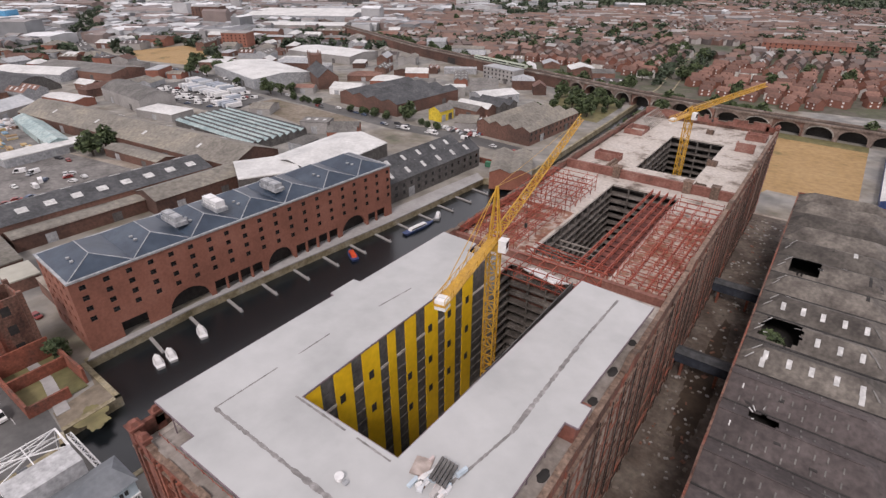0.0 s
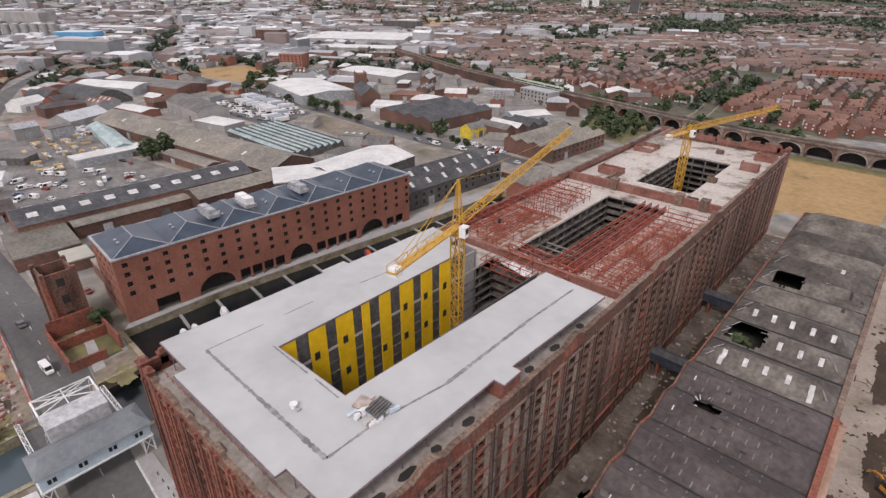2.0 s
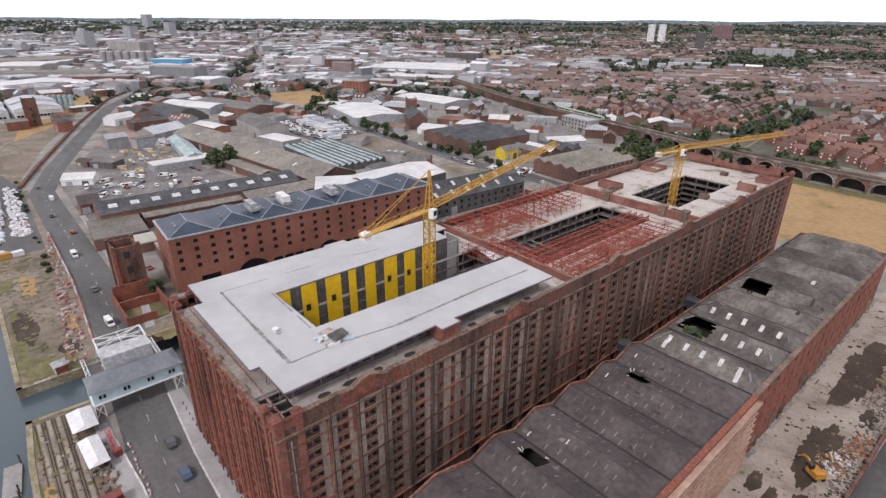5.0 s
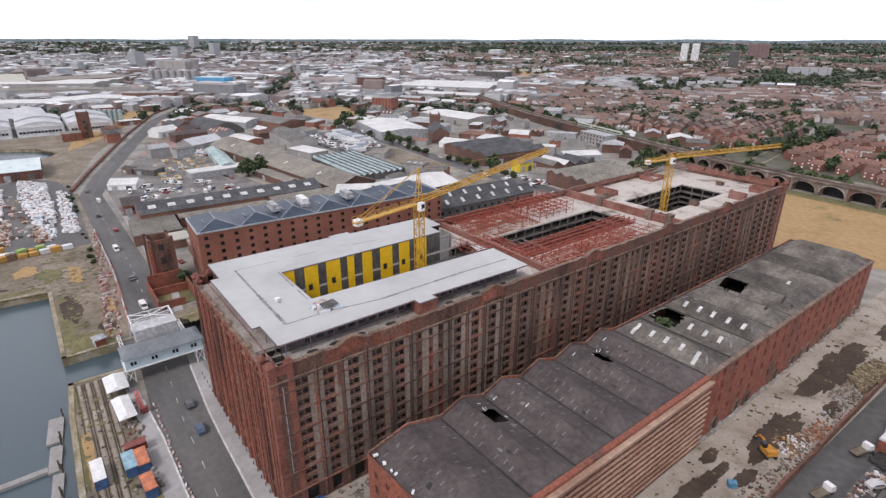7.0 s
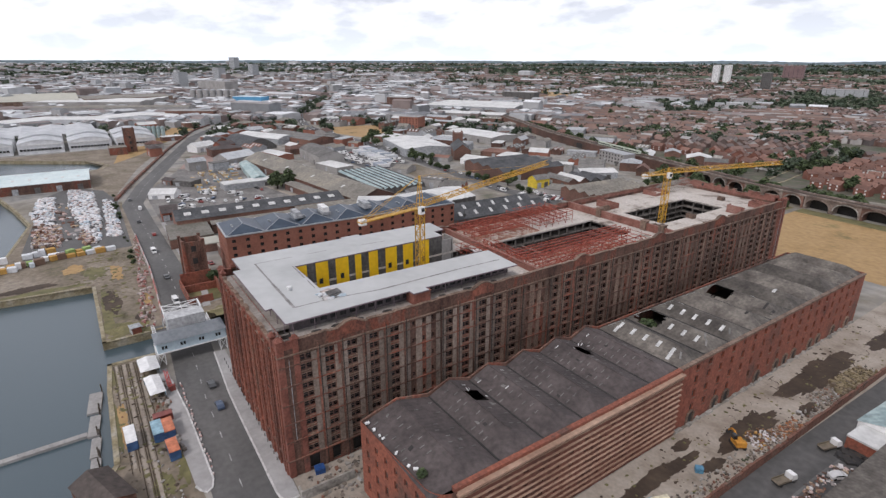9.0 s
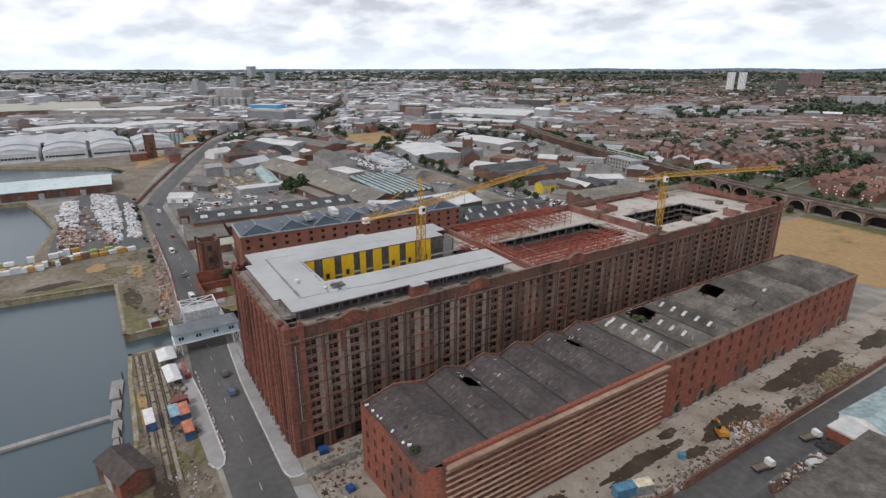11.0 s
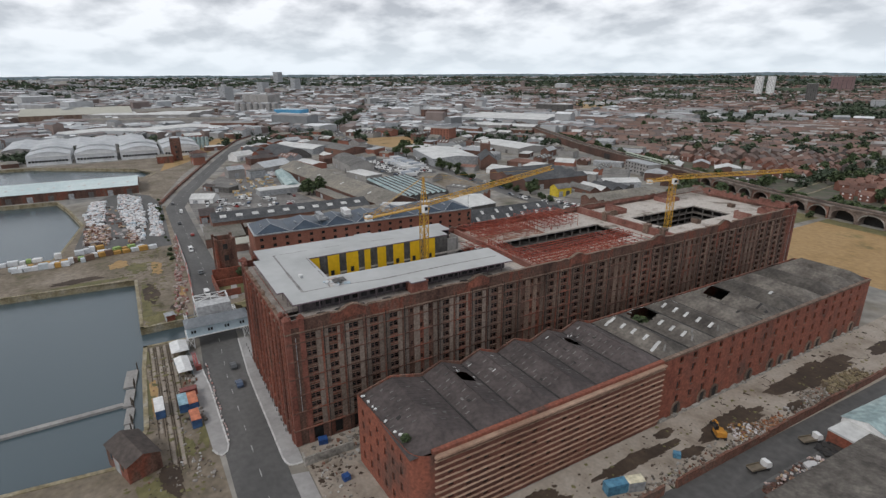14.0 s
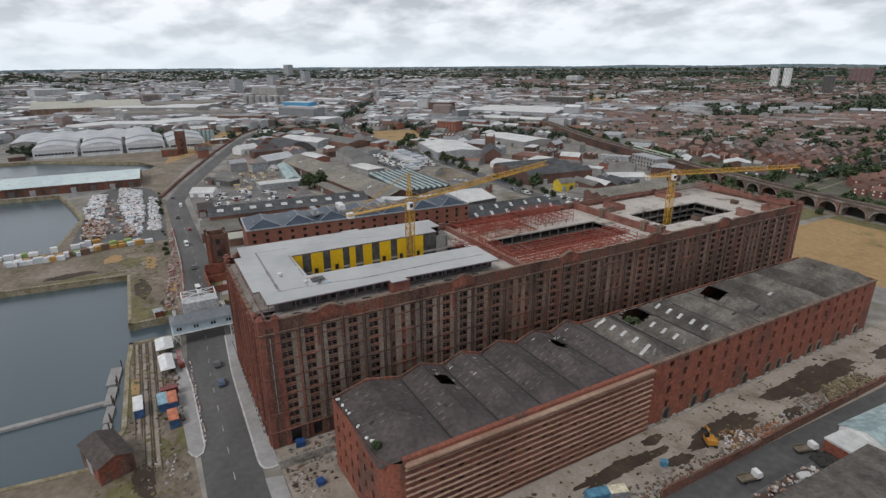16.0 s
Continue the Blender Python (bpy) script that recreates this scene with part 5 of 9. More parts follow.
for k in range(11):
    z = 1.3 + 1.58 * k
    g = Geo()
    n = 22
    ds = [.38 + .1 * rnd.random() for _ in range(n + 1)]
    ks = [.035 * rnd.uniform(-1, 1) for _ in range(n + 1)]
    for i in range(n):
        y0, y1 = SY0 + 5.4 + (YL - SY0 - 5.4) * i / n, SY0 + 5.4 + (YL - SY0 - 5.4) * (i + 1) / n
        d, e, p, q = ds[i], ds[i + 1], z + ks[i], z + ks[i + 1]
        g.faces([(XL, y0, p), (XL + d, y0, p), (XL + d, y0, p + .17), (XL, y0, p + .22), (XL, y1, q), (XL + e, y1, q), (XL + e, y1, q + .17), (XL, y1, q + .22)],
                [(0, 1, 5, 4), (1, 2, 6, 5), (2, 3, 7, 6)] + ([(0, 3, 2, 1)] if i == 0 else []) + ([(4, 5, 6, 7)] if i == n - 1 else []))
    sh_part("ledge", g, mat("pale_ledge", [(.17, .095, .062), (.28, .175, .122), (.38, .26, .19)], big=.12, fine=1.0, stretch=(1, .4, 1), detail=.18) if k == 0 else bpy.data.materials["pale_ledge"], wall_t, "pale weathered projecting ledge")
g = Geo()
g.box(XL - .4, SY0 + 5.4, 18.0, XL + .75, YL + .2, 18.45)
sh_part("parapet", g, bpy.data.materials["pale_ledge"], label="broad pale parapet band")
g = Geo()
g.box(XL - 1.5, SY0 + 5.4, 18.2, XL - .41, YL + .2, 19.2)
sh_part("parapet", g, BRICK_SHED, label="sooty red brick parapet top")
# brick piers between the ledges
for i in range(16):
    y = SY0 + 6.6 + 4.4 * i + .6
    g = Geo(); g.box(XL - .02, y - .45, 0, XL + .08, y + .45, 17.9)
    sh_part("pier", g, bpy.data.materials["dark_terrace_brick"], wall_t)
# plain long wall with windows and ground arches
g = Geo()
ARCHED = {0, 2, 3, 6, 8, 9, 10, 12, 13, 15, 17}
cn = []
for k in range(18):
    u = 8.1 + 5.76 * k - .6
    rows = [(3.8, 6.1), (8.0, 10.4), (12.2, 14.6), (16.1, 18.0)]
    if k % 5 == 4:
        rows = rows[1:]
    cn.append((u - .15, u + 1.35, ([(.3, 3.0)] if k in ARCHED else []) + rows))
g.wall((SX1, YL + .02), (SX1, SY1), 0, 19.0, cn, .55)
wall_n = sh_part("wall", g, BRICK_SHED, label="orange-red brick long wall with small dark windows")
# added near-black sheet paints the darkness behind these windows
g = Geo()
g.box(SX1 - 1.3, YL + .5, .1, SX1 - .9, SY1 - .5, 18.4)
sh_part("lining", g, SHADE_BLACK, wall_n, "near-black sheet painting the unlit interior behind the windows")
for k, (u0, u1, hs) in enumerate(cn):
    yc = YL + .02 + (u0 + u1) / 2
    for j, (za, zb) in enumerate(hs):
        if zb < 3.1:
            continue
        # rounded brick head, stone sill and, in some, a leftover frame
        g = Geo()
        for a0, a1 in ((150, 110), (110, 70), (70, 30)):
            g.bar((SX1 + .02, yc + .72 * math.cos(radians(a0)), zb - .25 + .45 * math.sin(radians(a0))), (SX1 + .02, yc + .72 * math.cos(radians(a1)), zb - .25 + .45 * math.sin(radians(a1))), .26)
        sh_part("window_head", g, BRICK_RED, wall_n)
        g = Geo(); g.box(SX1 - .1, yc - .75, za - .2, SX1 + .12, yc + .75, za - .01)
        sh_part("window_sill", g, TAN if (k + j) % 3 else BRICK_RED, wall_n)
        if (k * 3 + j) % 7 == 0:
            ob = new("window", WIN_S)
            ob.parent, ob.location, ob.scale = wall_n, (SX1 - .5 - SH_AT.x, yc - SH_AT.y, (za + zb) / 2), (1, 1, (zb - za) / 2.2)
    if k in ARCHED:
        g = Geo()
        for s in (-1, 1):
            g.box(SX1 - .02, yc + s * 1.45 - .4, 0, SX1 + .3, yc + s * 1.45 + .4, 2.6)
        for a0, a1 in zip(range(0, 180, 30), range(30, 181, 30)):
            g.bar((SX1 + .15, yc + 1.45 * math.cos(radians(a0)), 2.6 + 1.25 * math.sin(radians(a0))), (SX1 + .15, yc + 1.45 * math.cos(radians(a1)), 2.6 + 1.25 * math.sin(radians(a1))), .5)
        sh_part("arch", g, TAN, wall_n, "weathered stone arch at ground level")
        # flat near-black face on the wall paints the shade within the doorway
        g = Geo()
        n = 10
        ring = [(1.2 * math.cos(math.pi * i / n), 2.6 + 1.1 * math.sin(math.pi * i / n)) for i in range(n + 1)]
        g.poly([(SX1 + .03, yc + 1.2, .1)] + [(SX1 + .03, yc + p, q) for p, q in ring] + [(SX1 + .03, yc - 1.2, .1)])
        sh_part("doorway", g, SHADE_BLACK, wall_n, "near-black face painting the shade of an arched doorway")
for k in range(24):
    # bitten plinth stones at the wall's foot
    g = Geo()
    g.obox(SX1 + .5 + .25 * math.sin(k * 2.7), YL + 2.5 + 4.7 * k, 0, 1.0 + .3 * math.sin(k), 2.2 + math.cos(k * 1.9), .55 + .25 * math.sin(k * 3.1), .1 * math.sin(k), 0, .8)
    sh_part("plinth_stone", g, STONE, wall_n)
g = Geo()
g.box(SX0 + .4, SY1 - .4, 0, SX1 - .41, SY1, 19.3)
sh_part("wall", g, BRICK_SHED)
g = Geo()
g.box(SX1 - .9, YL + .3, 18.6, SX1 + .2, SY1 + .1, 19.15)
sh_part("parapet", g, TAN, label="weathered brick parapet along the eaves")
# alley wall with a stepped gable line
g = Geo()
pts = [(SY0, 19.0)]
for a, b in zip(VALLEYS, VALLEYS[1:]):
    pts += [((a + b) / 2, 21.3 if b < 108 else 19.2)]
    pts += [(b, 19.3)]
for (ya, za), (yb, zb) in zip(pts, pts[1:]):
    g.faces([(SX0, ya, 0), (SX0, yb, 0), (SX0, yb, zb), (SX0, ya, za), (SX0 + .4, ya, 0), (SX0 + .4, yb, 0), (SX0 + .4, yb, zb), (SX0 + .4, ya, za)],
            [(0, 3, 2, 1), (4, 5, 6, 7), (3, 7, 6, 2)])
sh_part("wall", g, BRICK_TW, label="sooty brick alley wall with gabled top")
# near-black block paints the shade seen through the roof holes
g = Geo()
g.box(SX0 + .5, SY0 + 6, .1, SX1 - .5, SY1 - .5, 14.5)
sh_part("inside", g, SHADE_BLACK, label="near-black block painting the unlit interior under the broken roof")
# ridged roofs with holes
HOLES = [(4.3, 157.2, 3.5, 2.8), (3.0, 122.6, 3.9, 3.7), (4.3, 56.0, 2.4, 2.6), (4.2, 91.6, 2.3, 2.4)]


def roof_bay(a, b, pale):
    m = (a + b) / 2
    zv, zr = 18.5, 20.9 if not pale else 21.4
    if pale:
        prof = [(m + (b - a) / 2 * u, zv + (zr - zv) * (1 - abs(u) ** 1.25)) for u in (-1, -.75, -.5, -.25, 0, .25, .5, .75, 1)]
    else:
        prof = [(a, zv), ((a + m) / 2, (zv + zr) / 2), (m, zr), ((b + m) / 2, (zv + zr) / 2), (b, zv)]
    prof = [p for u, v in zip(prof, prof[1:]) for p in (u, ((u[0] + v[0]) / 2, (u[1] + v[1]) / 2))] + [prof[-1]]
    n = 54
    xs = [SX0 + .35 + (SX1 - .75 - SX0) * i / n for i in range(n + 1)]
    hip = 6.0 if pale else 5.0

    def z_at(x, z):
        e = SX1 - .4 - x
        if pale:
            z = min(z, 18.7 + max(x - SX0 - .35, 0) * .62)
        return min(z, 18.6 + max(e, 0) * .55) if hip and e < hip else z
    gs = (Geo(), Geo())
    for i in range(n):
        for (ya, za), (yb, zb) in zip(prof, prof[1:]):
            g = gs[0] if (ya + yb) / 2 < m else gs[1]
            cx, cy = (xs[i] + xs[i + 1]) / 2, (ya + yb) / 2
            cx += .7 * noise.noise(Vector((cx * .9, cy * .9, 4)))
            cy += .7 * noise.noise(Vector((cx * .9, cy * .9, 8)))
            if any(abs((cx - hx) / rx) ** 4 + abs((cy - hy) / ry) ** 4 < 1 for hx, hy, rx, ry in HOLES):
                continue
            g.poly([(xs[i], ya, z_at(xs[i], za)), (xs[i + 1], ya, z_at(xs[i + 1], za)), (xs[i + 1], yb, z_at(xs[i + 1], zb)), (xs[i], yb, z_at(xs[i], zb))])
    r = sh_part("roof_slope", gs[0], SHED_PALE if pale else SLATE, label="pale ridged asbestos roof with rooflights" if pale else "dark grey ridged roof")
    sh_part("roof_slope", gs[1], SHED_PALE if pale else SLATE)
    # gutter strip in near-black, painting the valley shade that the bays lack
    g = Geo()
    g.box(SX0 + .5, b - (.34 if pale else .2), zv + .02, SX1 - .6, b + (.34 if pale else .2), zv + (.3 if pale else .16))
    sh_part("valley_gutter", g, SHADE_BLACK, r)
    if not pale:
        g = Geo()
        g.bar((SX0 + .5, m, zr + .01), (SX1 - 4.7, m, zr + .01), .22)
        sh_part("ridge", g, SLATE, r)
    rr = random.Random(int(a * 7))
    for q in range(5):
        # slipped sheets, and near-black patches painting the dark of missing ones
        s = rr.choice((-1, 1))
        x, t0 = SX0 + rr.uniform(2, SX1 - SX0 - 8), rr.uniform(.1, .7)
        if pale or q > 2:
            continue
        c0 = a if s < 0 else b
        ya0, ya1 = c0 + (m - c0) * t0, c0 + (m - c0) * (t0 + rr.uniform(.06, .16))
        za0, za1 = zv + (zr - zv) * t0 + .04, zv + (zr - zv) * (abs(ya1 - c0) / abs(m - c0)) + .04
        g2 = Geo()
        w = rr.uniform(.3, .8)
        k = rr.uniform(-.4, .4)
        g2.faces([(x - w, ya0, za0), (x + w, ya0, za0), (x + w * .7 + k, ya1, za1), (x - w + k, ya1, za1), (x - w, ya0, za0 + .06), (x + w, ya0, za0 + .06), (x + w * .7 + k, ya1, za1 + .06), (x - w + k, ya1, za1 + .06)],
                 [(4, 5, 6, 7), (0, 1, 5, 4), (1, 2, 6, 5), (2, 3, 7, 6), (3, 0, 4, 7)])
        sh_part("slipped_sheet", g2, SHADE_BLACK if rr.random() < .6 else SLATE_PALE, r)
    def z_on(x, y):
        t = abs(y - m) / ((b - a) / 2)
        return z_at(x, zv + (zr - zv) * (1 - t ** 1.25 if pale else 1 - t))

    def patch(name, x, y, wx, wy, turn, material, label="", th=.08):
        """A thin sheet lying on the curved slope."""
        c, s = math.cos(turn), math.sin(turn)
        pts = [(x + c * u - s * v, y + s * u + c * v) for u, v in ((-wx, -wy), (wx, -wy), (wx, 0), (wx, wy), (-wx, wy), (-wx, 0))]
        g = Geo()
        v = [(p, q, z_on(p, q) + .05) for p, q in pts] + [(p, q, z_on(p, q) + .05 + th) for p, q in pts]
        g.faces(v, [(6, 7, 8, 11), (8, 9, 10, 11), (0, 1, 7, 6), (1, 2, 8, 7), (2, 3, 9, 8), (3, 4, 10, 9), (4, 5, 11, 10), (5, 0, 6, 11)])
        sh_part(name, g, material, r, label)
    if pale:
        for x, dy in LIGHTS.get(round((a - 106.5) / 11.68), ()):
            patch("rooflight", x, a + dy, .46, .95, .05, SKYLIGHT, "pale plastic rooflight")
        # near-black patches laid on the slope paint the dark of roof gaps
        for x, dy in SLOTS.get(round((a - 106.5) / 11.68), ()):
            patch("missing_sheet", x, a + dy, .35, 1.5, .05, SHADE_BLACK, "near-black patch painting the gap of a missing sheet", .03)
        for k in range(2):
            # pale strips on the hips
            if a < 140 and (k == 0 or 110 < a < 125):
                patch("hip_strip", SX1 - 3.2 - 1.5 * k, a + 3.6 + 1.8 * k, .24, 1.3, .5, SLATE_PALE)
            if a < 165:
                patch("hip_strip", SX0 + 2.2 + .8 * k + .5 * rr.random(), a + 3.0 + 2.6 * k + rr.random(), .13, 1.0, -1.1 + .6 * rr.random(), SKYLIGHT, "torn pale roofing strip")
    else:
        for s, q in ((-1, a), (1, b)):
            for i in range(9):
                x = SX0 + 3.0 + i * ((SX1 - SX0 - 9) / 8.5) + rr.uniform(-.3, .3)
                for t0 in (.2, .62):
                    y = q + (m - q) * (t0 + rr.uniform(-.04, .04) + .1 * (i % 2))
                    if rr.random() < .25 or any(abs(x - hx) < rx + .6 and abs(y - hy) < ry + .8 for hx, hy, rx, ry in HOLES):
                        continue
                    patch("rooflight", x, y, .12, .5, 0, SLATE_PALE if rr.random() < .97 else SKYLIGHT)


# rooflights and painted dark gaps of each northern bay: across, along from the valley
LIGHTS = {0: ((1.6, 3.9), (5.9, 3.6), (9.8, 3.6), (14.0, 3.6), (18.2, 3.4), (18.4, 1.7), (1.4, 2.2)), 1: ((9.9, 3.4), (14.0, 3.2), (17.9, 3.2)), 2: ((2.4, 8.4), (2.1, 3.2), (6.2, 3.2), (10.1, 3.2), (14.3, 3.2), (18.4, 3.2)), 4: ((12.7, 7.7),), 5: ((14.7, 5.4),)}
SLOTS = {1: ((10.9, 8.6),), 4: ((18.4, 4.2), (21.0, 3.2)), 5: ((9.5, 6.4),), 3: ((17.9, 6.0),)}
for a, b in zip(VALLEYS, VALLEYS[1:]):
    roof_bay(a, b, b > 108)
rnd = random.Random(33)
g = Geo()
for k in range(15):
    hx, hy, rx, ry = HOLES[rnd.randrange(len(HOLES))]
    a = rnd.uniform(0, 6.28)
    g.obox(hx + rx * 1.05 * math.cos(a), hy + ry * 1.05 * math.sin(a), 20.2, rnd.uniform(.1, .22), rnd.uniform(.6, 1.5), .1, a + rnd.uniform(.9, 1.4))
sh_part("broken_sheet", g, SKYLIGHT, label="broken roofing pieces round the holes", kind="stuff")
for bx, by in ((-1.6, .8), (1.1, 1.0), (3.4, 1.1), (4.6, 1.3), (9.8, 1.4), (14.2, 1.6), (15.6, 2.3), (17.4, 3.0)):
    g = Geo()
    g.obox(bx, SY0 + by, 19.0, rnd.uniform(.35, 1.0), rnd.uniform(.3, .6), .3, rnd.uniform(0, 3))
    sh_part("roof_block", g, WHITE, label="small white block on the eaves")


# ---- restored brick warehouse across the dock ----
H_YAW = -3.66
hotel = thing("hotel_building", (-142.6, 36.6, 0), "restored red brick dock warehouse with blue-grey hipped roofs", "building", H_YAW)
HL, HW, HZ = 113.0, 23.5, 20.8
rows_h = [(8.3, 9.9), (11.5, 13.1), (14.7, 16.3), (17.9, 19.4)]
g = Geo()
ch = [(2.2 + 5.72 * i, 3.8 + 5.72 * i, rows_h) for i in range(20)]
g.wall((0, 0), (0, HL), 7.0, HZ, ch, .45)
wall_h = part("wall", g, BRICK_HOTEL, hotel, "cleaned red brick wall with small square windows")
g = Geo()
arches = [(28, 6.3), (60, 5.2), (93, 6.0)]
openings = [(8.6, 15.6, [(.2, 4.6)])]
for u0, u1 in ((36.0, 53.6), (66.4, 85.8), (100.2, 110.0)):
    n = max(1, round((u1 - u0) / 4.6))
    for k in range(n):
        openings.append((u0 + (u1 - u0) * k / n, u0 + (u1 - u0) * (k + .86) / n, [(.2, 4.6)]))
for c, r in arches:
    openings.append((c - r, c + r, [(.2, 1.2)]))
openings.sort()
last = 0
for u0, u1, hs in openings:
    ar = [(c, r) for c, r in arches if abs((u0 + u1) / 2 - c) < .1]
    g.poly([(0, last, 0), (0, u0, 0), (0, u0, 7.0), (0, last, 7.0)])
    if ar:
        c, r = ar[0]
        arcp = [(c + r * math.cos(math.pi - k * math.pi / 12), .8 + 5.6 * math.sin(math.pi - k * math.pi / 12)) for k in range(13)]
        for (ua, za), (ub, zb) in zip(arcp, arcp[1:]):
            g.poly([(0, ua, za), (0, ub, zb), (0, ub, 7.0), (0, ua, 7.0)])
            g.poly([(0, ua, za), (-1.4, ua, za), (-1.4, ub, zb), (0, ub, zb)])
    else:
        g.poly([(0, u0, 4.6), (0, u1, 4.6), (0, u1, 7.0), (0, u0, 7.0)])
        g.poly([(0, u0, 4.6), (-.8, u0, 4.6), (-.8, u1, 4.6), (0, u1, 4.6)])
        for q in (u0, u1):
            g.poly([(0, q, 0), (-.8, q, 0), (-.8, q, 4.6), (0, q, 4.6)])
    last = u1
g.poly([(0, last, 0), (0, HL, 0), (0, HL, 7.0), (0, last, 7.0)])
part("ground_storey", g, BRICK_HOTEL, hotel, "brick quay storey with wide arches and open bays")
# arcade shade painted by a near-black block and ceiling
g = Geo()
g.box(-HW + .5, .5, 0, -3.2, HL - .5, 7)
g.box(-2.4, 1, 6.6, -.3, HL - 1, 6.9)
part("undercroft", g, SHADE_BLACK, hotel, "near-black block painting the shade of the recessed quay arcade")
g = Geo()
ce = [(1.95 + 4.2 * i, 3.55 + 4.2 * i, [(2.6, 4.4)] + rows_h) for i in range(5)]
g.wall((-HW, 0), (0, 0), 0, HZ, ce, .45)
wall_he = part("wall", g, BRICK_HOTEL, hotel, "cleaned red brick end wall")
g = Geo()
g.box(-HW, .5, 0, -HW + .4, HL, HZ)
g.box(-HW + .41, HL - .4, 0, -.46, HL, HZ)
part("wall", g, BRICK_HOTEL, hotel)
WIN_H = mesh_of("window", window_mesh(1.6, 1.6, 1), [GLASS, SHADE_BLACK])
for u0, u1, hs in ch:
    for za, zb in hs:
        ob = new("window", WIN_H)
        ob.parent, ob.location = wall_h, (-.42, (u0 + u1) / 2, (za + zb) / 2)
for u0, u1, hs in ce:
    for za, zb in hs:
        ob = new("window", WIN_H)
        ob.parent = wall_he
        ob.matrix_local = pose(-HW + (u0 + u1) / 2, .42, (za + zb) / 2, 0, 0, -90)
g = Geo()
g.box(-HW - .25, -.3, HZ, .3, .35, HZ + .55)
g.box(-HW - .25, HL - .35, HZ, .3, HL + .3, HZ + .55)
g.box(-.35, .36, HZ, .3, HL - .36, HZ + .55)
g.box(-HW - .25, .36, HZ, -HW + .4, HL - .36, HZ + .55)
part("eaves_gutter", g, TRIM, hotel, "pale lead-grey eaves gutter")
nb = 7
for i in range(nb):
    a, b = .3 + (HL - .6) * i / nb, .3 + (HL - .6) * (i + 1) / nb
    m, zr = (a + b) / 2, HZ + 3.5
    g = Geo()
    e, w = -.35, -HW + .4
    r0, r1 = (-6.5, m, zr), (-HW + 6.5, m, zr)
    g.poly([(e, a, HZ + .4), (e, b, HZ + .4), r0])
    g.poly([(e, b, HZ + .4), (w, b, HZ + .4), r1, r0])
    g.poly([(w, a, HZ + .4), (e, a, HZ + .4), r0, r1])
    g.poly([(w, b, HZ + .4), (w, a, HZ + .4), r1])
    r = part("roof", g, NAVY, hotel, "blue-grey sheet-metal hipped roof")
    for p, q in ((r0, r1), (r0, (e, a, HZ + .4)), (r0, (e, b, HZ + .4))):
        g = Geo()
        g.bar(p, q, .24)
        part("ridge_cap", g, TRIM, r)
    for s in (.4, .7):
        g = Geo()
        g.obox(-4 - 9 * s, a + (m - a) * .5, HZ + 2.0, .8, .8, .5)
        part("roof_vent", g, TRIM, r)
for y, kind in ((34, 0), (47, 1), (68, 2)):
    t = thing("plant_unit", (-142.6 - 11 + y * .064, 36.6 + y, HZ + 2.0), "pale grey rooftop plant unit on the blue-grey roof", "plant unit", H_YAW, group="rooftop plant units")
    g = Geo()
    g.box(-4.6, -1.9, 0, 4.6, 1.9, 1.2)
    part("platform", g, TRIM, t)
    for k in range(2):
        g = Geo()
        g.box(-4.2 + 4.3 * k, -1.5, 1.2, -.4 + 4.3 * k, 1.5 - .5 * (kind == 0), 2.7 + .6 * (kind == 1))
        part("cabinet", g, WHITE if kind == 1 else TRIM, t)
    g = Geo()
    for k in range(6):
        g.bar((-4.5 + 1.8 * k, -1.8, 1.2), (-4.5 + 1.8 * k, -1.8, 2.4), .07)
    g.bar((-4.5, -1.8, 2.4), (4.5, -1.8, 2.4), .07)
    part("guard_rail", g, TRIM, t, kind="stuff")


# ---- bascule bridge with its control house ----
bridge = thing("bascule_bridge", (-90, 11, 0), "white steel bascule bridge with pale blue control house over the road", "bridge")
g = Geo()
g.box(-27, -8.5, -1.0, -4.5, 9.0, .04)
part("deck", g, ASPHALT, bridge)
for y in (-8.8, 9.2):
    g = Geo()
    lattice(g, (-26, y, .8), (-6, y, .8), .9, 12, .14)
    part("side_girder", g, WHITE, bridge, "white lattice side girder")
house = Geo()
house.box(-4.2, -10.2, 4.6, 4.0, 10.2, 8.0)
house = part("control_house", house, BLUE_WALL, bridge, "pale blue boarded house straddling the road")
g = Geo()
for y0 in (-10.6,):
    g.faces([(-4.7, -10.7, 7.95), (4.5, -10.7, 7.95), (4.5, 10.7, 7.95), (-4.7, 10.7, 7.95), (-.1, -8.6, 9.7), (-.1, 8.6, 9.7)], [(0, 1, 4), (1, 2, 5, 4), (2, 3, 5), (3, 0, 4, 5)])
part("roof", g, mat("grey_slate", [(.135, .15, .165), (.16, .175, .19), (.185, .20, .215)], big=.2, fine=.8, detail=.08), house, "grey slate hipped roof")
for y in (-8.6, -7.7, -3.2, -2.3, 2.3, 3.2, 7.4, 8.3):
    g = Geo()
    g.box(3.98, y - .32, 5.7, 4.05, y + .32, 6.8)
    part("window", g, GLASS, house)
g = Geo()
g.box(-4.4, -10.4, 4.3, 4.3, 10.4, 4.62)
part("floor_beam", g, WHITE, house, "white floor edge")
for y in (-9.4, 9.2):
    g = Geo()
    for x in (-3.8, 3.6):
        for dy in (-1.0, 1.0):
            g.bar((x, y + dy, 0), (x, y + dy, 4.4), .3)
    g.bar((-3.8, y - 1, .3), (3.6, y - 1, 4.2), .16)
    g.bar((3.6, y - 1, .3), (-3.8, y - 1, 4.2), .16)
    g.bar((3.6, y - 1, .3), (3.6, y + 1, 4.2), .16)
    g.bar((3.6, y + 1, .3), (3.6, y - 1, 4.2), .16)
    part("leg_frame", g, WHITE, bridge, "white braced steel legs")
g = Geo()
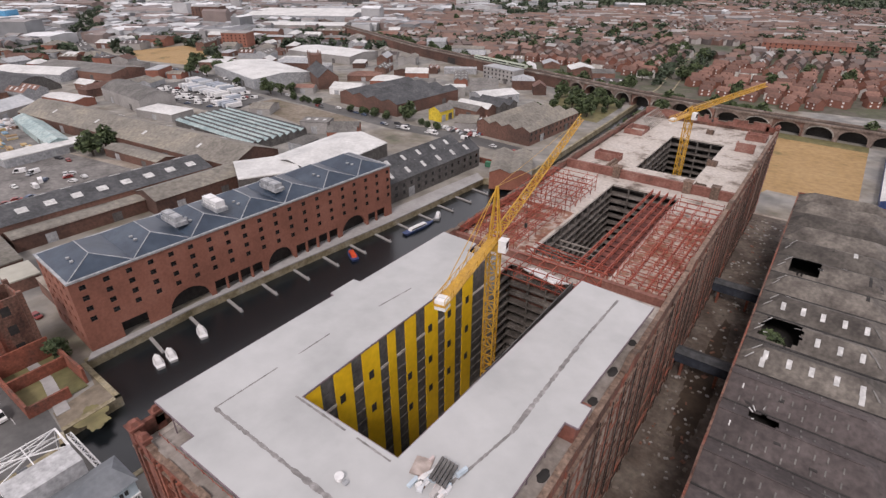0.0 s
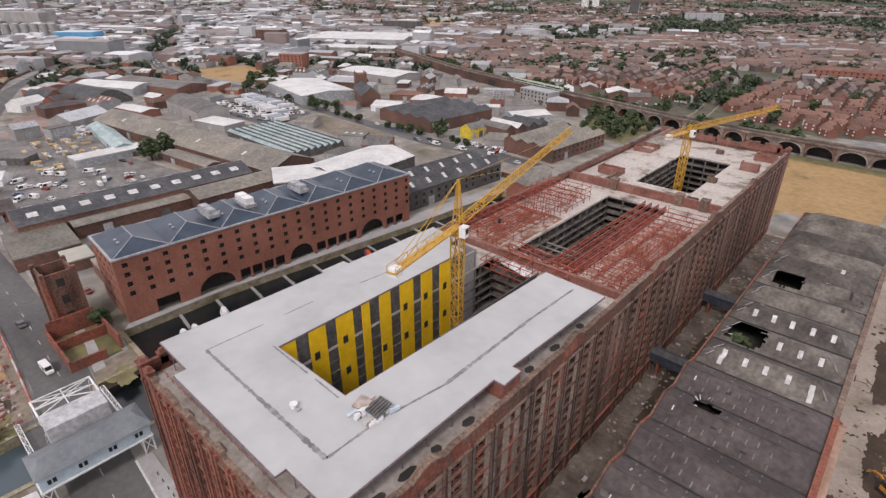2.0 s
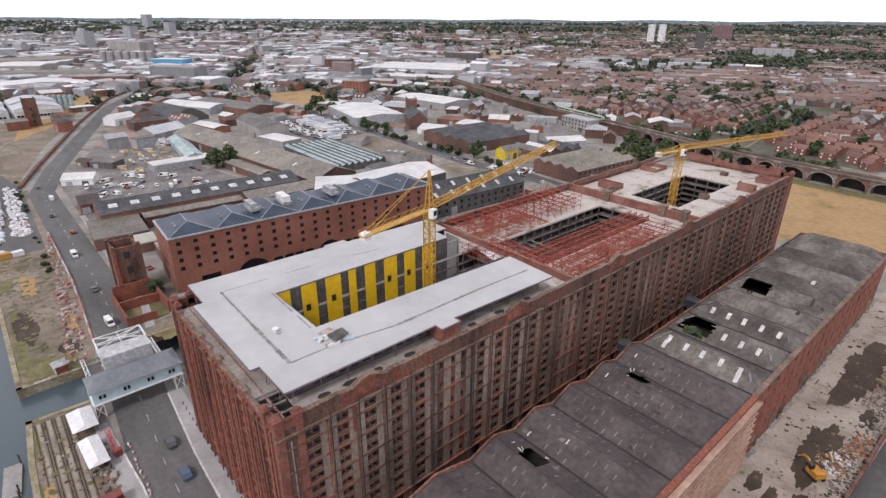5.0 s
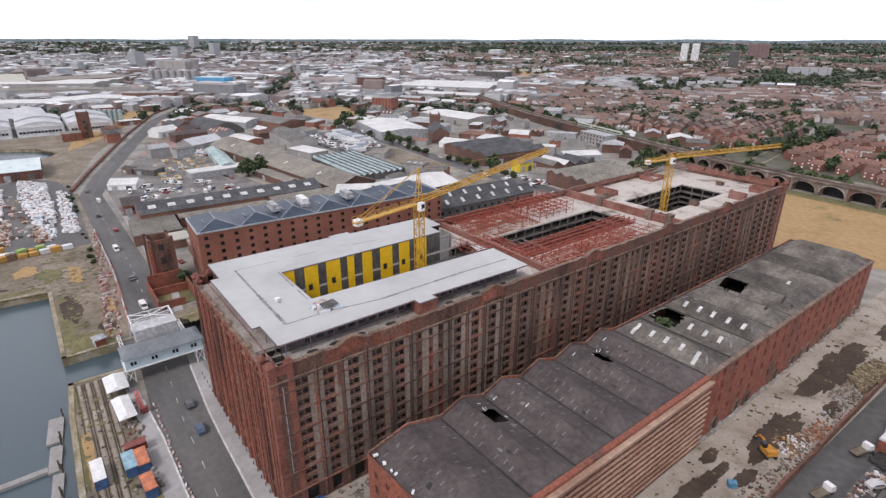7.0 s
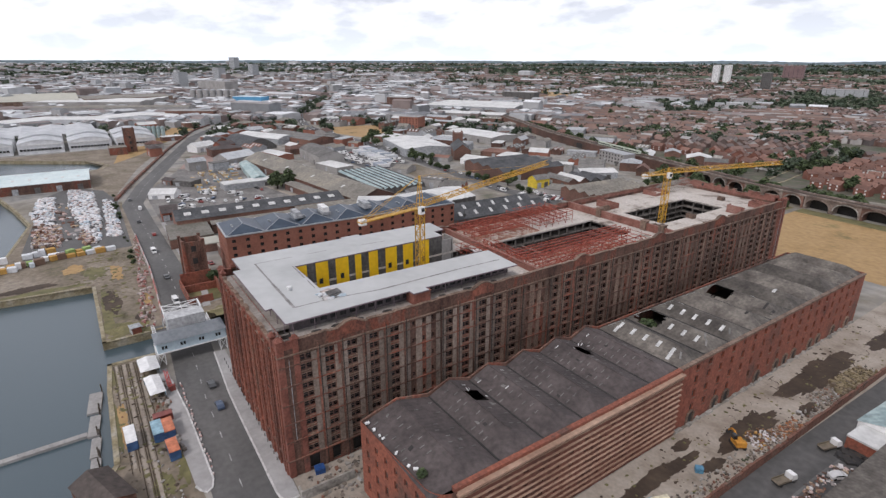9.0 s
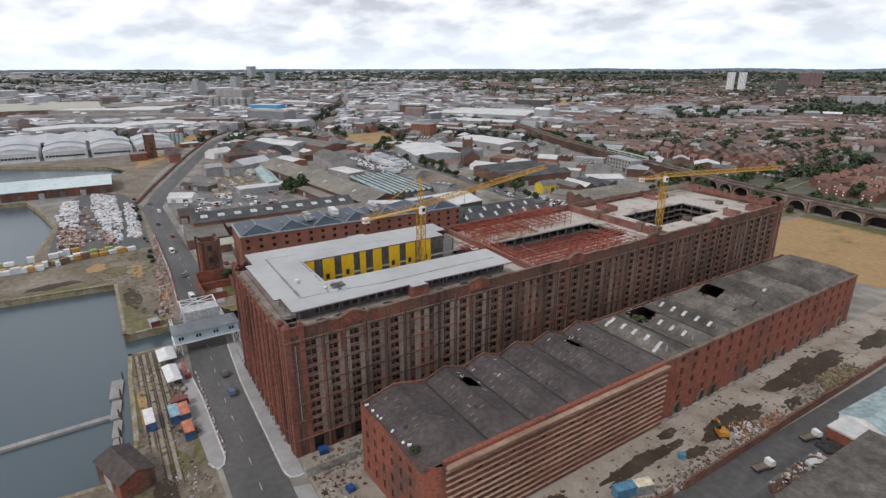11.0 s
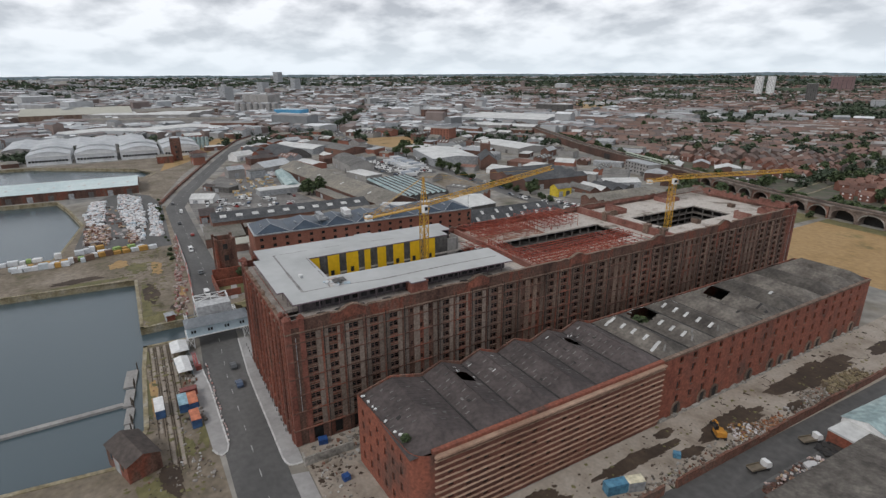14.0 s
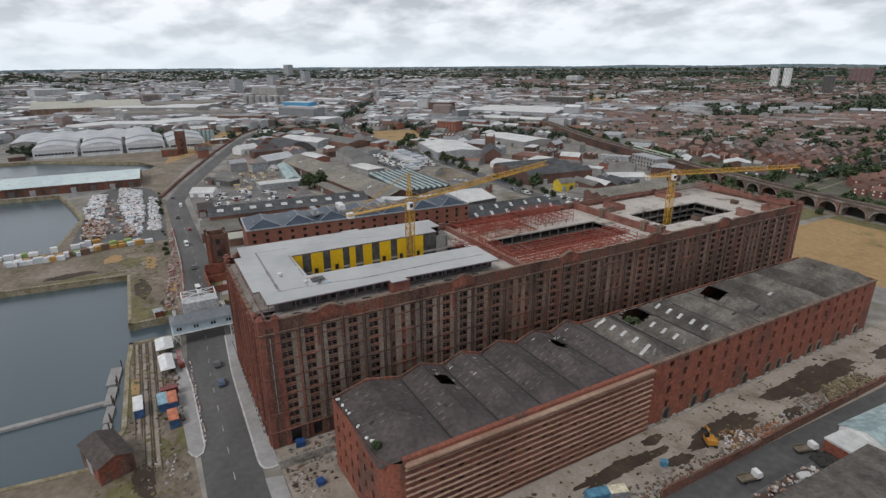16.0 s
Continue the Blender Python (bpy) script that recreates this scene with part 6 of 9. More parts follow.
g.box(-10.2, -5.5, 6.4, -4.4, 6.0, 11.6)
part("counterweight", g, mat("pale_grey_ballast", [(.36, .365, .37), (.44, .445, .45)], big=.3), bridge, "big pale grey counterweight box")
g = Geo()
for y in (-5.5, 6.0):
    g.bar((-10.2, y, 11.2), (-16.5, y, 11.6), .34)
    g.bar((-16.5, y, 11.6), (-23, y, .6), .3)
    g.bar((-10.2, y, 6.6), (-13, y, .6), .3)
    g.bar((-10.2, y, 9.0), (-16.5, y, 11.6), .2)
for p, q in (((-10.2, -5.5, 11.2), (-16.5, 6, 11.6)), ((-10.2, 6, 11.2), (-16.5, -5.5, 11.6)), ((-16.5, -5.5, 11.6), (-16.5, 6, 11.6)), ((-13.3, -5.5, 11.4), (-13.3, 6, 11.4)), ((-16.5, -5.5, 11.6), (-18.6, 6, 8.0)), ((-16.5, 6, 11.6), (-18.6, -5.5, 8.0)), ((-18.6, -5.5, 8.0), (-18.6, 6, 8.0)), ((-10.2, .2, 11.2), (-16.5, .2, 11.6))):
    g.bar(p, q, .2)
part("lifting_frame", g, WHITE, bridge, "white overhead steel frame with cross bracing")


# ---- ruins by the bridge ----
def brick_tower(label, x, y, w, d, h, yaw=0.0):
    t = thing("brick_tower", (x, y, 0), label, "tower", yaw)
    g = Geo()
    for a in ((-w / 2, -d / 2, w / 2, -d / 2 + .5), (-w / 2, d / 2 - .5, w / 2, d / 2), (-w / 2, -d / 2 + .51, -w / 2 + .5, d / 2 - .51), (w / 2 - .5, -d / 2 + .51, w / 2, d / 2 - .51)):
        g.box(a[0], a[1], 0, a[2], a[3], h)
    part("wall", g, BRICK_TW, t)
    g = Geo()
    for sx in (-1, 1):
        for sy in (-1, 1):
            g.obox(sx * w / 2, sy * d / 2, 0, 1.2, 1.2, h + .8)
    part("corner_buttress", g, BRICK_TW, t)
    # near-black core and window faces paint the shade inside the tower
    g = Geo(); g.box(-w / 2 + .52, -d / 2 + .52, 0, w / 2 - .52, d / 2 - .52, h * .7)
    part("inside", g, SHADE_BLACK, t)
    for k in range(3):
        g = Geo(); g.box(w / 2 - .05, -1 - 0, 3 + k * 5.5, w / 2 + .04, 1, 5.6 + k * 5.5)
        part("window", g, SHADE_BLACK, t)


brick_tower("sooty brick roofless dock tower", -157, 25, 9, 8, 18.5)
brick_tower("dark brick water tower far along the dock", -566, 39, 9, 9, 24)
enclosure = thing("ruined_enclosure", (-139, 24, 0), "roofless red brick ruin with weeds inside", "ruin")
for x0, y0, x1, y1, h in ((-11, -7, 10, -6.4, 3.6), (-11, 6, 8, 6.6, 4.5), (-11, -6.39, -10.4, 5.99, 6), (9.4, -6.39, 10, 2, 3), (-3, -6.39, -2.4, 5.99, 3.4)):
    g = Geo(); g.box(x0, y0, 0, x1, y1, h)
    part("wall", g, BRICK_SHED, enclosure)
g = Geo(); g.box(-10.3, -6.3, .05, 9.3, 5.9, .15)
part("floor", g, GRASS, enclosure, "weedy floor")
solid("yard", sheet([(-119.4, 20), (-127, 21), (-129, 31), (-139, 33), (-121, 33)], .05), DIRT, "sandy pier head with weeds", "yard", "structure")


# ---- generic buildings ----
def building(label, cx, cy, L, W, yaw, eave, ridge, wall=BRICK_MIX, roof=SLATE_PALE, style="gable", n=1, lights=0, roof2=None, name="industrial_shed", group="", category="building", doors=2, base=None, windows=0, light_size=(.9, 1.6)):
    """Walls, roof of one of several shapes, rooflights, doors; L along local x."""
    z = rise(cx, cy) if base is None else base
    t = thing(name, (cx, cy, z), label, category, yaw, group)
    a, b = L / 2, W / 2
    g = Geo()
    g.box(-a, -b, -1, a, b, eave)
    step = W / n
    if style in ("gable", "saw", "barrel"):
        for i in range(n):
            y0 = -b + step * i
            if style == "barrel":
                prof = [(y0 + step * k / 8, eave + ridge * math.sin(math.pi * k / 8)) for k in range(9)]
            elif style == "saw":
                prof = [(y0, eave), (y0 + step * .82, eave + ridge), (y0 + step, eave)]
            else:
                prof = [(y0, eave), (y0 + step / 2, eave + ridge), (y0 + step, eave)]
            for s in (-a, a):
                g.poly([(s, y, zz) for y, zz in prof])
    w = part("wall", g, wall, t)
    o = .35
    g = Geo()
    spots = []
    if style == "flat":
        g.box(-a - .1, -b - .1, eave, a + .1, b + .1, eave + .5)
        spots = [(0, 0, eave + .5, 0)]
    elif style == "hip":
        k = min(b, a * .6)
        g.faces([(-a - o, -b - o, eave), (a + o, -b - o, eave), (a + o, b + o, eave), (-a - o, b + o, eave), (-a + k, 0, eave + ridge), (a - k, 0, eave + ridge)], [(0, 1, 5, 4), (1, 2, 5), (2, 3, 4, 5), (3, 0, 4), (0, 3, 2, 1)])
    else:
        for i in range(n):
            y0 = -b + step * i
            if style == "barrel":
                prof = [(y0 + step * k / 10, eave + ridge * math.sin(math.pi * k / 10) + .06) for k in range(11)]
            elif style == "saw":
                prof = [(y0, eave + .05), (y0 + step * .82, eave + ridge + .05)]
            else:
                prof = [(y0 - (o if i == 0 else 0), eave - (.1 if i == 0 else -.05)), (y0 + step / 2, eave + ridge + .06), (y0 + step + (o if i == n - 1 else 0), eave - (.1 if i == n - 1 else -.05))]
            for (ya, za), (yb, zb) in zip(prof, prof[1:]):
                g.poly([(-a - o, ya, za), (a + o, ya, za), (a + o, yb, zb), (-a - o, yb, zb)])
            if roof2:
                u0, u1 = y0 + step * .05, y0 + step * .56
                g2 = Geo()
                g2.poly([(-a - o + .1, u0, eave + ridge * .05 + .16), (a + o - .1, u0, eave + ridge * .05 + .16), (a + o - .1, u1, eave + ridge * .68 + .16), (-a - o + .1, u1, eave + ridge * .68 + .16)])
                part("roof_strip", g2, roof2, t)
            if style == "saw" and i < n - 1:
                part("roof", g, roof, t)
                g = Geo()
            if style == "gable":
                spots += [(-1, y0 + step * .25, eave + ridge * .5, math.atan2(ridge, step / 2)), (1, y0 + step * .75, eave + ridge * .5, -math.atan2(ridge, step / 2))]
    r = part("roof", g, roof, t)
    if style == "saw":
        for i in range(n):
            y0 = -b + step * i
            g = Geo()
            g.poly([(-a + .5, y0 + step * .84, eave + ridge + .04), (a - .5, y0 + step * .84, eave + ridge + .04), (a - .5, y0 + step * 1.0, eave + .15), (-a + .5, y0 + step * 1.0, eave + .15)])
            part("north_light", g, GLASS, r)
    for side, y, zz, sl in spots[:4]:
        for k in range(lights):
            x = -a + L * (k + .7) / (lights + .4)
            g = Geo()
            c, s = math.cos(sl), math.sin(sl)
            hl = min(light_size[1], W / n * .16)
            v = [(x + dx, y + dy * c, zz + dy * s + dz) for dz in (.09, .2) for dx, dy in ((-light_size[0], -hl), (light_size[0], -hl), (light_size[0], hl), (-light_size[0], hl))]
            g.faces(v, [(0, 1, 2, 3), (4, 7, 6, 5), (0, 4, 5, 1), (1, 5, 6, 2), (2, 6, 7, 3), (3, 7, 4, 0)])
            part("rooflight", g, SKYLIGHT, r)
    for k in range(doors):
        g = Geo()
        x = -a + L * (k + .5) / doors
        h = min(4.2, eave * .7)
        g.box(x - 1.8, -b - .06, 0, x + 1.8, -b + .02, h)
        part("door", g, GREY_CLAD if k % 2 else TRIM, w)
    for k in range(windows):
        g = Geo()
        x = -a + L * (k + .5) / windows
        for zz in [2.2 + 3.2 * i for i in range(max(1, int((eave - 1) / 3.2)))]:
            g.box(x - .7, -b - .05, zz, x + .7, -b + .02, zz + 1.6)
        part("window", g, GLASS, w, kind="stuff")
    return t


TAKEN = []


def b_(label, cx, cy, L, W, yaw, eave, ridge, **k):
    TAKEN.append((cx, cy, max(L, W) * .5 + 6, L, W, yaw))
    return building(label, cx, cy, L, W, yaw, eave, ridge, **k)


DY = 90 - 3.7
b_("charcoal twin-roofed glazed dock shed beside the brick warehouse", -152.8, 187, 66, 25, DY, 9.0, 3.6, wall=GREY_CLAD, roof=CHARCOAL, n=2, lights=6, windows=14)
b_("white canopy roof behind the brick warehouse", -199, 138, 26, 24, 60, 10, .4, wall=GREY_CLAD, roof=WHITE_ROOF, style="flat")
b_("long white ridged shed behind the warehouses", -197, 173, 52, 33, DY + 8, 8.5, 3.2, wall=GREY_CLAD, roof=WHITE_ROOF)
b_("very long dark-roofed brick shed with pale rooflights", -240, 79, 98, 24, 87, 7.5, 3.4, roof=CHARCOAL, lights=10, light_size=(1.9, 1.7))
b_("pale weathered roof of a brick store", -217, 112, 40, 17, 88, 7, 2.5, roof=TAN_ROOF)
b_("low brick store with a pale roof", -190, 62, 34, 14, 87, 6, 2.5, roof=TAN_ROOF)
b_("grey lean-to roof along the dark shed", -223.9, 69, 46, 9, 87, 5.4, .7, roof=TAN_ROOF)
b_("flat mossy roof of a brick store by the road", -218.5, 33.5, 29, 21, -4, 4.8, .3, style="flat", roof=mat("mossy_flat_roof", [(.085, .08, .062), (.135, .125, .105), (.18, .165, .145)], big=.12, fine=.9, contrast=.2), wall=BRICK_MIX)
b_("small brick store with a beige flat roof", -196.5, 39, 12, 9, -4, 4, .3, style="flat", roof=BEIGE_ROOF, wall=BRICK_MIX)
b_("low roofless brick yard building", -176, 48, 16, 18, 87, 5, 1, roof=YARD, style="flat")
b_("faded teal saw-tooth works roof", -286, 184, 78, 38, -2, 4.0, 1.7, roof=CHARCOAL, roof2=TEAL_ROOF, style="saw", n=8, wall=GREY_CLAD)
b_("very long lichen-grey brick transit shed", -322, 140, 196, 30, 6, 6.0, 5.5, roof=TAN_ROOF, lights=4)
b_("low tan-roofed lean-to of the transit shed", -283, 122, 44, 10, 6, 4.5, 1.2, roof=TAN_ROOF)
b_("tall grey shed with a barrel roof", -404, 184, 62, 24, -4, 8.5, 4.5, roof=SLATE_PALE, style="barrel", wall=CONCRETE)
b_("large distribution shed with a white roof", -410, 294, 84, 50, -13, 8, 2.2, roof=WHITE_ROOF, wall=TRIM, lights=3)
b_("white-roofed concrete industrial unit beside the railway", -437, 403, 84, 44, 4, 7.5, 2.0, roof=WHITE_ROOF, wall=CONCRETE)
b_("small white arched store", -309, 299, 24, 20, 20, 4.5, 3.0, roof=WHITE_ROOF, wall=WHITE)
b_("brick saw-tooth factory with dark roof", -258, 299, 62, 58, 85, 8, 2.5, roof=CHARCOAL, n=4)
b_("cream shed with a barrel roof", -566, 181, 72, 30, 24, 6, 3, roof=WHITE_ROOF, style="barrel", wall=TRIM)
b_("black arched store shed", -530, 150, 60, 36, 10, 3, 9, roof=CHARCOAL, style="barrel", wall=GREY_CLAD)
b_("grey and red shallow-roofed works", -545, 213, 95, 34, 14, 6.5, 3, roof=SLATE_PALE)
b_("long blue-green metal shed", -372, 110, 76, 11, -7, 4.5, 2, roof=TEAL_ROOF, wall=TEAL_ROOF)
b_("white flat canopy of a timber yard", -331, 97, 42, 13, 92, 4.2, .3, roof=WHITE_ROOF, style="flat", wall=TRIM)
b_("red brick block of four storeys", -588, 397, 30, 22, 30, 15, .5, style="flat", roof=CONCRETE, wall=BRICK_HOTEL, windows=6)
b_("dark brick tower block beside trees", -835, 520, 44, 26, 30, 24, .5, style="flat", roof=CONCRETE, windows=8)
b_("huge pale-roofed distribution hall", -735, 640, 170, 130, 30, 13, 3, roof=WHITE_ROOF, wall=TRIM, n=2)
b_("long pale warehouse beside the hall", -640, 545, 120, 45, 30, 9, 2, roof=WHITE_ROOF, wall=CONCRETE)
b_("grey-white office of three storeys", -235, 406, 34, 13, -12, 11, .5, style="flat", roof=TRIM, wall=CONCRETE, windows=8)
b_("brick hall with four shallow grey roof ridges", -149, 291, 56, 36, 86, 8, 2.2, roof=TAN_ROOF, n=4, windows=12)
b_("white ridged metal shed", -204, 341, 30, 20, 62, 6, 2, roof=WHITE_ROOF, wall=TRIM)
b_("yellow-painted gabled trade unit", -206, 279, 13, 10, 86, 6.5, 2.8, roof=SLATE_PALE, wall=mat("yellow_render", [(.55, .40, .03), (.62, .47, .05)], big=.4))
for i, (mw, lab) in enumerate(((SLATE_PALE, "grey"), (WHITE_ROOF, "white"), (CHARCOAL, "blue-black"), (CHARCOAL, "dark"))):
    b_("gabled trade unit with a %s roof" % lab, -199 + i * 3, 296 + i * 9, 26, 9, 86 - 90, 5.5, 2.5, roof=mw, wall=GREY_CLAD if i > 1 else BRICK_MIX)
b_("pale teal-roofed dock transit shed with red walls", -418, -56, 104, 52, 88, 6.5, 2.6, roof=PALE_TEAL, n=1, wall=BRICK_TW, doors=8, lights=10)
for i in range(4):
    b_("pale grey dock shed with a shallow barrel vault", -617, -82 + 43 * i, 34, 39, 1.5, 10.5, 3.6, roof=VAULT_GREY, wall=VAULT_WALL, style="barrel", group="vaulted dock sheds", windows=0)
    b_("rear vault of the pale dock sheds", -655, -82 + 43 * i, 36, 39, 1.5, 12.0, 3.8, roof=VAULT_GREY, wall=VAULT_WALL, style="barrel", group="vaulted dock sheds", windows=0)
for i in range(4):
    t = thing("window_band", (-599.6, -82 + 43 * i, 3.4), "dark strip of windows on the vaulted shed front", "window band", 1.5, group="window bands")
    for k in range(12):
        g = Geo(); g.box(-.1, -17.4 + 2.95 * k, 0, .12, -15.1 + 2.95 * k, 2.0)
        part("pane", g, GLASS, t)
    g = Geo(); g.box(-.1, -18.6, 5.6, .5, 18.6, 6.4)
    part("ledge", g, WHITE, t, "white ledge above the windows")
b_("low grey dock sheds behind the vaults", -745, -60, 110, 150, 1.5, 8, 2.4, roof=VAULT_GREY, wall=CONCRETE, n=5)
b_("long white transit shed beyond the vaults", -880, 20, 60, 230, 1.5, 9, 3, roof=WHITE_ROOF, wall=VAULT_WALL, n=2)
b_("long dark red brick dock office range", -884, 158, 78, 24, 55, 13, .5, style="flat", wall=BRICK_MIX, roof=CONCRETE, windows=10)
b_("vast dock factory with a beige sheet roof", -1275, -85, 190, 150, 92, 16, 10, roof=BEIGE_ROOF, wall=TAN)
b_("long grey-brown wing of the dock factory", -1260, 95, 160, 110, 96, 17, 1, style="flat", roof=TAN_ROOF, wall=TAN, windows=20)
b_("low brick pump house by the water tower", -557, 26, 18, 16, 0, 7, 1, style="flat", roof=TAN_ROOF, wall=BRICK_TW)
b_("vast pale flat-roofed dock warehouse", -1260, -20, 380, 160, 60, 15, 2, roof=WHITE_ROOF, wall=CONCRETE, n=3)
b_("long grey dock wall shed", -1040, 60, 260, 40, 62, 13, 2, roof=TAN_ROOF, wall=CONCRETE)
b_("bright blue clad flat-roofed factory", -1120, 318, 66, 34, 42, 17, 1, style="flat", roof=BLUE_WALL, wall=mat("bright_blue_cladding", [(.07, .24, .42), (.10, .31, .50)], big=.3))
b_("tall pale grey silo block far off", -1560, 350, 130, 40, 20, 30, .5, style="flat", roof=CONCRETE, wall=CONCRETE)
b_("long red brick terrace of flats", -45, 722, 85, 15, 8, 11, 3.5, roof=HOUSE_ROOF, wall=BRICK_HOTEL, windows=16)
b_("white tent-roofed store beside the road", -329, 37, 17, 14, 62, 3.6, 2.6, roof=WHITE_ROOF, wall=WHITE)
b_("open canopy with a pale sheet roof", -361, 57, 17, 11, 40, 4, .6, style="flat", roof=SLATE_PALE, wall=GREY_CLAD)
b_("small brick hut beside the dock road", -372, 47, 11, 7, 25, 3.5, 1.5, roof=SLATE)
b_("workshop with a pale pitched roof", -440, 113, 34, 20, 118, 6, 4.5, roof=VAULT_GREY, wall=CONCRETE)
b_("white gabled store beside the dock road", -528, 101, 24, 15, 118, 6, 4, roof=WHITE_ROOF, wall=WHITE)
b_("small brick gabled house beside the long shed", -270, 31, 9, 16, 87, 5, 3, roof=SLATE, wall=BRICK_SHED, windows=3)
b_("dark brick house with a black roof behind the white store", -547, 118, 24, 15, 28, 7.5, 4, roof=CHARCOAL, wall=BRICK_END, windows=3)
b_("dark brick workshop beside the arched store", -520, 122, 18, 13, 118, 6.5, 3.5, roof=SLATE, wall=BRICK_END, windows=2)


def silo(label, x, y, r, h, material):
    t = thing("silo", (x, y, rise(x, y)), label, "silo", group="silos")
    TAKEN.append((x, y, r + 2, 2 * r, 2 * r, 0))
    g = Geo(); g.cyl(0, 0, 0, h, r, 14)
    part("shell", g, material, t)
    g = Geo(); g.cyl(0, 0, h, h + r * .3, r * 1.02, 14, 0, r * .25)
    part("cap", g, TRIM, t)


for k in range(7):
    silo("pale grey concrete silo in a row", -1257 + 8.5 * k, 229 + 12.4 * k, 6.2, 26, CONCRETE)
for k in range(6):
    silo("pale green steel storage tank beside the vaulted sheds", -676 + 3.0 * k, 60 + 4.6 * k, 2.2, 14, TEAL_ROOF)
church = thing("church", (-372, 322, 0), "dark brick church with a square tower", "church", -30)
g = Geo(); g.box(-5, -5, 0, 5, 5, 20)
part("tower", g, BRICK_MIX, church)
g = Geo(); g.box(5.1, -8, 0, 48, 8, 9); g.faces([(5.1, -8, 9), (48, -8, 9), (48, 8, 9), (5.1, 8, 9), (5.1, 0, 15), (48, 0, 15)], [(0, 4, 3), (1, 2, 5)])
part("nave", g, BRICK_MIX, church)
g = Geo(); g.faces([(5, -8.5, 8.8), (48.4, -8.5, 8.8), (48.4, 0, 15.2), (5, 0, 15.2), (48.4, 8.5, 8.8), (5, 8.5, 8.8)], [(0, 1, 2, 3), (3, 2, 4, 5)])
part("roof", g, CHARCOAL, church)
for i in range(4):
    g = Geo(); g.obox((-4.4, 4.4, -4.4, 4.4)[i], (-4.4, -4.4, 4.4, 4.4)[i], 20, 1.2, 1.2, 2.4, 0, 0, .4)
    part("pinnacle", g, BRICK_MIX, church)
TAKEN.append((-350, 315, 34, 60, 20, -30))
for x, y, w, d, h, lab in ((-1010, 1905, 22, 22, 62, "pale cream tower block on the far ridge"), (-980, 1925, 22, 22, 62, "pale cream tower block on the far ridge"), (-712, 1650, 25, 22, 52, "dark grey tower block on the far ridge"), (-935, 2310, 70, 40, 50, "large mauve-brown block on the skyline"), (-3000, 760, 44, 30, 62, "grey block on the skyline"), (-2300, 660, 30, 30, 52, "pale tower far off"), (-2200, 500, 40, 30, 44, "yellowish tower block far off"), (-500, 1613, 95, 45, 18, "white low institutional block"), (-437, 1070, 24, 14, 10, "small white block among trees"), (-562, 1267, 64, 14, 8, "long white low block"), (-158, 772, 34, 12, 6, "white shop parade beside the houses"), (-888, 876, 82, 28, 20, "dark long brick block beyond the hall"), (-1330, 300, 26, 82, 18, "pale grey mill range"), (-1805, 296, 34, 30, 46, "yellowish tall block far off")):
    b_(lab, x, y, w, d, 20, h, .5, style="flat", roof=CONCRETE, wall=(WHITE if "cream" in lab else TRIM if "dark" not in lab else GREY_CLAD) if "mauve" not in lab else mat("mauve_brick", [(.15, .095, .095), (.19, .125, .125)], big=.05), name="tower_block", windows=5, doors=0)


# ---- railway viaduct ----
VIA_STONE = mat("sooty_viaduct_masonry", [(.07, .050, .042), (.14, .105, .088), (.20, .155, .13), (.33, .30, .27)], big=.12, fine=1.0, contrast=.2, detail=.3)
VIA = [(-900, 700), (-514, 532), (-384, 474), (-295, 446), (-226, 424), (-173, 410), (-119, 394), (-62, 383), (20, 376), (120, 362), (260, 336)]
viaduct = thing("railway_viaduct", (-119, 394, 0), "sooty brick and stone railway viaduct with round arches", "viaduct")
g = Geo()
la, ra = ribbon(VIA, 9.5)
for i in range(len(VIA) - 1):
    g.poly([(ra[i][0] + 119, ra[i][1] - 394, 8.2), (ra[i + 1][0] + 119, ra[i + 1][1] - 394, 8.2), (la[i + 1][0] + 119, la[i + 1][1] - 394, 8.2), (la[i][0] + 119, la[i][1] - 394, 8.2)])
part("track_bed", g, MUD, viaduct, "brown ballast track bed")
for side in (la, ra):
    g = Geo()
    for i in range(len(VIA) - 1):
        g.bar((side[i][0] + 119, side[i][1] - 394, 8.6), (side[i + 1][0] + 119, side[i + 1][1] - 394, 8.6), 1.1)
    part("parapet", g, VIA_STONE, viaduct)
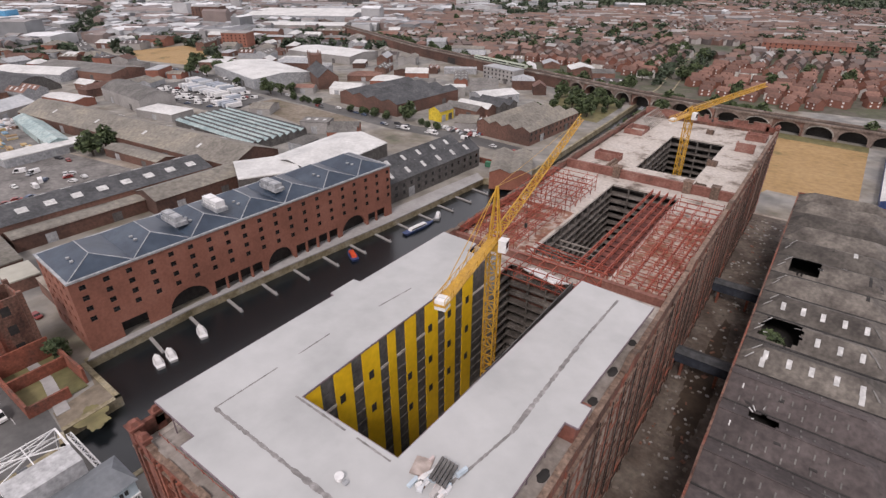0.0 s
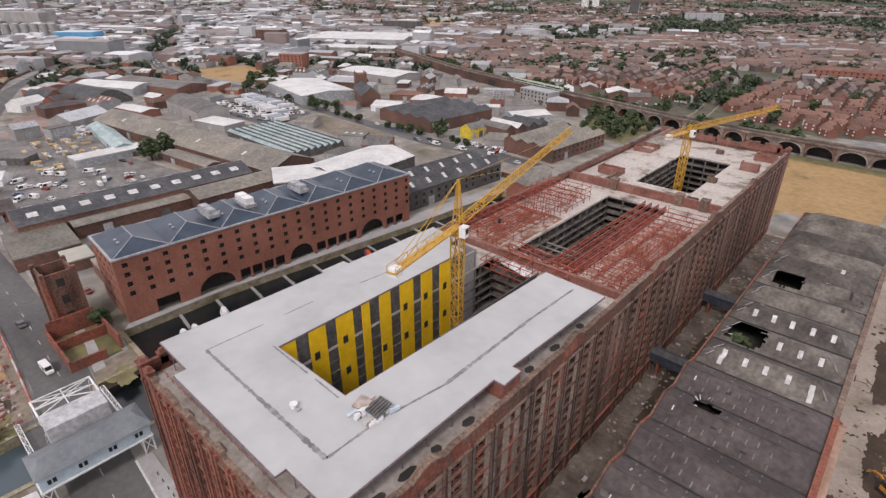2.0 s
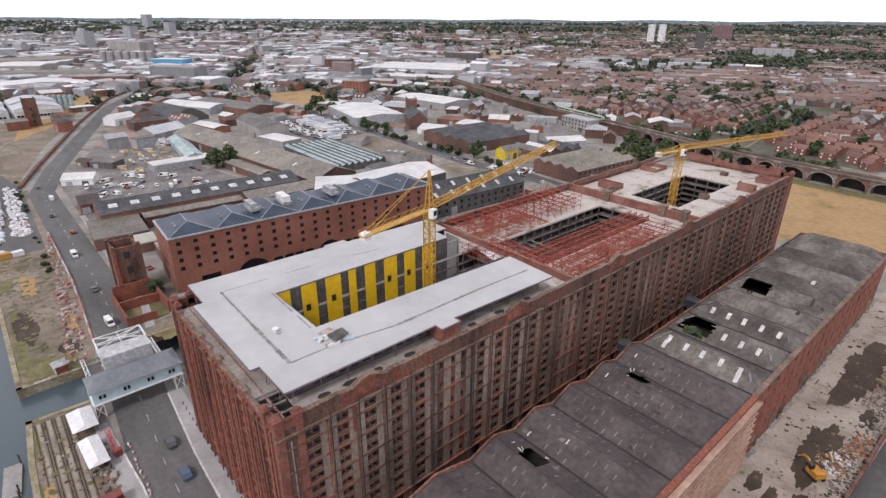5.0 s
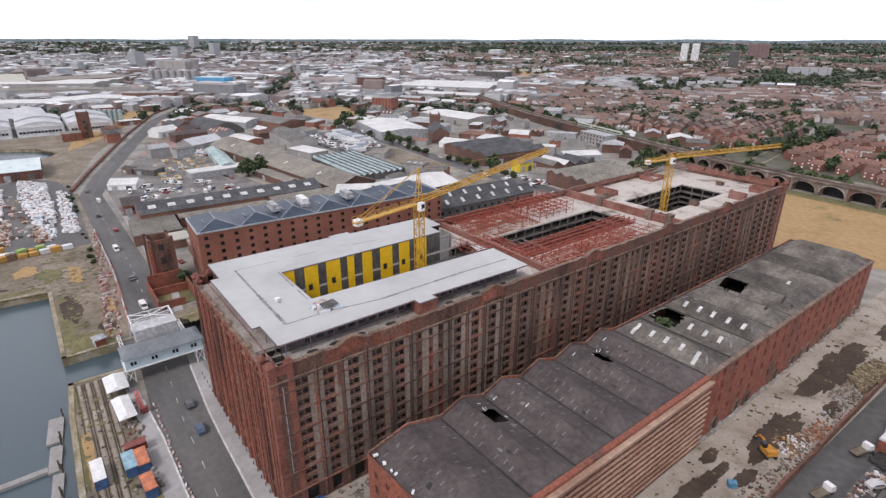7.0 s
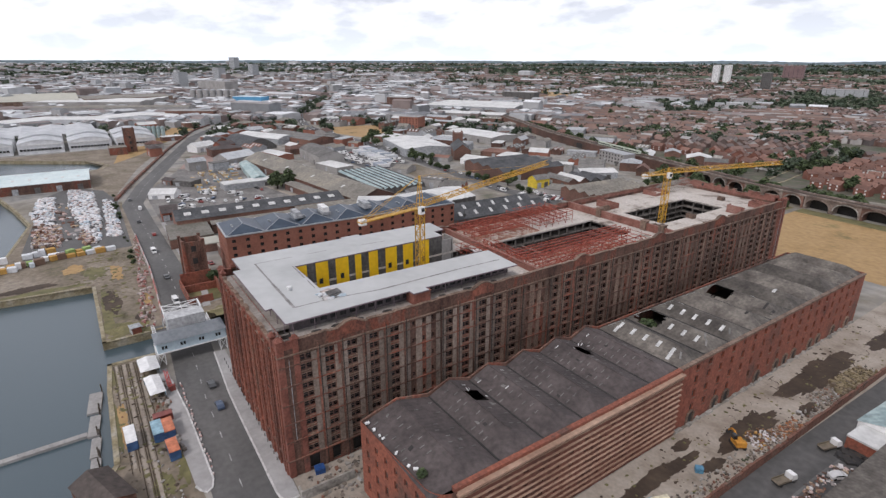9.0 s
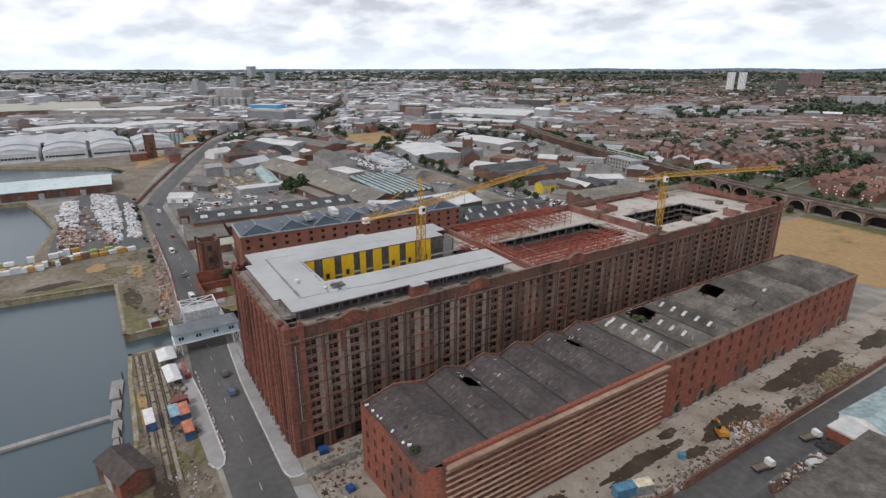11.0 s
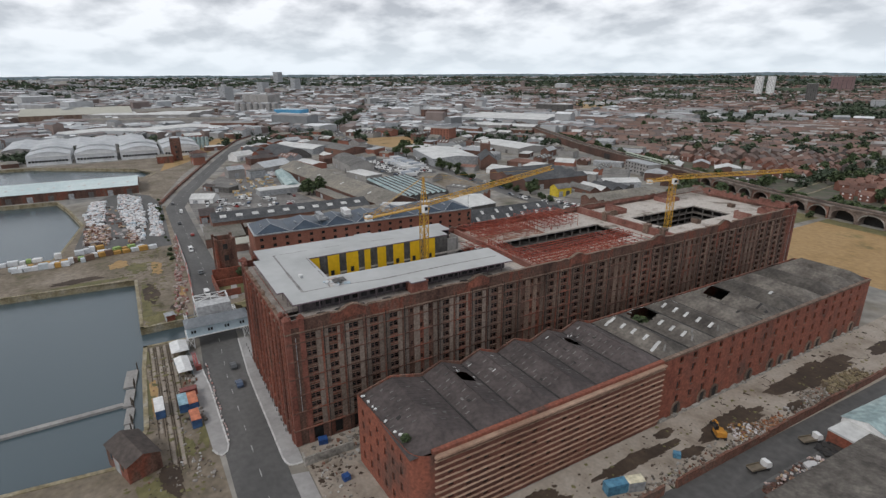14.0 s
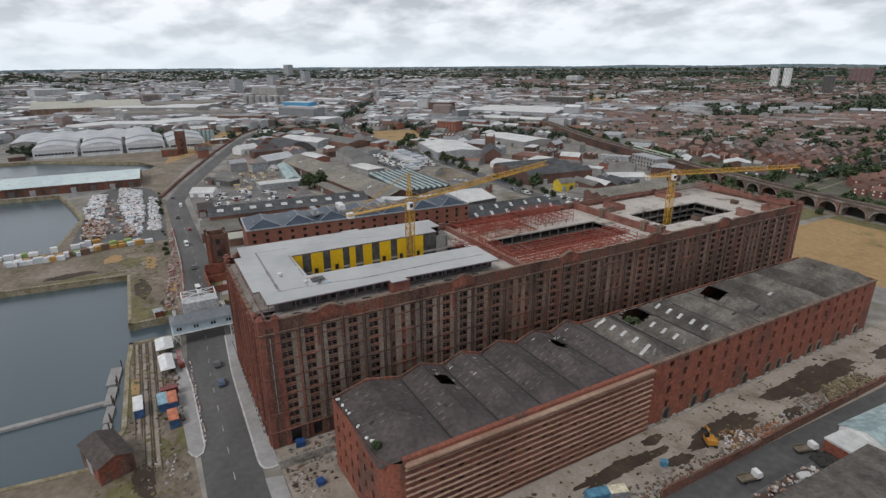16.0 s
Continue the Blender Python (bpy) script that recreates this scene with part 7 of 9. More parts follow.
for i in range(len(VIA) - 1):
    a, b = Vector(VIA[i]), Vector(VIA[i + 1])
    d = b - a
    L = d.length
    d.normalize()
    nrm = Vector((-d.y, d.x))
    arched = a.x > -200
    n = max(1, round(L / 16)) if arched else max(1, int(L / 40))
    for k in range(n):
        p, q = a + d * L * k / n, a + d * L * (k + 1) / n
        s = (q - p).length
        g = Geo()

        def pt(u, w, z):
            r = p + d * u + nrm * w - Vector((-119, 394))
            return (r.x, r.y, z)
        if arched:
            r = s / 2 - 1.3
            arc = [(s / 2 - r * math.cos(math.pi * j / 10), 2.6 + min(r, 4.6) * math.sin(math.pi * j / 10)) for j in range(11)]
            for w in (-4.6, 4.6):
                g.poly([pt(0, w, -1), pt(s / 2 - r, w, -1), pt(s / 2 - r, w, 8.2), pt(0, w, 8.2)])
                g.poly([pt(s / 2 + r, w, -1), pt(s, w, -1), pt(s, w, 8.2), pt(s / 2 + r, w, 8.2)])
                for (ua, za), (ub, zb) in zip(arc, arc[1:]):
                    g.poly([pt(ua, w, za), pt(ub, w, zb), pt(ub, w, 8.2), pt(ua, w, 8.2)])
            for (ua, za), (ub, zb) in zip([(s / 2 - r, -1)] + arc, arc + [(s / 2 + r, -1)]):
                g.poly([pt(ua, -4.6, za), pt(ub, -4.6, zb), pt(ub, 4.6, zb), pt(ua, 4.6, za)])
            sp = part("arch_span", g, VIA_STONE if (k + i) % 3 else BRICK_MIX, viaduct)
            g = Geo()
            out = [(s / 2 + (u - s / 2) * 1.09, 2.6 + (z - 2.6) * 1.14) for u, z in arc]
            for (ua, za), (ub, zb), (uc, zc), (ud, zd) in zip(arc, arc[1:], out[1:], out):
                g.poly([pt(ua, -4.9, za), pt(ub, -4.9, zb), pt(uc, -4.9, zc), pt(ud, -4.9, zd)])
                g.poly([pt(ua, -4.9, za), pt(ub, -4.9, zb), pt(ub, -4.5, zb), pt(ua, -4.5, za)])
                g.poly([pt(uc, -4.9, zc), pt(ud, -4.9, zd), pt(ud, -4.5, zd), pt(uc, -4.5, zc)])
            part("arch_ring", g, STONE if k % 2 else VIA_STONE, sp)
            # added near-black sheet across the arch paints the shade of its deep vault
            g = Geo()
            g.poly([pt(s / 2 - r, 1.5, -1)] + [pt(u, 1.5, z) for u, z in arc] + [pt(s / 2 + r, 1.5, -1)])
            part("arch_infill", g, SHADE_BLACK, sp, "near-black sheet painting the vault shade inside the arch")
        else:
            for w in (-4.6, 4.6):
                g.poly([pt(0, w, -1), pt(s, w, -1), pt(s, w, 8.2), pt(0, w, 8.2)])
            part("retaining_wall", g, BRICK_MIX, viaduct)
            if k % 3 == 1:
                # no opening is cut; a near-black face paints the underpass shade
                g = Geo()
                g.poly([pt(s / 2 - 6, -4.7, 0), pt(s / 2 + 6, -4.7, 0), pt(s / 2 + 6, -4.7, 5.6), pt(s / 2 - 6, -4.7, 5.6)])
                part("underpass", g, SHADE_BLACK, viaduct, "near-black face painting the shade of a road underpass")
train = thing("train", (-255, 433.5, 8.3), "pale green and grey passenger train on the viaduct", "train", -17.5)
for k in range(3):
    g = Geo()
    g.prism([(-34 + 23 * k, -1.4), (-12 + 23 * k, -1.4), (-12 + 23 * k, 1.4), (-34 + 23 * k, 1.4)], .9, 3.2)
    g.prism([(-34 + 23 * k, -1.1), (-12 + 23 * k, -1.1), (-12 + 23 * k, 1.1), (-34 + 23 * k, 1.1)], 3.2, 3.7)
    c = part("carriage", g, mat("train_paint", [(.34, .38, .30), (.42, .46, .38)], big=.3) if k == 0 else bpy.data.materials["train_paint"], train)
    g = Geo(); g.box(-33 + 23 * k, -1.44, 1.9, -13 + 23 * k, -1.40, 2.8)
    part("window_band", g, GLASS, c)
# ---- free-space test for the town ----
FIELDS = [[(-222, 205), (-135, 205), (-135, 264), (-222, 258)], [(-651, 300), (-640, 362), (-563, 345), (-519, 290), (-586, 276)], [(-340, 228), (-338, 250), (-246, 246), (-250, 212)], [(-450, 258), (-345, 248), (-330, 205), (-352, 190), (-432, 208)],
          [(-60, 240), (-24, 240), (-16, 262), (25, 262), (25, 378), (-62, 380)], [(-330, -60), (-330, 12), (-170, 12), (-170, -60)], [(-175, 0), (-175, 120), (30, 120), (30, 0)], [(-182, 318), (-135, 240), (-60, 205), (-60, 390), (-182, 402)], [(-60, 200), (60, 200), (60, 385), (-60, 390)], [(-330, -60), (-600, -130), (-600, 66), (-454, 40), (-358, 15), (-330, 12)], [(-352, 24), (-232, 24), (-238, 105), (-262, 128), (-352, 112)], [(-493, 17), (-540, 45), (-736, 131), (-775, 112), (-647, 60), (-610, 33)], [(-265, 18), (-150, 18), (-150, 130), (-265, 130)], [(-434, 60), (-505, 84), (-502, 114), (-416, 90)], [(-352, 20), (-400, 30), (-400, 105), (-300, 125), (-300, 20)], [(-873, 921), (-850, 1043), (-1110, 1336), (-1178, 1230)]]


def seg_dist(x, y, a, b):
    dx, dy = b[0] - a[0], b[1] - a[1]
    t = max(0, min(1, ((x - a[0]) * dx + (y - a[1]) * dy) / (dx * dx + dy * dy)))
    return math.hypot(x - a[0] - t * dx, y - a[1] - t * dy)


def near_line(x, y, pts, d):
    return any(seg_dist(x, y, a, b) < d for a, b in zip(pts, pts[1:]))


def in_taken(x, y, m):
    for cx, cy, r, L, W, yaw in TAKEN:
        if abs(x - cx) < r * 1.5 + m and abs(y - cy) < r * 1.5 + m:
            c, s = math.cos(radians(-yaw)), math.sin(radians(-yaw))
            u, v = c * (x - cx) - s * (y - cy), s * (x - cx) + c * (y - cy)
            if abs(u) < L / 2 + m and abs(v) < W / 2 + m:
                return True
    return False


def free(x, y, m):
    if any(inside(x, y, p) for p in WATERS) or any(inside(x, y, p) for p in FIELDS):
        return False
    if near_line(x, y, ROAD_1, 9 + m) or near_line(x, y, ROAD_2, 9 + m) or near_line(x, y, VIA, 7 + m):
        return False
    return not in_taken(x, y, m)


def in_view(x, y):
    a = math.degrees(math.atan2(-(x - 70), y + 5))
    return -14 < a < 110


ESTATE = [(-480, 545), (-580, 790), (-213, 815), (-146, 660), (-135, 480), (-196, 500), (-288, 507)]
ESTATE_2 = [(-104, 475), (-114, 640), (-95, 850), (20, 700), (36, 494), (-20, 440), (-80, 442)]
ESTATE_3 = [(30, 420), (260, 400), (330, 860), (10, 860)]
ESTATES = [ESTATE, ESTATE_2, ESTATE_3]


# ---- terraced and semi-detached houses ----
def house_template(w, d, eave, ridge):
    t = thing("house", (0, 0, -500), "small red brick house with a brown tiled roof", "house", group="houses of the estate")
    g = Geo()
    g.box(-w / 2, -d / 2, -1, w / 2, d / 2, eave)
    g.faces([(-w / 2, -d / 2, eave), (-w / 2, d / 2, eave), (-w / 2, 0, eave + ridge), (w / 2, -d / 2, eave), (w / 2, d / 2, eave), (w / 2, 0, eave + ridge)], [(0, 2, 1), (3, 4, 5)])
    for x in (-w * .28, w * .28):
        for z in (1.0, 3.4):
            g.box(x - .6, -d / 2 - .04, z, x + .6, -d / 2 + .02, z + 1.1, 1)
            g.box(x - .6, d / 2 - .02, z, x + .6, d / 2 + .04, z + 1.1, 1)
    part("wall", g, [HOUSE_WALL, WHITE], t)
    g = Geo()
    g.faces([(-w / 2 - .3, -d / 2 - .4, eave - .2), (w / 2 + .3, -d / 2 - .4, eave - .2), (w / 2 + .3, 0, eave + ridge + .05), (-w / 2 - .3, 0, eave + ridge + .05), (w / 2 + .3, d / 2 + .4, eave - .2), (-w / 2 - .3, d / 2 + .4, eave - .2)], [(0, 1, 2, 3), (3, 2, 4, 5)])
    part("roof", g, HOUSE_ROOF, t)
    g = Geo()
    g.box(w / 2 - 1.2, -.4, eave + ridge - .8, w / 2 - .4, .4, eave + ridge + 1.0)
    part("chimney", g, BRICK_MIX, t)
    return t


HOUSES = [house_template(8.5, 7.5, 5.0, 2.6), house_template(13, 8, 5.2, 2.8), house_template(10, 7, 4.8, 2.4)]
rnd = random.Random(21)
spots = []
for poly in ESTATES:
    x0, x1 = min(p[0] for p in poly), max(p[0] for p in poly)
    y0, y1 = min(p[1] for p in poly), max(p[1] for p in poly)
    y = y0
    while y < y1:
        x = x0
        while x < x1:
            px, py = x + rnd.uniform(-2.5, 2.5), y + rnd.uniform(-2.5, 2.5)
            q = noise.noise(Vector((px * .011, py * .011, 3.3)))
            if inside(px, py, poly) and q > -.42 and rnd.random() < .9 and not near_line(px, py, VIA, 16) and not in_taken(px, py, 8) and not inside(px, py, DOCK):
                ang = round(noise.noise(Vector((px * .008, py * .008, 9.1))) * 5) * 32 + 20 + rnd.uniform(-6, 6)
                spots.append((px, py, ang))
            x += 14.5
        y += 15
spots.sort(key=lambda s: math.hypot(s[0] - 60, s[1]))
far_house_spots = spots[290:]
for k, (x, y, a) in enumerate(spots[:290]):
    copy_thing(HOUSES[(0, 1, 0, 2, 1)[k % 5]], pose(x, y, 0, 0, 0, a))
for h in HOUSES:
    for o in list(h.children_recursive) + [h]:
        bpy.data.objects.remove(o)


def add_house(gw, gr, x, y, z, w, d, e, r, yaw):
    c, s = math.cos(yaw), math.sin(yaw)

    def p(u, v, h):
        return (x + c * u - s * v, y + s * u + c * v, z + h)
    a, b = w / 2, d / 2
    gw.faces([p(-a, -b, -2), p(a, -b, -2), p(a, b, -2), p(-a, b, -2), p(-a, -b, e), p(a, -b, e), p(a, b, e), p(-a, b, e), p(-a, 0, e + r), p(a, 0, e + r)],
             [(0, 1, 5, 4), (1, 2, 6, 9, 5), (2, 3, 7, 6), (3, 0, 4, 8, 7)])
    gr.faces([p(-a - .3, -b - .3, e), p(a + .3, -b - .3, e), p(a + .3, 0, e + r + .1), p(-a - .3, 0, e + r + .1), p(a + .3, b + .3, e), p(-a - .3, b + .3, e)], [(0, 1, 2, 3), (3, 2, 4, 5)])


gw, gr = Geo(), Geo()
for x, y, a in far_house_spots:
    add_house(gw, gr, x, y, rise(x, y), rnd.uniform(8, 14), 7.5, 5, 2.6, radians(a))
rnd = random.Random(77)
for k in range(15000):
    d = 780 + 3300 * rnd.random() ** 1.7
    a = radians(rnd.uniform(-12, 74))
    x, y = 70 - d * math.sin(a), -5 + d * math.cos(a)
    if d > 900 or not any(inside(x, y, p) for p in ESTATES):
        q = noise.noise(Vector((x * .0032, y * .0032, 1.7)))
        if q > (-.42 if d < 1050 else -.16) and y > 640 + max(0, -x - 500) * .25 and free(x, y, 6):
            ang = round(noise.noise(Vector((x * .004, y * .004, 5.1))) * 6) * 30
            L = rnd.choice((9, 14, 26, 40)) if d > 1000 else rnd.choice((9, 13, 20))
            add_house(gw, gr, x, y, rise(x, y), L, rnd.uniform(7, 9), rnd.uniform(4.5, 6.5), rnd.uniform(2, 3), radians(ang + rnd.uniform(-4, 4)))
solid("far_houses", gw, FAR_HOUSE, "countless small brick houses of distant suburbs", "houses", "stuff")
solid("far_roofs", gr, FAR_TILE, "countless brown and grey roofs of distant suburbs", "roofs", "stuff")

# ---- industrial town: nearer sheds one by one, farther ones together ----
rnd = random.Random(5)
SHED_WALLS = [BRICK_MIX, BRICK_MIX, CONCRETE, TRIM, BRICK_HOTEL]
SHED_ROOFS = [(SLATE_PALE, "pale grey"), (WHITE_ROOF, "white"), (SLATE, "dark grey"), (TAN_ROOF, "tan"), (WHITE_ROOF, "white"), (HOUSE_ROOF, "brown"), (TRIM, "silver-grey"), (SLATE_PALE, "grey")]
count = 0
for k in range(2600):
    d = 290 + 560 * rnd.random()
    a = radians(rnd.uniform(26, 100))
    x, y = 70 - d * math.sin(a), -5 + d * math.cos(a)
    L, W = rnd.uniform(12, 38), rnd.uniform(9, 22)
    if not in_view(x, y) or any(inside(x, y, p) for p in ESTATES) or (y < 0 and x > -470) or not free(x, y, max(L, W) * .55):
        continue
    if near_line(x, y, VIA, 24):
        continue
    base = 30 if y > 200 else 8
    rm, word = rnd.choice(SHED_ROOFS)
    wm = rnd.choice(SHED_WALLS)
    b_("%s-roofed works building of the dock district" % word, x, y, L, W, base + rnd.choice((0, 90)) + rnd.uniform(-5, 5), rnd.uniform(4, 8), rnd.uniform(1.2, 3.4), roof=rm, wall=wm,
       style=rnd.choice(("gable", "gable", "flat", "gable", "hip")), lights=rnd.choice((0, 0, 3)), group="works buildings", doors=1, n=rnd.choice((1, 1, 2)), name="works_building")
    count += 1
    if count > 235:
        break
gw, gr = Geo(), Geo()
rnd = random.Random(6)
for k in range(8200):
    d = 860 + 3200 * rnd.random() ** 1.4
    a = radians(rnd.uniform(12, 108))
    x, y = 70 - d * math.sin(a), -5 + d * math.cos(a)
    over = y - 640 - max(0, -x - 500) * .45
    if over > 0 and (d < 1000 or rnd.random() > .36 * math.exp(-over / 380)) or any(inside(x, y, p) for p in ESTATES):
        continue
    if d > 2700 and rnd.random() < .55:
        continue
    big = rnd.random() < .16
    L, W = (rnd.uniform(40, 110), rnd.uniform(25, 60)) if big else (rnd.uniform(12, 40), rnd.uniform(8, 22))
    if d < 1300 and not free(x, y, max(L, W) * .45):
        continue
    if near_line(x, y, ROAD_2, 16) or near_line(x, y, ROAD_1, 16):
        continue
    h = rnd.uniform(6, 12) if rnd.random() < .985 else rnd.uniform(14, 26)
    add_house(gw, gr, x, y, rise(x, y), L, W, h, rnd.uniform(.6, 3.0), radians(25 + rnd.choice((0, 90)) + rnd.uniform(-8, 8)))
solid("far_works", gw, FAR_WALL, "countless distant industrial buildings", "buildings", "stuff")
solid("far_works_roofs", gr, FAR_ROOF, "countless white, grey and brown distant roofs", "roofs", "stuff")


# ---- trees ----
def crown_geo(g, cx, cy, cz, r, h, n, rnd, leaf):
    lobes = [(rnd.uniform(-.5, .5) * r, rnd.uniform(-.5, .5) * r, rnd.uniform(.1, .75) * h, rnd.uniform(.4, .62) * r) for _ in range(6)]
    for _ in range(n):
        lx, ly, lz, lr = rnd.choice(lobes)
        th, ph = rnd.uniform(0, 6.283), math.acos(rnd.uniform(-.7, 1))
        k = lr * rnd.uniform(.7, 1.08)
        p = Vector((cx + lx + k * math.sin(ph) * math.cos(th), cy + ly + k * math.sin(ph) * math.sin(th), cz + lz + k * math.cos(ph) * .9))
        a = Vector((rnd.uniform(-1, 1), rnd.uniform(-1, 1), rnd.uniform(-.6, .6))).normalized() * leaf
        b = Vector((rnd.uniform(-1, 1), rnd.uniform(-1, 1), rnd.uniform(-.6, .6))).normalized() * leaf
        g.poly([tuple(p - a), tuple(p + b * .8), tuple(p + a), tuple(p - b * .8)])


def tree_template(seed, r, h):
    rnd = random.Random(seed)
    t = thing("tree", (0, 0, -500), "full green broadleaf tree with dense crown", "tree", group="trees")
    g = Geo()
    g.cyl(0, 0, 0, h * .5, r * .09, 7, 0, r * .05)
    for k in range(4):
        a = k * 1.6 + rnd.random()
        g.bar((0, 0, h * (.3 + .05 * k)), (r * .5 * math.cos(a), r * .5 * math.sin(a), h * .6), r * .05)
    part("trunk", g, BARK, t)
    g = Geo()
    crown_geo(g, 0, 0, h * .3, r, h * .75, 420, rnd, r * .2)
    part("crown", g, LEAF, t)
    return t


TREES = [tree_template(1, 4.2, 8.5), tree_template(2, 5.5, 10), tree_template(3, 3.4, 6), tree_template(8, 6.5, 11)]
BUSH = tree_template(14, 3.0, 4.0)
rnd = random.Random(31)
tree_spots = [(-314, 116), (-310, 111), (-317, 121), (-222, 262), (-147, 30), (-345, 262), (-352, 258), (-338, 266), (-400, 262), (-452, 268), (-467, 262), (-480, 272),
              (-140, 345), (-148, 352), (-136, 360), (-152, 372), (-128, 366), (-132, 340), (-142, 385), (-99, 268), (-96, 290), (-99, 315), (-97, 340), (-100, 362), (-95, 376), (-158, 345), (-165, 365), (-170, 380)]
for k in range(40):
    t = k / 40
    cxn, cyn = -122 - 22 * t, 420 + 260 * t
    tree_spots.append((cxn + rnd.choice((-16, 14)) + rnd.uniform(-5, 5), cyn + rnd.uniform(-6, 6)))
for k in range(26):
    tree_spots.append((rnd.uniform(-520, -440), rnd.uniform(278, 292) + rnd.uniform(0, 22)))
for k in range(70):
    i = rnd.randrange(1, 8)
    p = Vector(VIA[i]).lerp(Vector(VIA[i + 1]), rnd.random())
    tree_spots.append((p.x + rnd.uniform(-4, 4), p.y + rnd.choice((10, 14, 17)) + rnd.uniform(-3, 3)))
for k in range(190):
    poly = ESTATES[k % 2]
    x, y = rnd.uniform(-580, 40), rnd.uniform(440, 830)
    if inside(x, y, poly):
        tree_spots.append((x, y))
for k in range(45):
    tree_spots.append((-760 + rnd.gauss(0, 40), 560 + rnd.gauss(0, 35)))
for k, (x, y) in enumerate(tree_spots):
    if any(inside(x, y, w) for w in WATERS) or in_taken(x, y, 1):
        continue
    s = 3 if k < 3 else rnd.choice((0, 1, 2, 3, 2))
    copy_thing(TREES[s], pose(x, y, rise(x, y), 0, 0, rnd.uniform(0, 360)))
for k in range(15):
    f = rnd.random()
    o = copy_thing(BUSH, pose(-350 + 165 * f, 6.2 - 2.8 * f + rnd.uniform(-1.4, .8), 0, 0, 0, rnd.uniform(0, 360)))
    q = rnd.uniform(.3, .75)
    o.scale = (q, q * .8, q * .7)
for k in range(70):
    x, y = rnd.choice(((rnd.uniform(-104, -66), rnd.uniform(255, 375)), (rnd.uniform(-170, -122), rnd.uniform(335, 392)), (rnd.uniform(-330, -180), rnd.uniform(256, 262))))
    if not any(inside(x, y, w) for w in WATERS) and not in_taken(x, y, 1):
        copy_thing(BUSH, pose(x, y, 0, 0, 0, rnd.uniform(0, 360)))
copy_thing(BUSH, pose(18, 33.5, 18.6, 0, 0, 40)).scale = (.45, .45, .45)
copy_thing(BUSH, pose(2.4, 123.6, 14.5, 0, 0, 10)).scale = (1.3, 1.1, .9)
for h in TREES + [BUSH]:
    for o in list(h.children_recursive) + [h]:
        bpy.data.objects.remove(o)
g = Geo()
rnd = random.Random(90)
n = 0
for k in range(24000):
    d = 700 + 3900 * rnd.random() ** 1.25
    a = radians(rnd.uniform(-12, 104))
    x, y = 70 - d * math.sin(a), -5 + d * math.cos(a)
    q = noise.noise(Vector((x * .0036, y * .0036, 7.7)))
    lim = (-.11 if a < .75 else -.08 if a < 1.0 else .0) - .00003 * d - (.16 if d > 2700 else 0) + (.12 if d < 1000 else 0)
    park = y > 640 + max(0, -x - 500) * .25 and noise.noise(Vector((x * .0032, y * .0032, 1.7))) < (-.34 if d < 1050 else -.12 if d < 1600 else -.06)
    if (q > lim or park) and (d > 1000 or free(x, y, 4)):
        if d > 3900:
            continue
        r = rnd.uniform(4, 7) if d < 1300 else rnd.uniform(5, 9) if d < 2700 else rnd.uniform(8, 14)
        crown_geo(g, x, y, rise(x, y) - .5, r, r * (1.6 if d < 1300 else 1.1), 46 if d < 1300 else 16, rnd, r * (.36 if d < 1300 else .5))
        n += 1
for a, b, n in (((-560, 860), (-316, 736), 70), ((-316, 736), (-190, 655), 60), ((-640, 900), (-560, 860), 30), ((-135, 660), (-128, 480), 40)):
    for k in range(n):
        f = rnd.random()
        x, y = a[0] + (b[0] - a[0]) * f + rnd.gauss(0, 10), a[1] + (b[1] - a[1]) * f + rnd.gauss(0, 10)
        if not inside(x, y, DOCK):
            r = rnd.uniform(4, 7)
            crown_geo(g, x, y, -.5, r, r * 1.6, 60, rnd, r * .32)
solid("far_woods", g, FAR_LEAF, "dark green distant trees and parks", "trees", "stuff")
# wooded ridges on the skyline; the farther two have haze in their colour
for d, a0, a1, h, mt in ((2500, -14, 50, 15, FAR_LEAF), (3300, -14, 82, 22, mat("hazed_ridge_woods", [(.034, .050, .044), (.052, .070, .060)], big=.01, fine=.06)), (4250, -16, 112, 30, mat("hazed_far_ridge", [(.09, .125, .14), (.11, .145, .16)], big=.006, fine=.03))):
    g = Geo()
    row = []
    n = int((a1 - a0) * 9)
    for k in range(n + 1):
        a = radians(a0 + (a1 - a0) * k / n)
        dd = d * (1 + .05 * noise.noise(Vector((a * 9, d, 0))))
        x, y = 70 - dd * math.sin(a), -5 + dd * math.cos(a)
        t = h * (.62 + .22 * noise.noise(Vector((a * 9, d, 5))) + (.3 if d < 3000 else .1) * noise.noise(Vector((a * 120, d, 2))))
        row.append((x, y, rise(x, y) - 3, 60 * math.sin(a), -60 * math.cos(a), rise(x, y) + max(1, t)))
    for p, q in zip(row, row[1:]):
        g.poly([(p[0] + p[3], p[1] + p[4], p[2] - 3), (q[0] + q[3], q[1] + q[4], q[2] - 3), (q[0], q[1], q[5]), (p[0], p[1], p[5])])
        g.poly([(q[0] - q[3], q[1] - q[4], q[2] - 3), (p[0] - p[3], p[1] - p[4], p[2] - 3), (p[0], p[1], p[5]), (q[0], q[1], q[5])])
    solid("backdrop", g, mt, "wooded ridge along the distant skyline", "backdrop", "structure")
solid("field", sheet([(-493, 17), (-540, 45), (-736, 131), (-775, 112), (-647, 60), (-610, 33)], .05), DRY_FIELD, "bare sandy plot beside the dock road", "field", "structure")
g = Geo()
for (a, b) in zip(((-335, 7), (-386, 21), (-470, 46), (-562, 74), (-712, 126)), ((-386, 21), (-470, 46), (-562, 74), (-712, 126), (-790, 170))):
    g.bar((*a, .9), (*b, .9), 1.8)
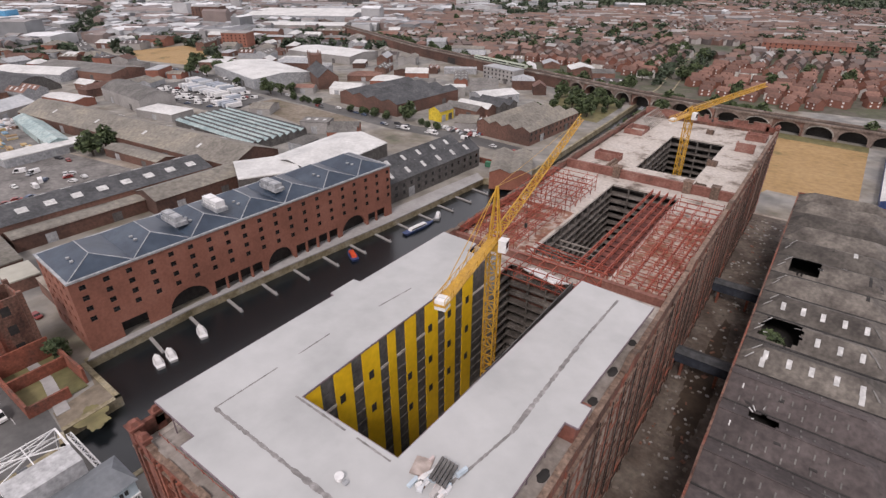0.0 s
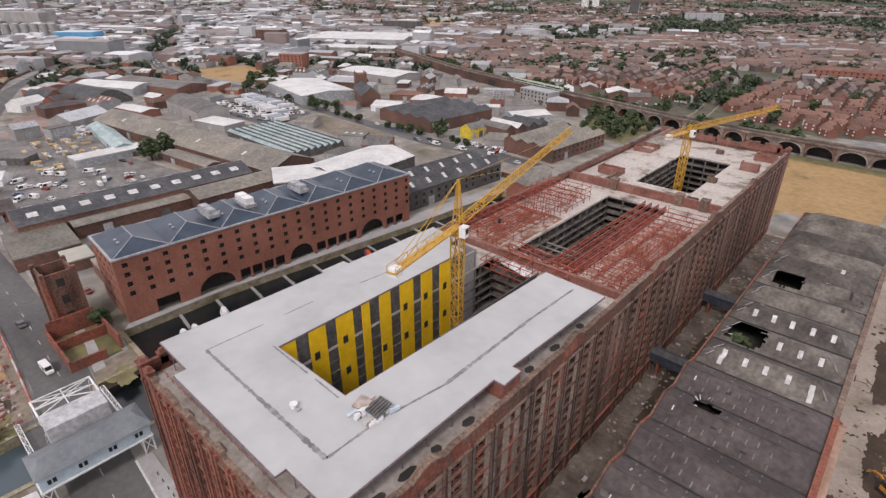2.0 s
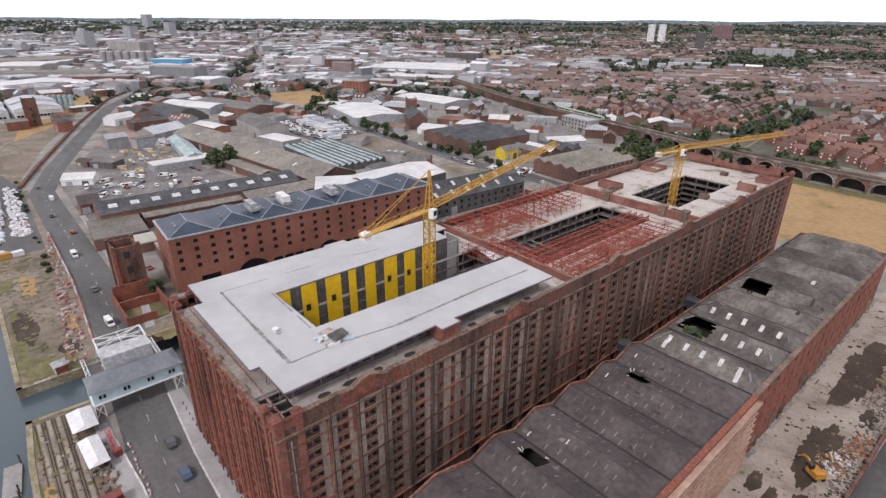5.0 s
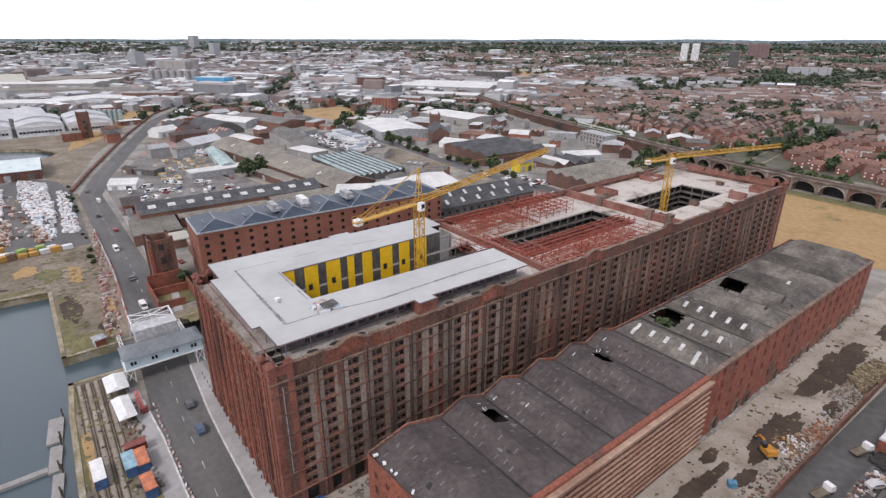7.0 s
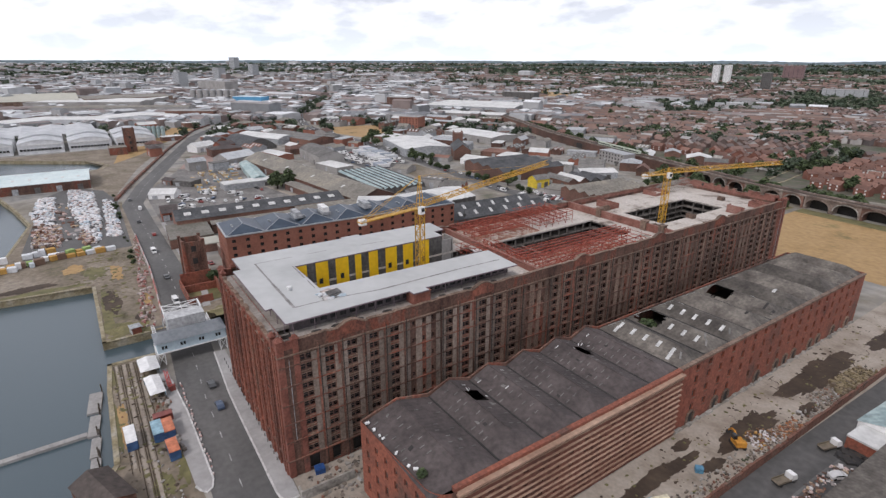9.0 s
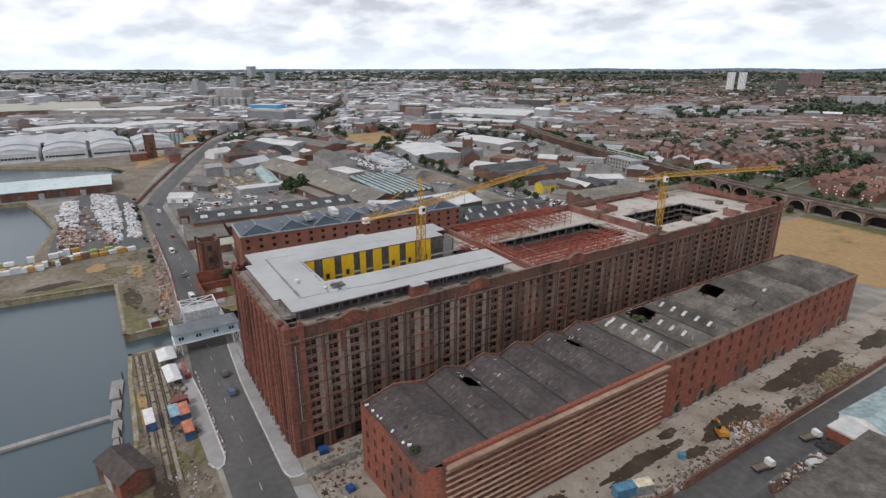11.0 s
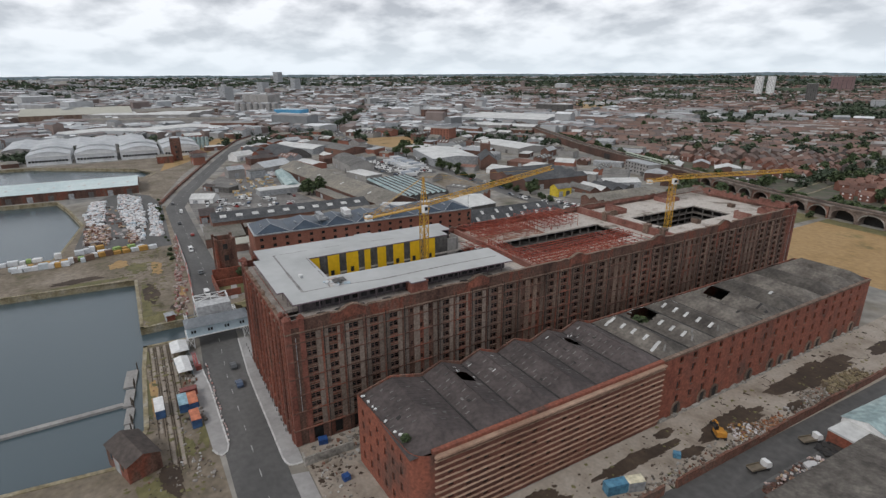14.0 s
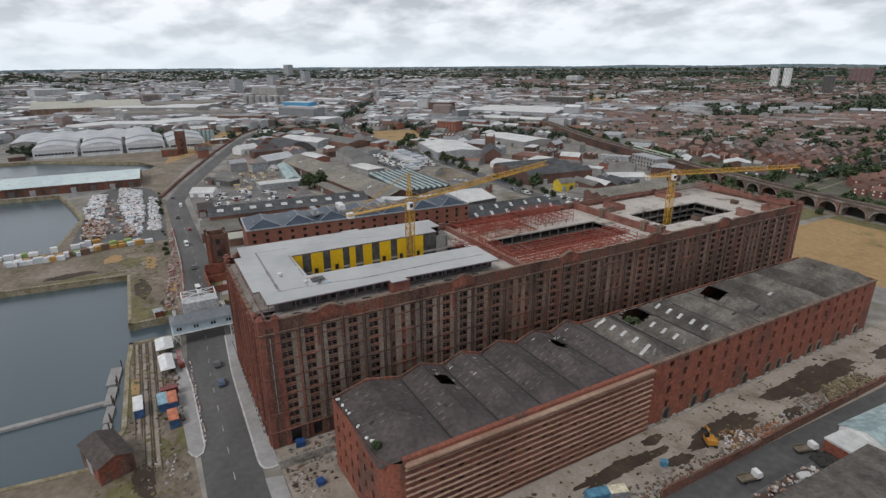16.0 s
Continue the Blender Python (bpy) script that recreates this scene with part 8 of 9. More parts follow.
solid("wall_road", g, BRICK_TW, "dark brick dock boundary wall along the road", "wall", "structure")


# ---- vehicles ----
def car_template(length, height, van, paint):
    t = thing("van" if van else "car", (0, 0, -500), "white panel van standing on asphalt" if van else "small passenger car on the road", "van" if van else "car", group="vehicles")
    a, b = length / 2, .9
    g = Geo()
    if van:
        prof = [(-a, .35), (a, .35), (a, 1.0), (a - .5, 1.25), (a - 1.1, height), (-a, height)]
    else:
        prof = [(-a, .3), (a, .3), (a, .75), (a - .9, .95), (a - 1.6, height), (-a + 1.0, height), (-a + .3, .98), (-a, .9)]
    m = len(prof)
    g.faces([(x, -b, z) for x, z in prof] + [(x, b, z) for x, z in prof], [tuple(range(m)), tuple(range(2 * m - 1, m - 1, -1))] + [(i, m + i, m + (i + 1) % m, (i + 1) % m) for i in range(m)])
    part("body", g, paint, t)
    g = Geo()
    x0, x1 = (a - 1.0, a - .55) if van else (a - 1.52, a - .98)
    g.poly([(x0, -b + .1, height - .06), (x0, b - .1, height - .06), (x1 + .06, b - .1, 1.0 if not van else 1.32), (x1 + .06, -b + .1, 1.0 if not van else 1.32)])
    for s in (-1, 1):
        g.poly([(-a + (.9 if not van else 2.6), s * (b + .01), height - .08), (x0 - .1, s * (b + .01), height - .08), (x1 - .1, s * (b + .01), 1.0), (-a + (.6 if not van else 2.6), s * (b + .01), 1.0)])
    part("window", g, GLASS, t)
    for x in (-a + .75, a - .8):
        for s in (-1, 1):
            g = Geo()
            n = 10
            ring = [(x + .32 * math.cos(6.283 * i / n), .32 + .32 * math.sin(6.283 * i / n)) for i in range(n)]
            g.faces([(u, s * .74, w) for u, w in ring] + [(u, s * .93, w) for u, w in ring], [tuple(range(n)), tuple(range(2 * n - 1, n - 1, -1))] + [(i, (i + 1) % n, n + (i + 1) % n, n + i) for i in range(n)])
            part("wheel", g, TYRE, t)
    return t


CARS = [car_template(4.3, 1.45, False, CAR_PAINT), car_template(5.4, 2.3, True, WHITE)]
rnd = random.Random(55)
parked = [(-66, 11.8, 181, 0), (-54, 11.4, 181, 0), (-112, 10.5, 3, 0), (-135, 13, 4, 1), (-165, 14, 4, 0), (-205, 14, 2, 1), (-236, 18, 182, 0), (-268, 14, 1, 0), (-300, 18, 182, 1), (-330, 15, 2, 0),
          (55, 124, 60, 0), (57, 142, 30, 0), (-152, 42, 80, 0), (-172, 34, 10, 0)]
for k in range(70):
    t = rnd.random()
    x, y = rnd.uniform(-435, -350), rnd.uniform(200, 250)
    if inside(x, y, LORRY_PARK):
        parked.append((x, y, 30 + rnd.choice((0, 180)) + rnd.uniform(-4, 4), int(rnd.random() < .7)))
for k in range(64):
    x, y = rnd.uniform(-345, -252), rnd.uniform(32, 100)
    if not in_taken(x, y, 2):
        parked.append((x, y, rnd.uniform(0, 360), int(rnd.random() < .3)))
for k in range(46):
    i = rnd.randrange(2, len(ROAD_2) - 1)
    p, q = Vector(ROAD_2[i]), Vector(ROAD_2[i + 1])
    m = p.lerp(q, rnd.random())
    d = (q - p).normalized()
    s = rnd.choice((-3, 3))
    parked.append((m.x - d.y * s, m.y + d.x * s, math.degrees(math.atan2(d.y, d.x)), int(rnd.random() < .3)))
for k in range(34):
    parked.append((rnd.uniform(-195, -165), rnd.uniform(258, 266), rnd.uniform(60, 110), 0))
for x, y, a, v in parked:
    copy_thing(CARS[v], pose(x, y, .06, 0, 0, a))
for h in CARS:
    for o in list(h.children_recursive) + [h]:
        bpy.data.objects.remove(o)


# ---- quay: containers, tents, hut, pontoons ----
def container(label, x, y, yaw, L, paint, z=0.1, lid=None):
    t = thing("shipping_container", (x, y, z), label, "container", yaw, group="containers")
    g = Geo()
    n = int(L / .45)
    a = L / 2
    g.box(-a, -1.2, 0, a, 1.2, 2.55)
    part("body", g, paint, t)
    for s in (-1, 1):
        g = Geo()
        for i in range(n):
            u = -a + L * (i + .2) / n
            g.box(u, s * 1.2 - .03, .2, u + .2, s * 1.2 + .06 * s + .03, 2.4)
        part("corrugation", g, paint, t, kind="stuff")
    g = Geo()
    g.box(a, -1.1, .15, a + .05, -.03, 2.45)
    g.box(a, .03, .15, a + .05, 1.1, 2.45)
    part("door", g, paint, t)
    if lid:
        g = Geo(); g.box(-a - .05, -1.25, 2.55, a + .05, 1.25, 2.7)
        part("top", g, lid, t)
    return t


C_BLUE = mat("blue_container_paint", [(.03, .07, .17), (.05, .11, .23)], big=.5, rough=.5)
C_LIGHT = mat("pale_blue_container_paint", [(.20, .33, .40), (.26, .40, .47)], big=.5, rough=.5)
C_ORANGE = mat("orange_container_paint", [(.42, .13, .06), (.52, .18, .09)], big=.5, rough=.5)
C_RED = mat("rust_red_container_paint", [(.15, .035, .028), (.21, .055, .04)], big=.5, rough=.5)
container("dark blue container with a pale blue top on the quay", -50.2, -4.6, 1, 6.4, C_BLUE, lid=C_LIGHT)
container("dark blue container with an orange top beside its twin", -49.8, -2.1, 1, 6.4, C_BLUE, lid=C_ORANGE)
container("rust-red shipping container on the quay", -55.6, -2.6, 91, 4.6, C_RED)
container("blue container with an orange top standing apart", -40.6, -2.4, 2, 5.8, C_BLUE, lid=C_ORANGE)
container("white-roofed blue container on the quay rails", -51.0, -10.6, 1, 7.6, C_BLUE, lid=WHITE)
container("dark blue skip at the warehouse foot", -14.6, 25, 80, 2.2, mat("bright_blue_skip_paint", [(.02, .06, .19), (.03, .085, .25)], big=.5, rough=.5)).scale = (1, .8, .55)
container("small deep blue skip in the yard", 1, 25.5, 5, 1.6, bpy.data.materials["bright_blue_skip_paint"]).scale = (1, .7, .5)
container("blue waste container in the broken yard", 36, 77.5, 75, 6, mat("faded_blue_paint", [(.06, .17, .27), (.10, .24, .34)], big=.5, rough=.6))
container("pale topped site box in the yard", 37.5, 81.5, 70, 4, TRIM, lid=mat("cream_sheet", [(.55, .5, .36), (.62, .57, .43)], big=.5))
container("small blue skip in the yard", 35.6, 99, 40, 2.2, bpy.data.materials["faded_blue_paint"]).scale = (.8, .6, .5)


def marquee(x, y, L, W, yaw):
    t = thing("marquee", (x, y, .1), "white canvas marquee tent on the quay", "tent", yaw, group="tents")
    g = Geo()
    a, b = L / 2, W / 2
    g.faces([(-a, -b, 2.4), (a, -b, 2.4), (a, b, 2.4), (-a, b, 2.4), (-a * .9, 0, 3.1), (a * .9, 0, 3.1)], [(0, 1, 5, 4), (1, 2, 5), (2, 3, 4, 5), (3, 0, 4)])
    part("canopy", g, WHITE, t)
    for u in (-a + .1, a - .1):
        for v in (-b + .1, b - .1):
            g = Geo(); g.bar((u, v, 0), (u, v, 2.4), .12)
            part("pole", g, TRIM, t)
    g = Geo(); g.poly([(-a, b - .05, 0), (a, b - .05, 0), (a, b - .05, 2.4), (-a, b - .05, 2.4)]); g.poly([(-a + .02, -b, 0), (-a + .02, b - .1, 0), (-a + .02, b - .1, 2.4), (-a + .02, -b, 2.4)])
    part("side_sheet", g, C_LIGHT, t)


marquee(-85.6, -2.4, 9, 5.4, 1)
marquee(-72.0, -2.4, 11, 4.2, 3)
b_("small brown-roofed brick quay hut", -30.5, -17.3, 13, 7.6, 20, 4.8, 1.6, roof=mat("brown_felt_roof", [(.048, .038, .034), (.078, .062, .054)], big=.4), wall=BRICK_TW, name="quay_hut", category="hut", doors=1, windows=2, base=0)
b_("brick kiosk with a pale roof near the bridge", -116, -3, 3.4, 3, 10, 2.6, .6, roof=TRIM, style="hip", wall=BRICK_SHED, name="kiosk", category="hut", doors=1, base=0)
jetty = thing("floating_jetty", (-64, -34, -2.6), "narrow grey floating jetty on the water", "jetty", 1)
g = Geo(); g.box(-.9, -24, 0, .9, 14, .75)
part("walkway", g, CONCRETE, jetty)
for k in range(12):
    g = Geo(); g.bar((.85, -23 + k * 3.2, .75), (.85, -23 + k * 3.2, 1.8), .08)
    part("rail_post", g, TRIM, jetty)
for k, (x, y, l, w) in enumerate(((-79.5, -17.6, 11, 3.4), (-67.5, -18.3, 10, 2.6), (-57.2, -18.5, 8.4, 2.2), (-50.4, -18.8, 4.2, 2.2))):
    t = thing("pontoon", (x, y, -2.6), "old timber and concrete pontoon by the quay wall", "pontoon", -6, group="pontoons")
    g = Geo(); g.box(-l / 2, -w / 2, 0, l / 2, w / 2, .6)
    part("deck", g, CONCRETE, t)
    for u in (-l / 2 + .3, l / 2 - .3):
        g = Geo(); g.cyl(u, w / 2 - .2, .1, 3.2, .18, 8)
        part("pile", g, BARK, t)
# mooring fingers along the quay
for k in range(13):
    y = 50 + 12.2 * k
    xq = np.interp(y, [33, 64, 95, 143, 205], [-139.5, -139.6, -136.7, -131.2, -126.5])
    t = thing("mooring_finger", (xq, y, -2.6), "slim pale mooring finger on the dock water", "pontoon", -8, group="mooring fingers")
    g = Geo(); g.box(.3, -.45, .1, 9.5, .45, .55)
    part("deck", g, CONCRETE, t)
    g = Geo(); g.cyl(9.2, 0, -.5, 1.6, .16, 8)
    part("pile", g, TRIM, t)


def boat(label, x, y, yaw, L, W, hull, top, cabin=True, name="boat"):
    t = thing(name, (x, y, -2.6), label, "boat", yaw, group="moored boats")
    a, b = L / 2, W / 2
    out = [(-a, -b * .8), (-a * .2, -b), (a * .5, -b * .75), (a, 0), (a * .5, b * .75), (-a * .2, b), (-a, b * .8)]
    n = len(out)
    g = Geo()
    g.faces([(x_ * .9, y_ * .8, -.2) for x_, y_ in out] + [(x_, y_, .9) for x_, y_ in out], [tuple(range(n - 1, -1, -1)), tuple(range(n, 2 * n))] + [(i, (i + 1) % n, n + (i + 1) % n, n + i) for i in range(n)])
    part("hull", g, hull, t)
    if cabin:
        g = Geo(); g.obox(-a * .1, 0, .9, L * .55, W * .62, .9, 0, 0, .85)
        c = part("cabin", g, top, t)
        g = Geo(); g.box(-L * .28, -W * .315, 1.15, L * .15, -W * .305, 1.5); g.box(-L * .28, W * .305, 1.15, L * .15, W * .315, 1.5)
        part("window", g, GLASS, c)


BOAT_RED = mat("orange_red_boat_paint", [(.5, .06, .02), (.6, .09, .03)], big=.6, rough=.4)
BOAT_BLUE = mat("dark_blue_boat_paint", [(.02, .04, .12), (.03, .06, .17)], big=.6, rough=.4)
boat("white motor cruiser moored in the dock", -127.5, 45.8, 165, 7, 2.6, WHITE, WHITE)
boat("white motor cruiser moored in the dock", -127.5, 49.3, 165, 7, 2.6, WHITE, WHITE)
boat("white motor cruiser moored in the dock", -130, 60, 160, 7.4, 2.7, WHITE, WHITE)
boat("orange-red lifeboat moored in the dock", -127, 118, 150, 9, 3.2, BOAT_BLUE, BOAT_RED)
boat("dark blue narrowboat with a white roof in the dock", -121.5, 150, 83, 17, 3.0, BOAT_BLUE, WHITE)
boat("small grey cruiser moored in the dock", -122, 163, 120, 8, 2.6, TRIM, WHITE)

# ---- scrap and breakers' yard by the second basin ----
rnd = random.Random(61)


def heap(label, poly, n, size, material, zmax, name="scrap_heap"):
    g = Geo()
    x0, x1 = min(p[0] for p in poly), max(p[0] for p in poly)
    y0, y1 = min(p[1] for p in poly), max(p[1] for p in poly)
    k = 0
    while k < n:
        x, y = rnd.uniform(x0, x1), rnd.uniform(y0, y1)
        if inside(x, y, poly):
            h = rnd.uniform(.5, 1) * zmax * (.5 + .5 * noise.noise(Vector((x * .08, y * .08, 0))) + .3)
            w = size * rnd.choice((.55, .8, 1, 1, 1.5))
            g.obox(x, y, 0, rnd.uniform(.5, 1.6) * w, rnd.uniform(.5, 1.1) * w, max(.3, h), rnd.uniform(0, 3), 0, rnd.uniform(.6, 1))
            k += 1
    solid(name, g, material, label, "scrap", "stuff")


solid("yard", sheet([(-226, -40), (-240, -41), (-372, -34), (-400, -18), (-375, 2), (-335, 8), (-222, 6)], .045), ASPHALT, "grey asphalt lanes of the breakers' yard", "yard", "structure")
heap("long heap of white scrap appliances and bagged goods", [(-391, -19), (-373, -5), (-283, -4), (-241, -7.5), (-262, -13), (-290, -16), (-332, -20)], 1100, 1.5, SCRAP, 1.8)
heap("brown scrap among the white heap's end", [(-262, -12), (-239, -8), (-236, -14), (-262, -16)], 120, 1.4, SCRAP_BROWN, 1.4)
heap("heap of white scrap vehicles beside the basin", [(-364, -37), (-372, -28), (-316, -28), (-290, -27), (-290, -36), (-320, -39)], 420, 1.7, SCRAP, 1.9)
heap("brown and pink scrap beside the basin", [(-290, -37), (-290, -26), (-250, -23.5), (-240, -25), (-246, -37)], 400, 1.5, SCRAP_BROWN, 1.6)
heap("narrow heap of scrap along the road fence", [(-346, 0), (-335, 5), (-247, 3.6), (-247, -3)], 420, 1.3, SCRAP, 1.6)
heap("loose scrap scattered over the yard lanes", [(-350, -28), (-340, -20), (-250, -15), (-250, -22), (-300, -27)], 40, 2.2, SCRAP_BROWN, 1.4)
rnd = random.Random(71)
for row, (ax, ay, bx, by) in enumerate(((-212, -82, -212, -41), (-215.4, -82, -215.6, -41), (-212, -40, -220, -27), (-215.6, -40, -223.4, -27), (-220, -26, -221, -2), (-223.4, -26, -224.6, -9), (-225.4, -82, -226.6, -47), (-229, -40, -232, -27))):
    L = math.hypot(bx - ax, by - ay)
    s = 0.0
    while s < L:
        w = rnd.uniform(1.8, 4.6)
        f = (s + w / 2) / L
        if rnd.random() < .9:
            t = thing("crate", (ax + (bx - ax) * f + rnd.uniform(-.5, .5), ay + (by - ay) * f, .05), "boxed goods and small van body in the breakers' yard", "crate", 90 + rnd.uniform(-9, 9) + 10 * (row % 3), group="crates of the breakers' yard")
            g = Geo(); g.box(-w / 2, -1.35, .1, w / 2, 1.35, rnd.uniform(1.7, 3.1))
            part("body", g, palette("crate_paint", [(.62, .63, .65), (.50, .55, .58), (.42, .24, .06), (.55, .57, .59), (.60, .62, .64), (.26, .36, .12), (.16, .10, .07), (.66, .66, .66)], rand="object", fine=1) if "crate_paint" not in bpy.data.materials else bpy.data.materials["crate_paint"], t)
            g = Geo(); g.box(-w / 2 + .3, -1.0, 0, -w / 2 + .7, 1.25, .5); g.box(w / 2 - .7, -1.0, 0, w / 2 - .3, 1.25, .5)
            part("skid", g, TYRE, t)
        s += w + rnd.uniform(.1, .8)
solid("yard", sheet([(-434, 63), (-502, 86), (-499, 111), (-416, 86)], .06), mat("pinkish_crushed_brick", [(.20, .135, .115), (.26, .18, .155), (.30, .22, .19)], big=.05, fine=.4, detail=.12), "cleared pinkish crushed-brick plot", "yard", "structure")
solid("field", sheet([(-873, 921), (-850, 1043), (-1110, 1336), (-1178, 1230)], 6.0), DRY_FIELD, "distant yellow-green playing field", "field", "structure")
heap("stone blocks and red-white barriers beside the road", [(-118, -2), (-150, 1.5), (-190, 5), (-240, 7.6), (-240, 9.0), (-190, 8.4), (-150, 6.5), (-118, 4)], 170, .95, palette("roadside_pieces", [(.34, .22, .20), (.26, .10, .085), (.36, .31, .29), (.22, .17, .145), (.32, .20, .18), (.44, .38, .36)], fine=1), 1.2, "rubble")
heap("yard clutter beside the quay wall", [(-78, -4), (-40, -3), (-40, 0), (-78, 0)], 60, 1.2, RUBBLE, 1.2, "rubble")
heap("rubble and rubbish along the yard wall", [(36, 60), (41, 60), (42, 190), (39, 190)], 300, .5, RUBBLE, .7, "rubble")
heap("loose rubble at the warehouse foot", [(-15.5, 22), (-5, 22), (-5, 44), (-15.5, 44)], 130, .7, RUBBLE, .6, "rubble")
heap("debris along the alley between the warehouses", [(-15.5, 44), (-4.4, 44), (-4.4, 235), (-15.5, 235)], 420, .7, RUBBLE, .4, "rubble")
solid("yard", sheet([(-352, 26), (-248, 25), (-250, 90), (-268, 114), (-330, 104), (-420, 116), (-432, 62), (-385, 44)], .045), mat("oil_stained_yard", [(.07, .066, .062), (.13, .122, .115), (.18, .17, .16), (.23, .215, .20)], big=.07, fine=.5, contrast=.2), "oil-stained grey yard of the timber merchants", "yard", "structure")
TIMBER_P = palette("stacked_timber", [(.42, .29, .13), (.46, .34, .18), (.45, .44, .42), (.30, .20, .11), (.50, .38, .2), (.18, .28, .36), (.52, .50, .46)], rand="object", fine=1.5)


def timber_stack(x, y, yaw, L, tiers):
    """Banded bundles of sawn timber on bearers."""
    t = thing("timber_stack", (x, y, .05), "stack of sawn timber bundles in the merchant's yard", "timber", yaw, group="timber stacks")
    for k in range(tiers):
        for j in (-1, 1):
            g = Geo(); g.box(-L / 2 + .2 * (k % 2), j * .68 - .6, .12 + .85 * k, L / 2 - .15 * ((k + j) % 2), j * .68 + .6, .84 + .85 * k)
            part("beam", g, TIMBER_P, t)
    g = Geo()
    for u in (-L * .3, L * .3):
        g.box(u - .1, -1.3, 0, u + .1, 1.3, .12)
    part("bearer", g, BARK, t)


rnd = random.Random(62)
for row in range(5):
    for k in range(11):
        x, y = -398 + 6.9 * k + rnd.uniform(-.8, .8), 66 + 8.2 * row - .45 * k + rnd.uniform(-.8, .8)
        if rnd.random() < .8 and not in_taken(x, y, 3):
            timber_stack(x, y, -4 + rnd.choice((0, 0, 90)) + rnd.uniform(-4, 4), rnd.uniform(4.2, 6.2), rnd.choice((1, 2, 2, 3)))


def trailer(x, y, yaw, paint):
    """A box trailer on its wheels."""
    t = thing("lorry_trailer", (x, y, .06), "pale box trailer parked in a row at the depot", "trailer", yaw, group="trailers of the depot")
    g = Geo(); g.box(-5.5, -1.25, 1.1, 5.5, 1.25, 3.9)
    part("box", g, paint, t)
    g = Geo(); g.box(-5.3, -.5, .8, 5.3, .5, 1.09)
    part("chassis", g, TYRE, t)
    for u in (-4, -2.8, 3.6):
        for v in (-1, 1):
            g = Geo(); g.box(u - .45, v - .2, 0, u + .45, v + .2, .95)
            part("wheel", g, TYRE, t)


TRAILER_PAINT = palette("trailer_paint", [(.62, .62, .62), (.52, .54, .56), (.66, .66, .65), (.36, .40, .45), (.60, .61, .62)], rand="object", fine=1)
for row, (x0, y0, n) in enumerate(((-446, 248, 15), (-424, 232, 14), (-352, 216, 4))):
    for k in range(n):
        if (k * 7 + row) % 6:
            trailer(x0 + 5.2 * k, y0 - .25 * k, 84 + 3 * math.sin(k), TRAILER_PAINT)
heap("dealers' stock beside the main road", [(-185, 266), (-168, 262), (-172, 300), (-186, 300)], 60, 2.5, SCRAP, 1.8, "stock")
heap("goods in the yards behind the sheds", [(-440, 100), (-404, 92), (-400, 112), (-430, 122)], 90, 3.0, SCRAP, 2.2, "yard_goods")

heap("loose debris and timber over the quay strip", [(-92, -12), (-50, -13.4), (-34, -12), (-20, -16), (8, -16), (8, 0), (-24, -1), (-92, -2)], 150, .45, RUBBLE, .4, "rubble")
heap("debris and pale bags beside the pavement end", [(-30, -4), (-24, -2), (-14, .5), (-14, -5), (-28, -9)], 50, .5, palette("pale_debris", [(.40, .39, .37), (.26, .24, .22), (.15, .12, .10), (.5, .5, .49), (.2, .16, .12)], fine=1), .3, "rubble")
heap("debris in the yard at the warehouse foot", [(-9, 19.5), (20, 19.5), (20, 28), (-3, 28)], 120, .45, palette("foot_debris", [(.32, .30, .27), (.2, .17, .14), (.12, .09, .07), (.42, .41, .39), (.16, .08, .06)], fine=1), .3, "rubble")

BARRIER_P = palette("plastic_barrier_paint", [(.42, .15, .13), (.52, .48, .47), (.46, .22, .20), (.50, .42, .40)], rand="object", fine=1)
for k in range(34):
    x = -119 - 3.7 * k
    y = np.interp(-x, [119, 150, 180, 260], [6.4, 8.0, 9.2, 9.4])
    t = thing("plastic_barrier", (x, y, .05), "faded red and white plastic barrier along the road edge", "barrier", 176 + 2 * math.sin(k * 2.1), group="plastic barriers")
    g = Geo(); g.faces([(u, v, z) for u in (-1.75, 1.75) for v, z in ((-.3, 0), (.3, 0), (.12, .95), (-.12, .95))], [(0, 3, 2, 1), (4, 5, 6, 7), (0, 1, 5, 4), (1, 2, 6, 5), (2, 3, 7, 6), (3, 0, 4, 7)])
    part("body", g, BARRIER_P, t)

g = Geo()
for y0, x0, x1 in ((-8.8, -94, -22), (-6.8, -94, -22), (-4.8, -94, -48), (-10.85, -94, -38)):
    for o in (-.75, .75):
        g.box(x0, y0 + o - .1, .05, x1, y0 + o + .1, .13)
solid("rail", g, MUD, "rusty rails sunk along the quay", "rail", "structure")
for k, (cx, cy, rx, ry) in enumerate(((-150, -8, 14, 3), (-185, -4, 12, 3), (-128, 1, 6, 3), (-200, -20, 8, 5), (-184, -38, 4, 12), (-60, -11.5, 12, 1.4), (-20, -10, 8, 3), (-145, 4, 10, 1.6))):
    puddle(cx, cy, rx, ry, 80 + k, DRY_FIELD if k % 2 else MUD, "ochre dead grass on the quay" if k % 2 else "damp dark soil on the quay", .12 + .004 * k, "weed_patch" if k % 2 else "mud_patch")



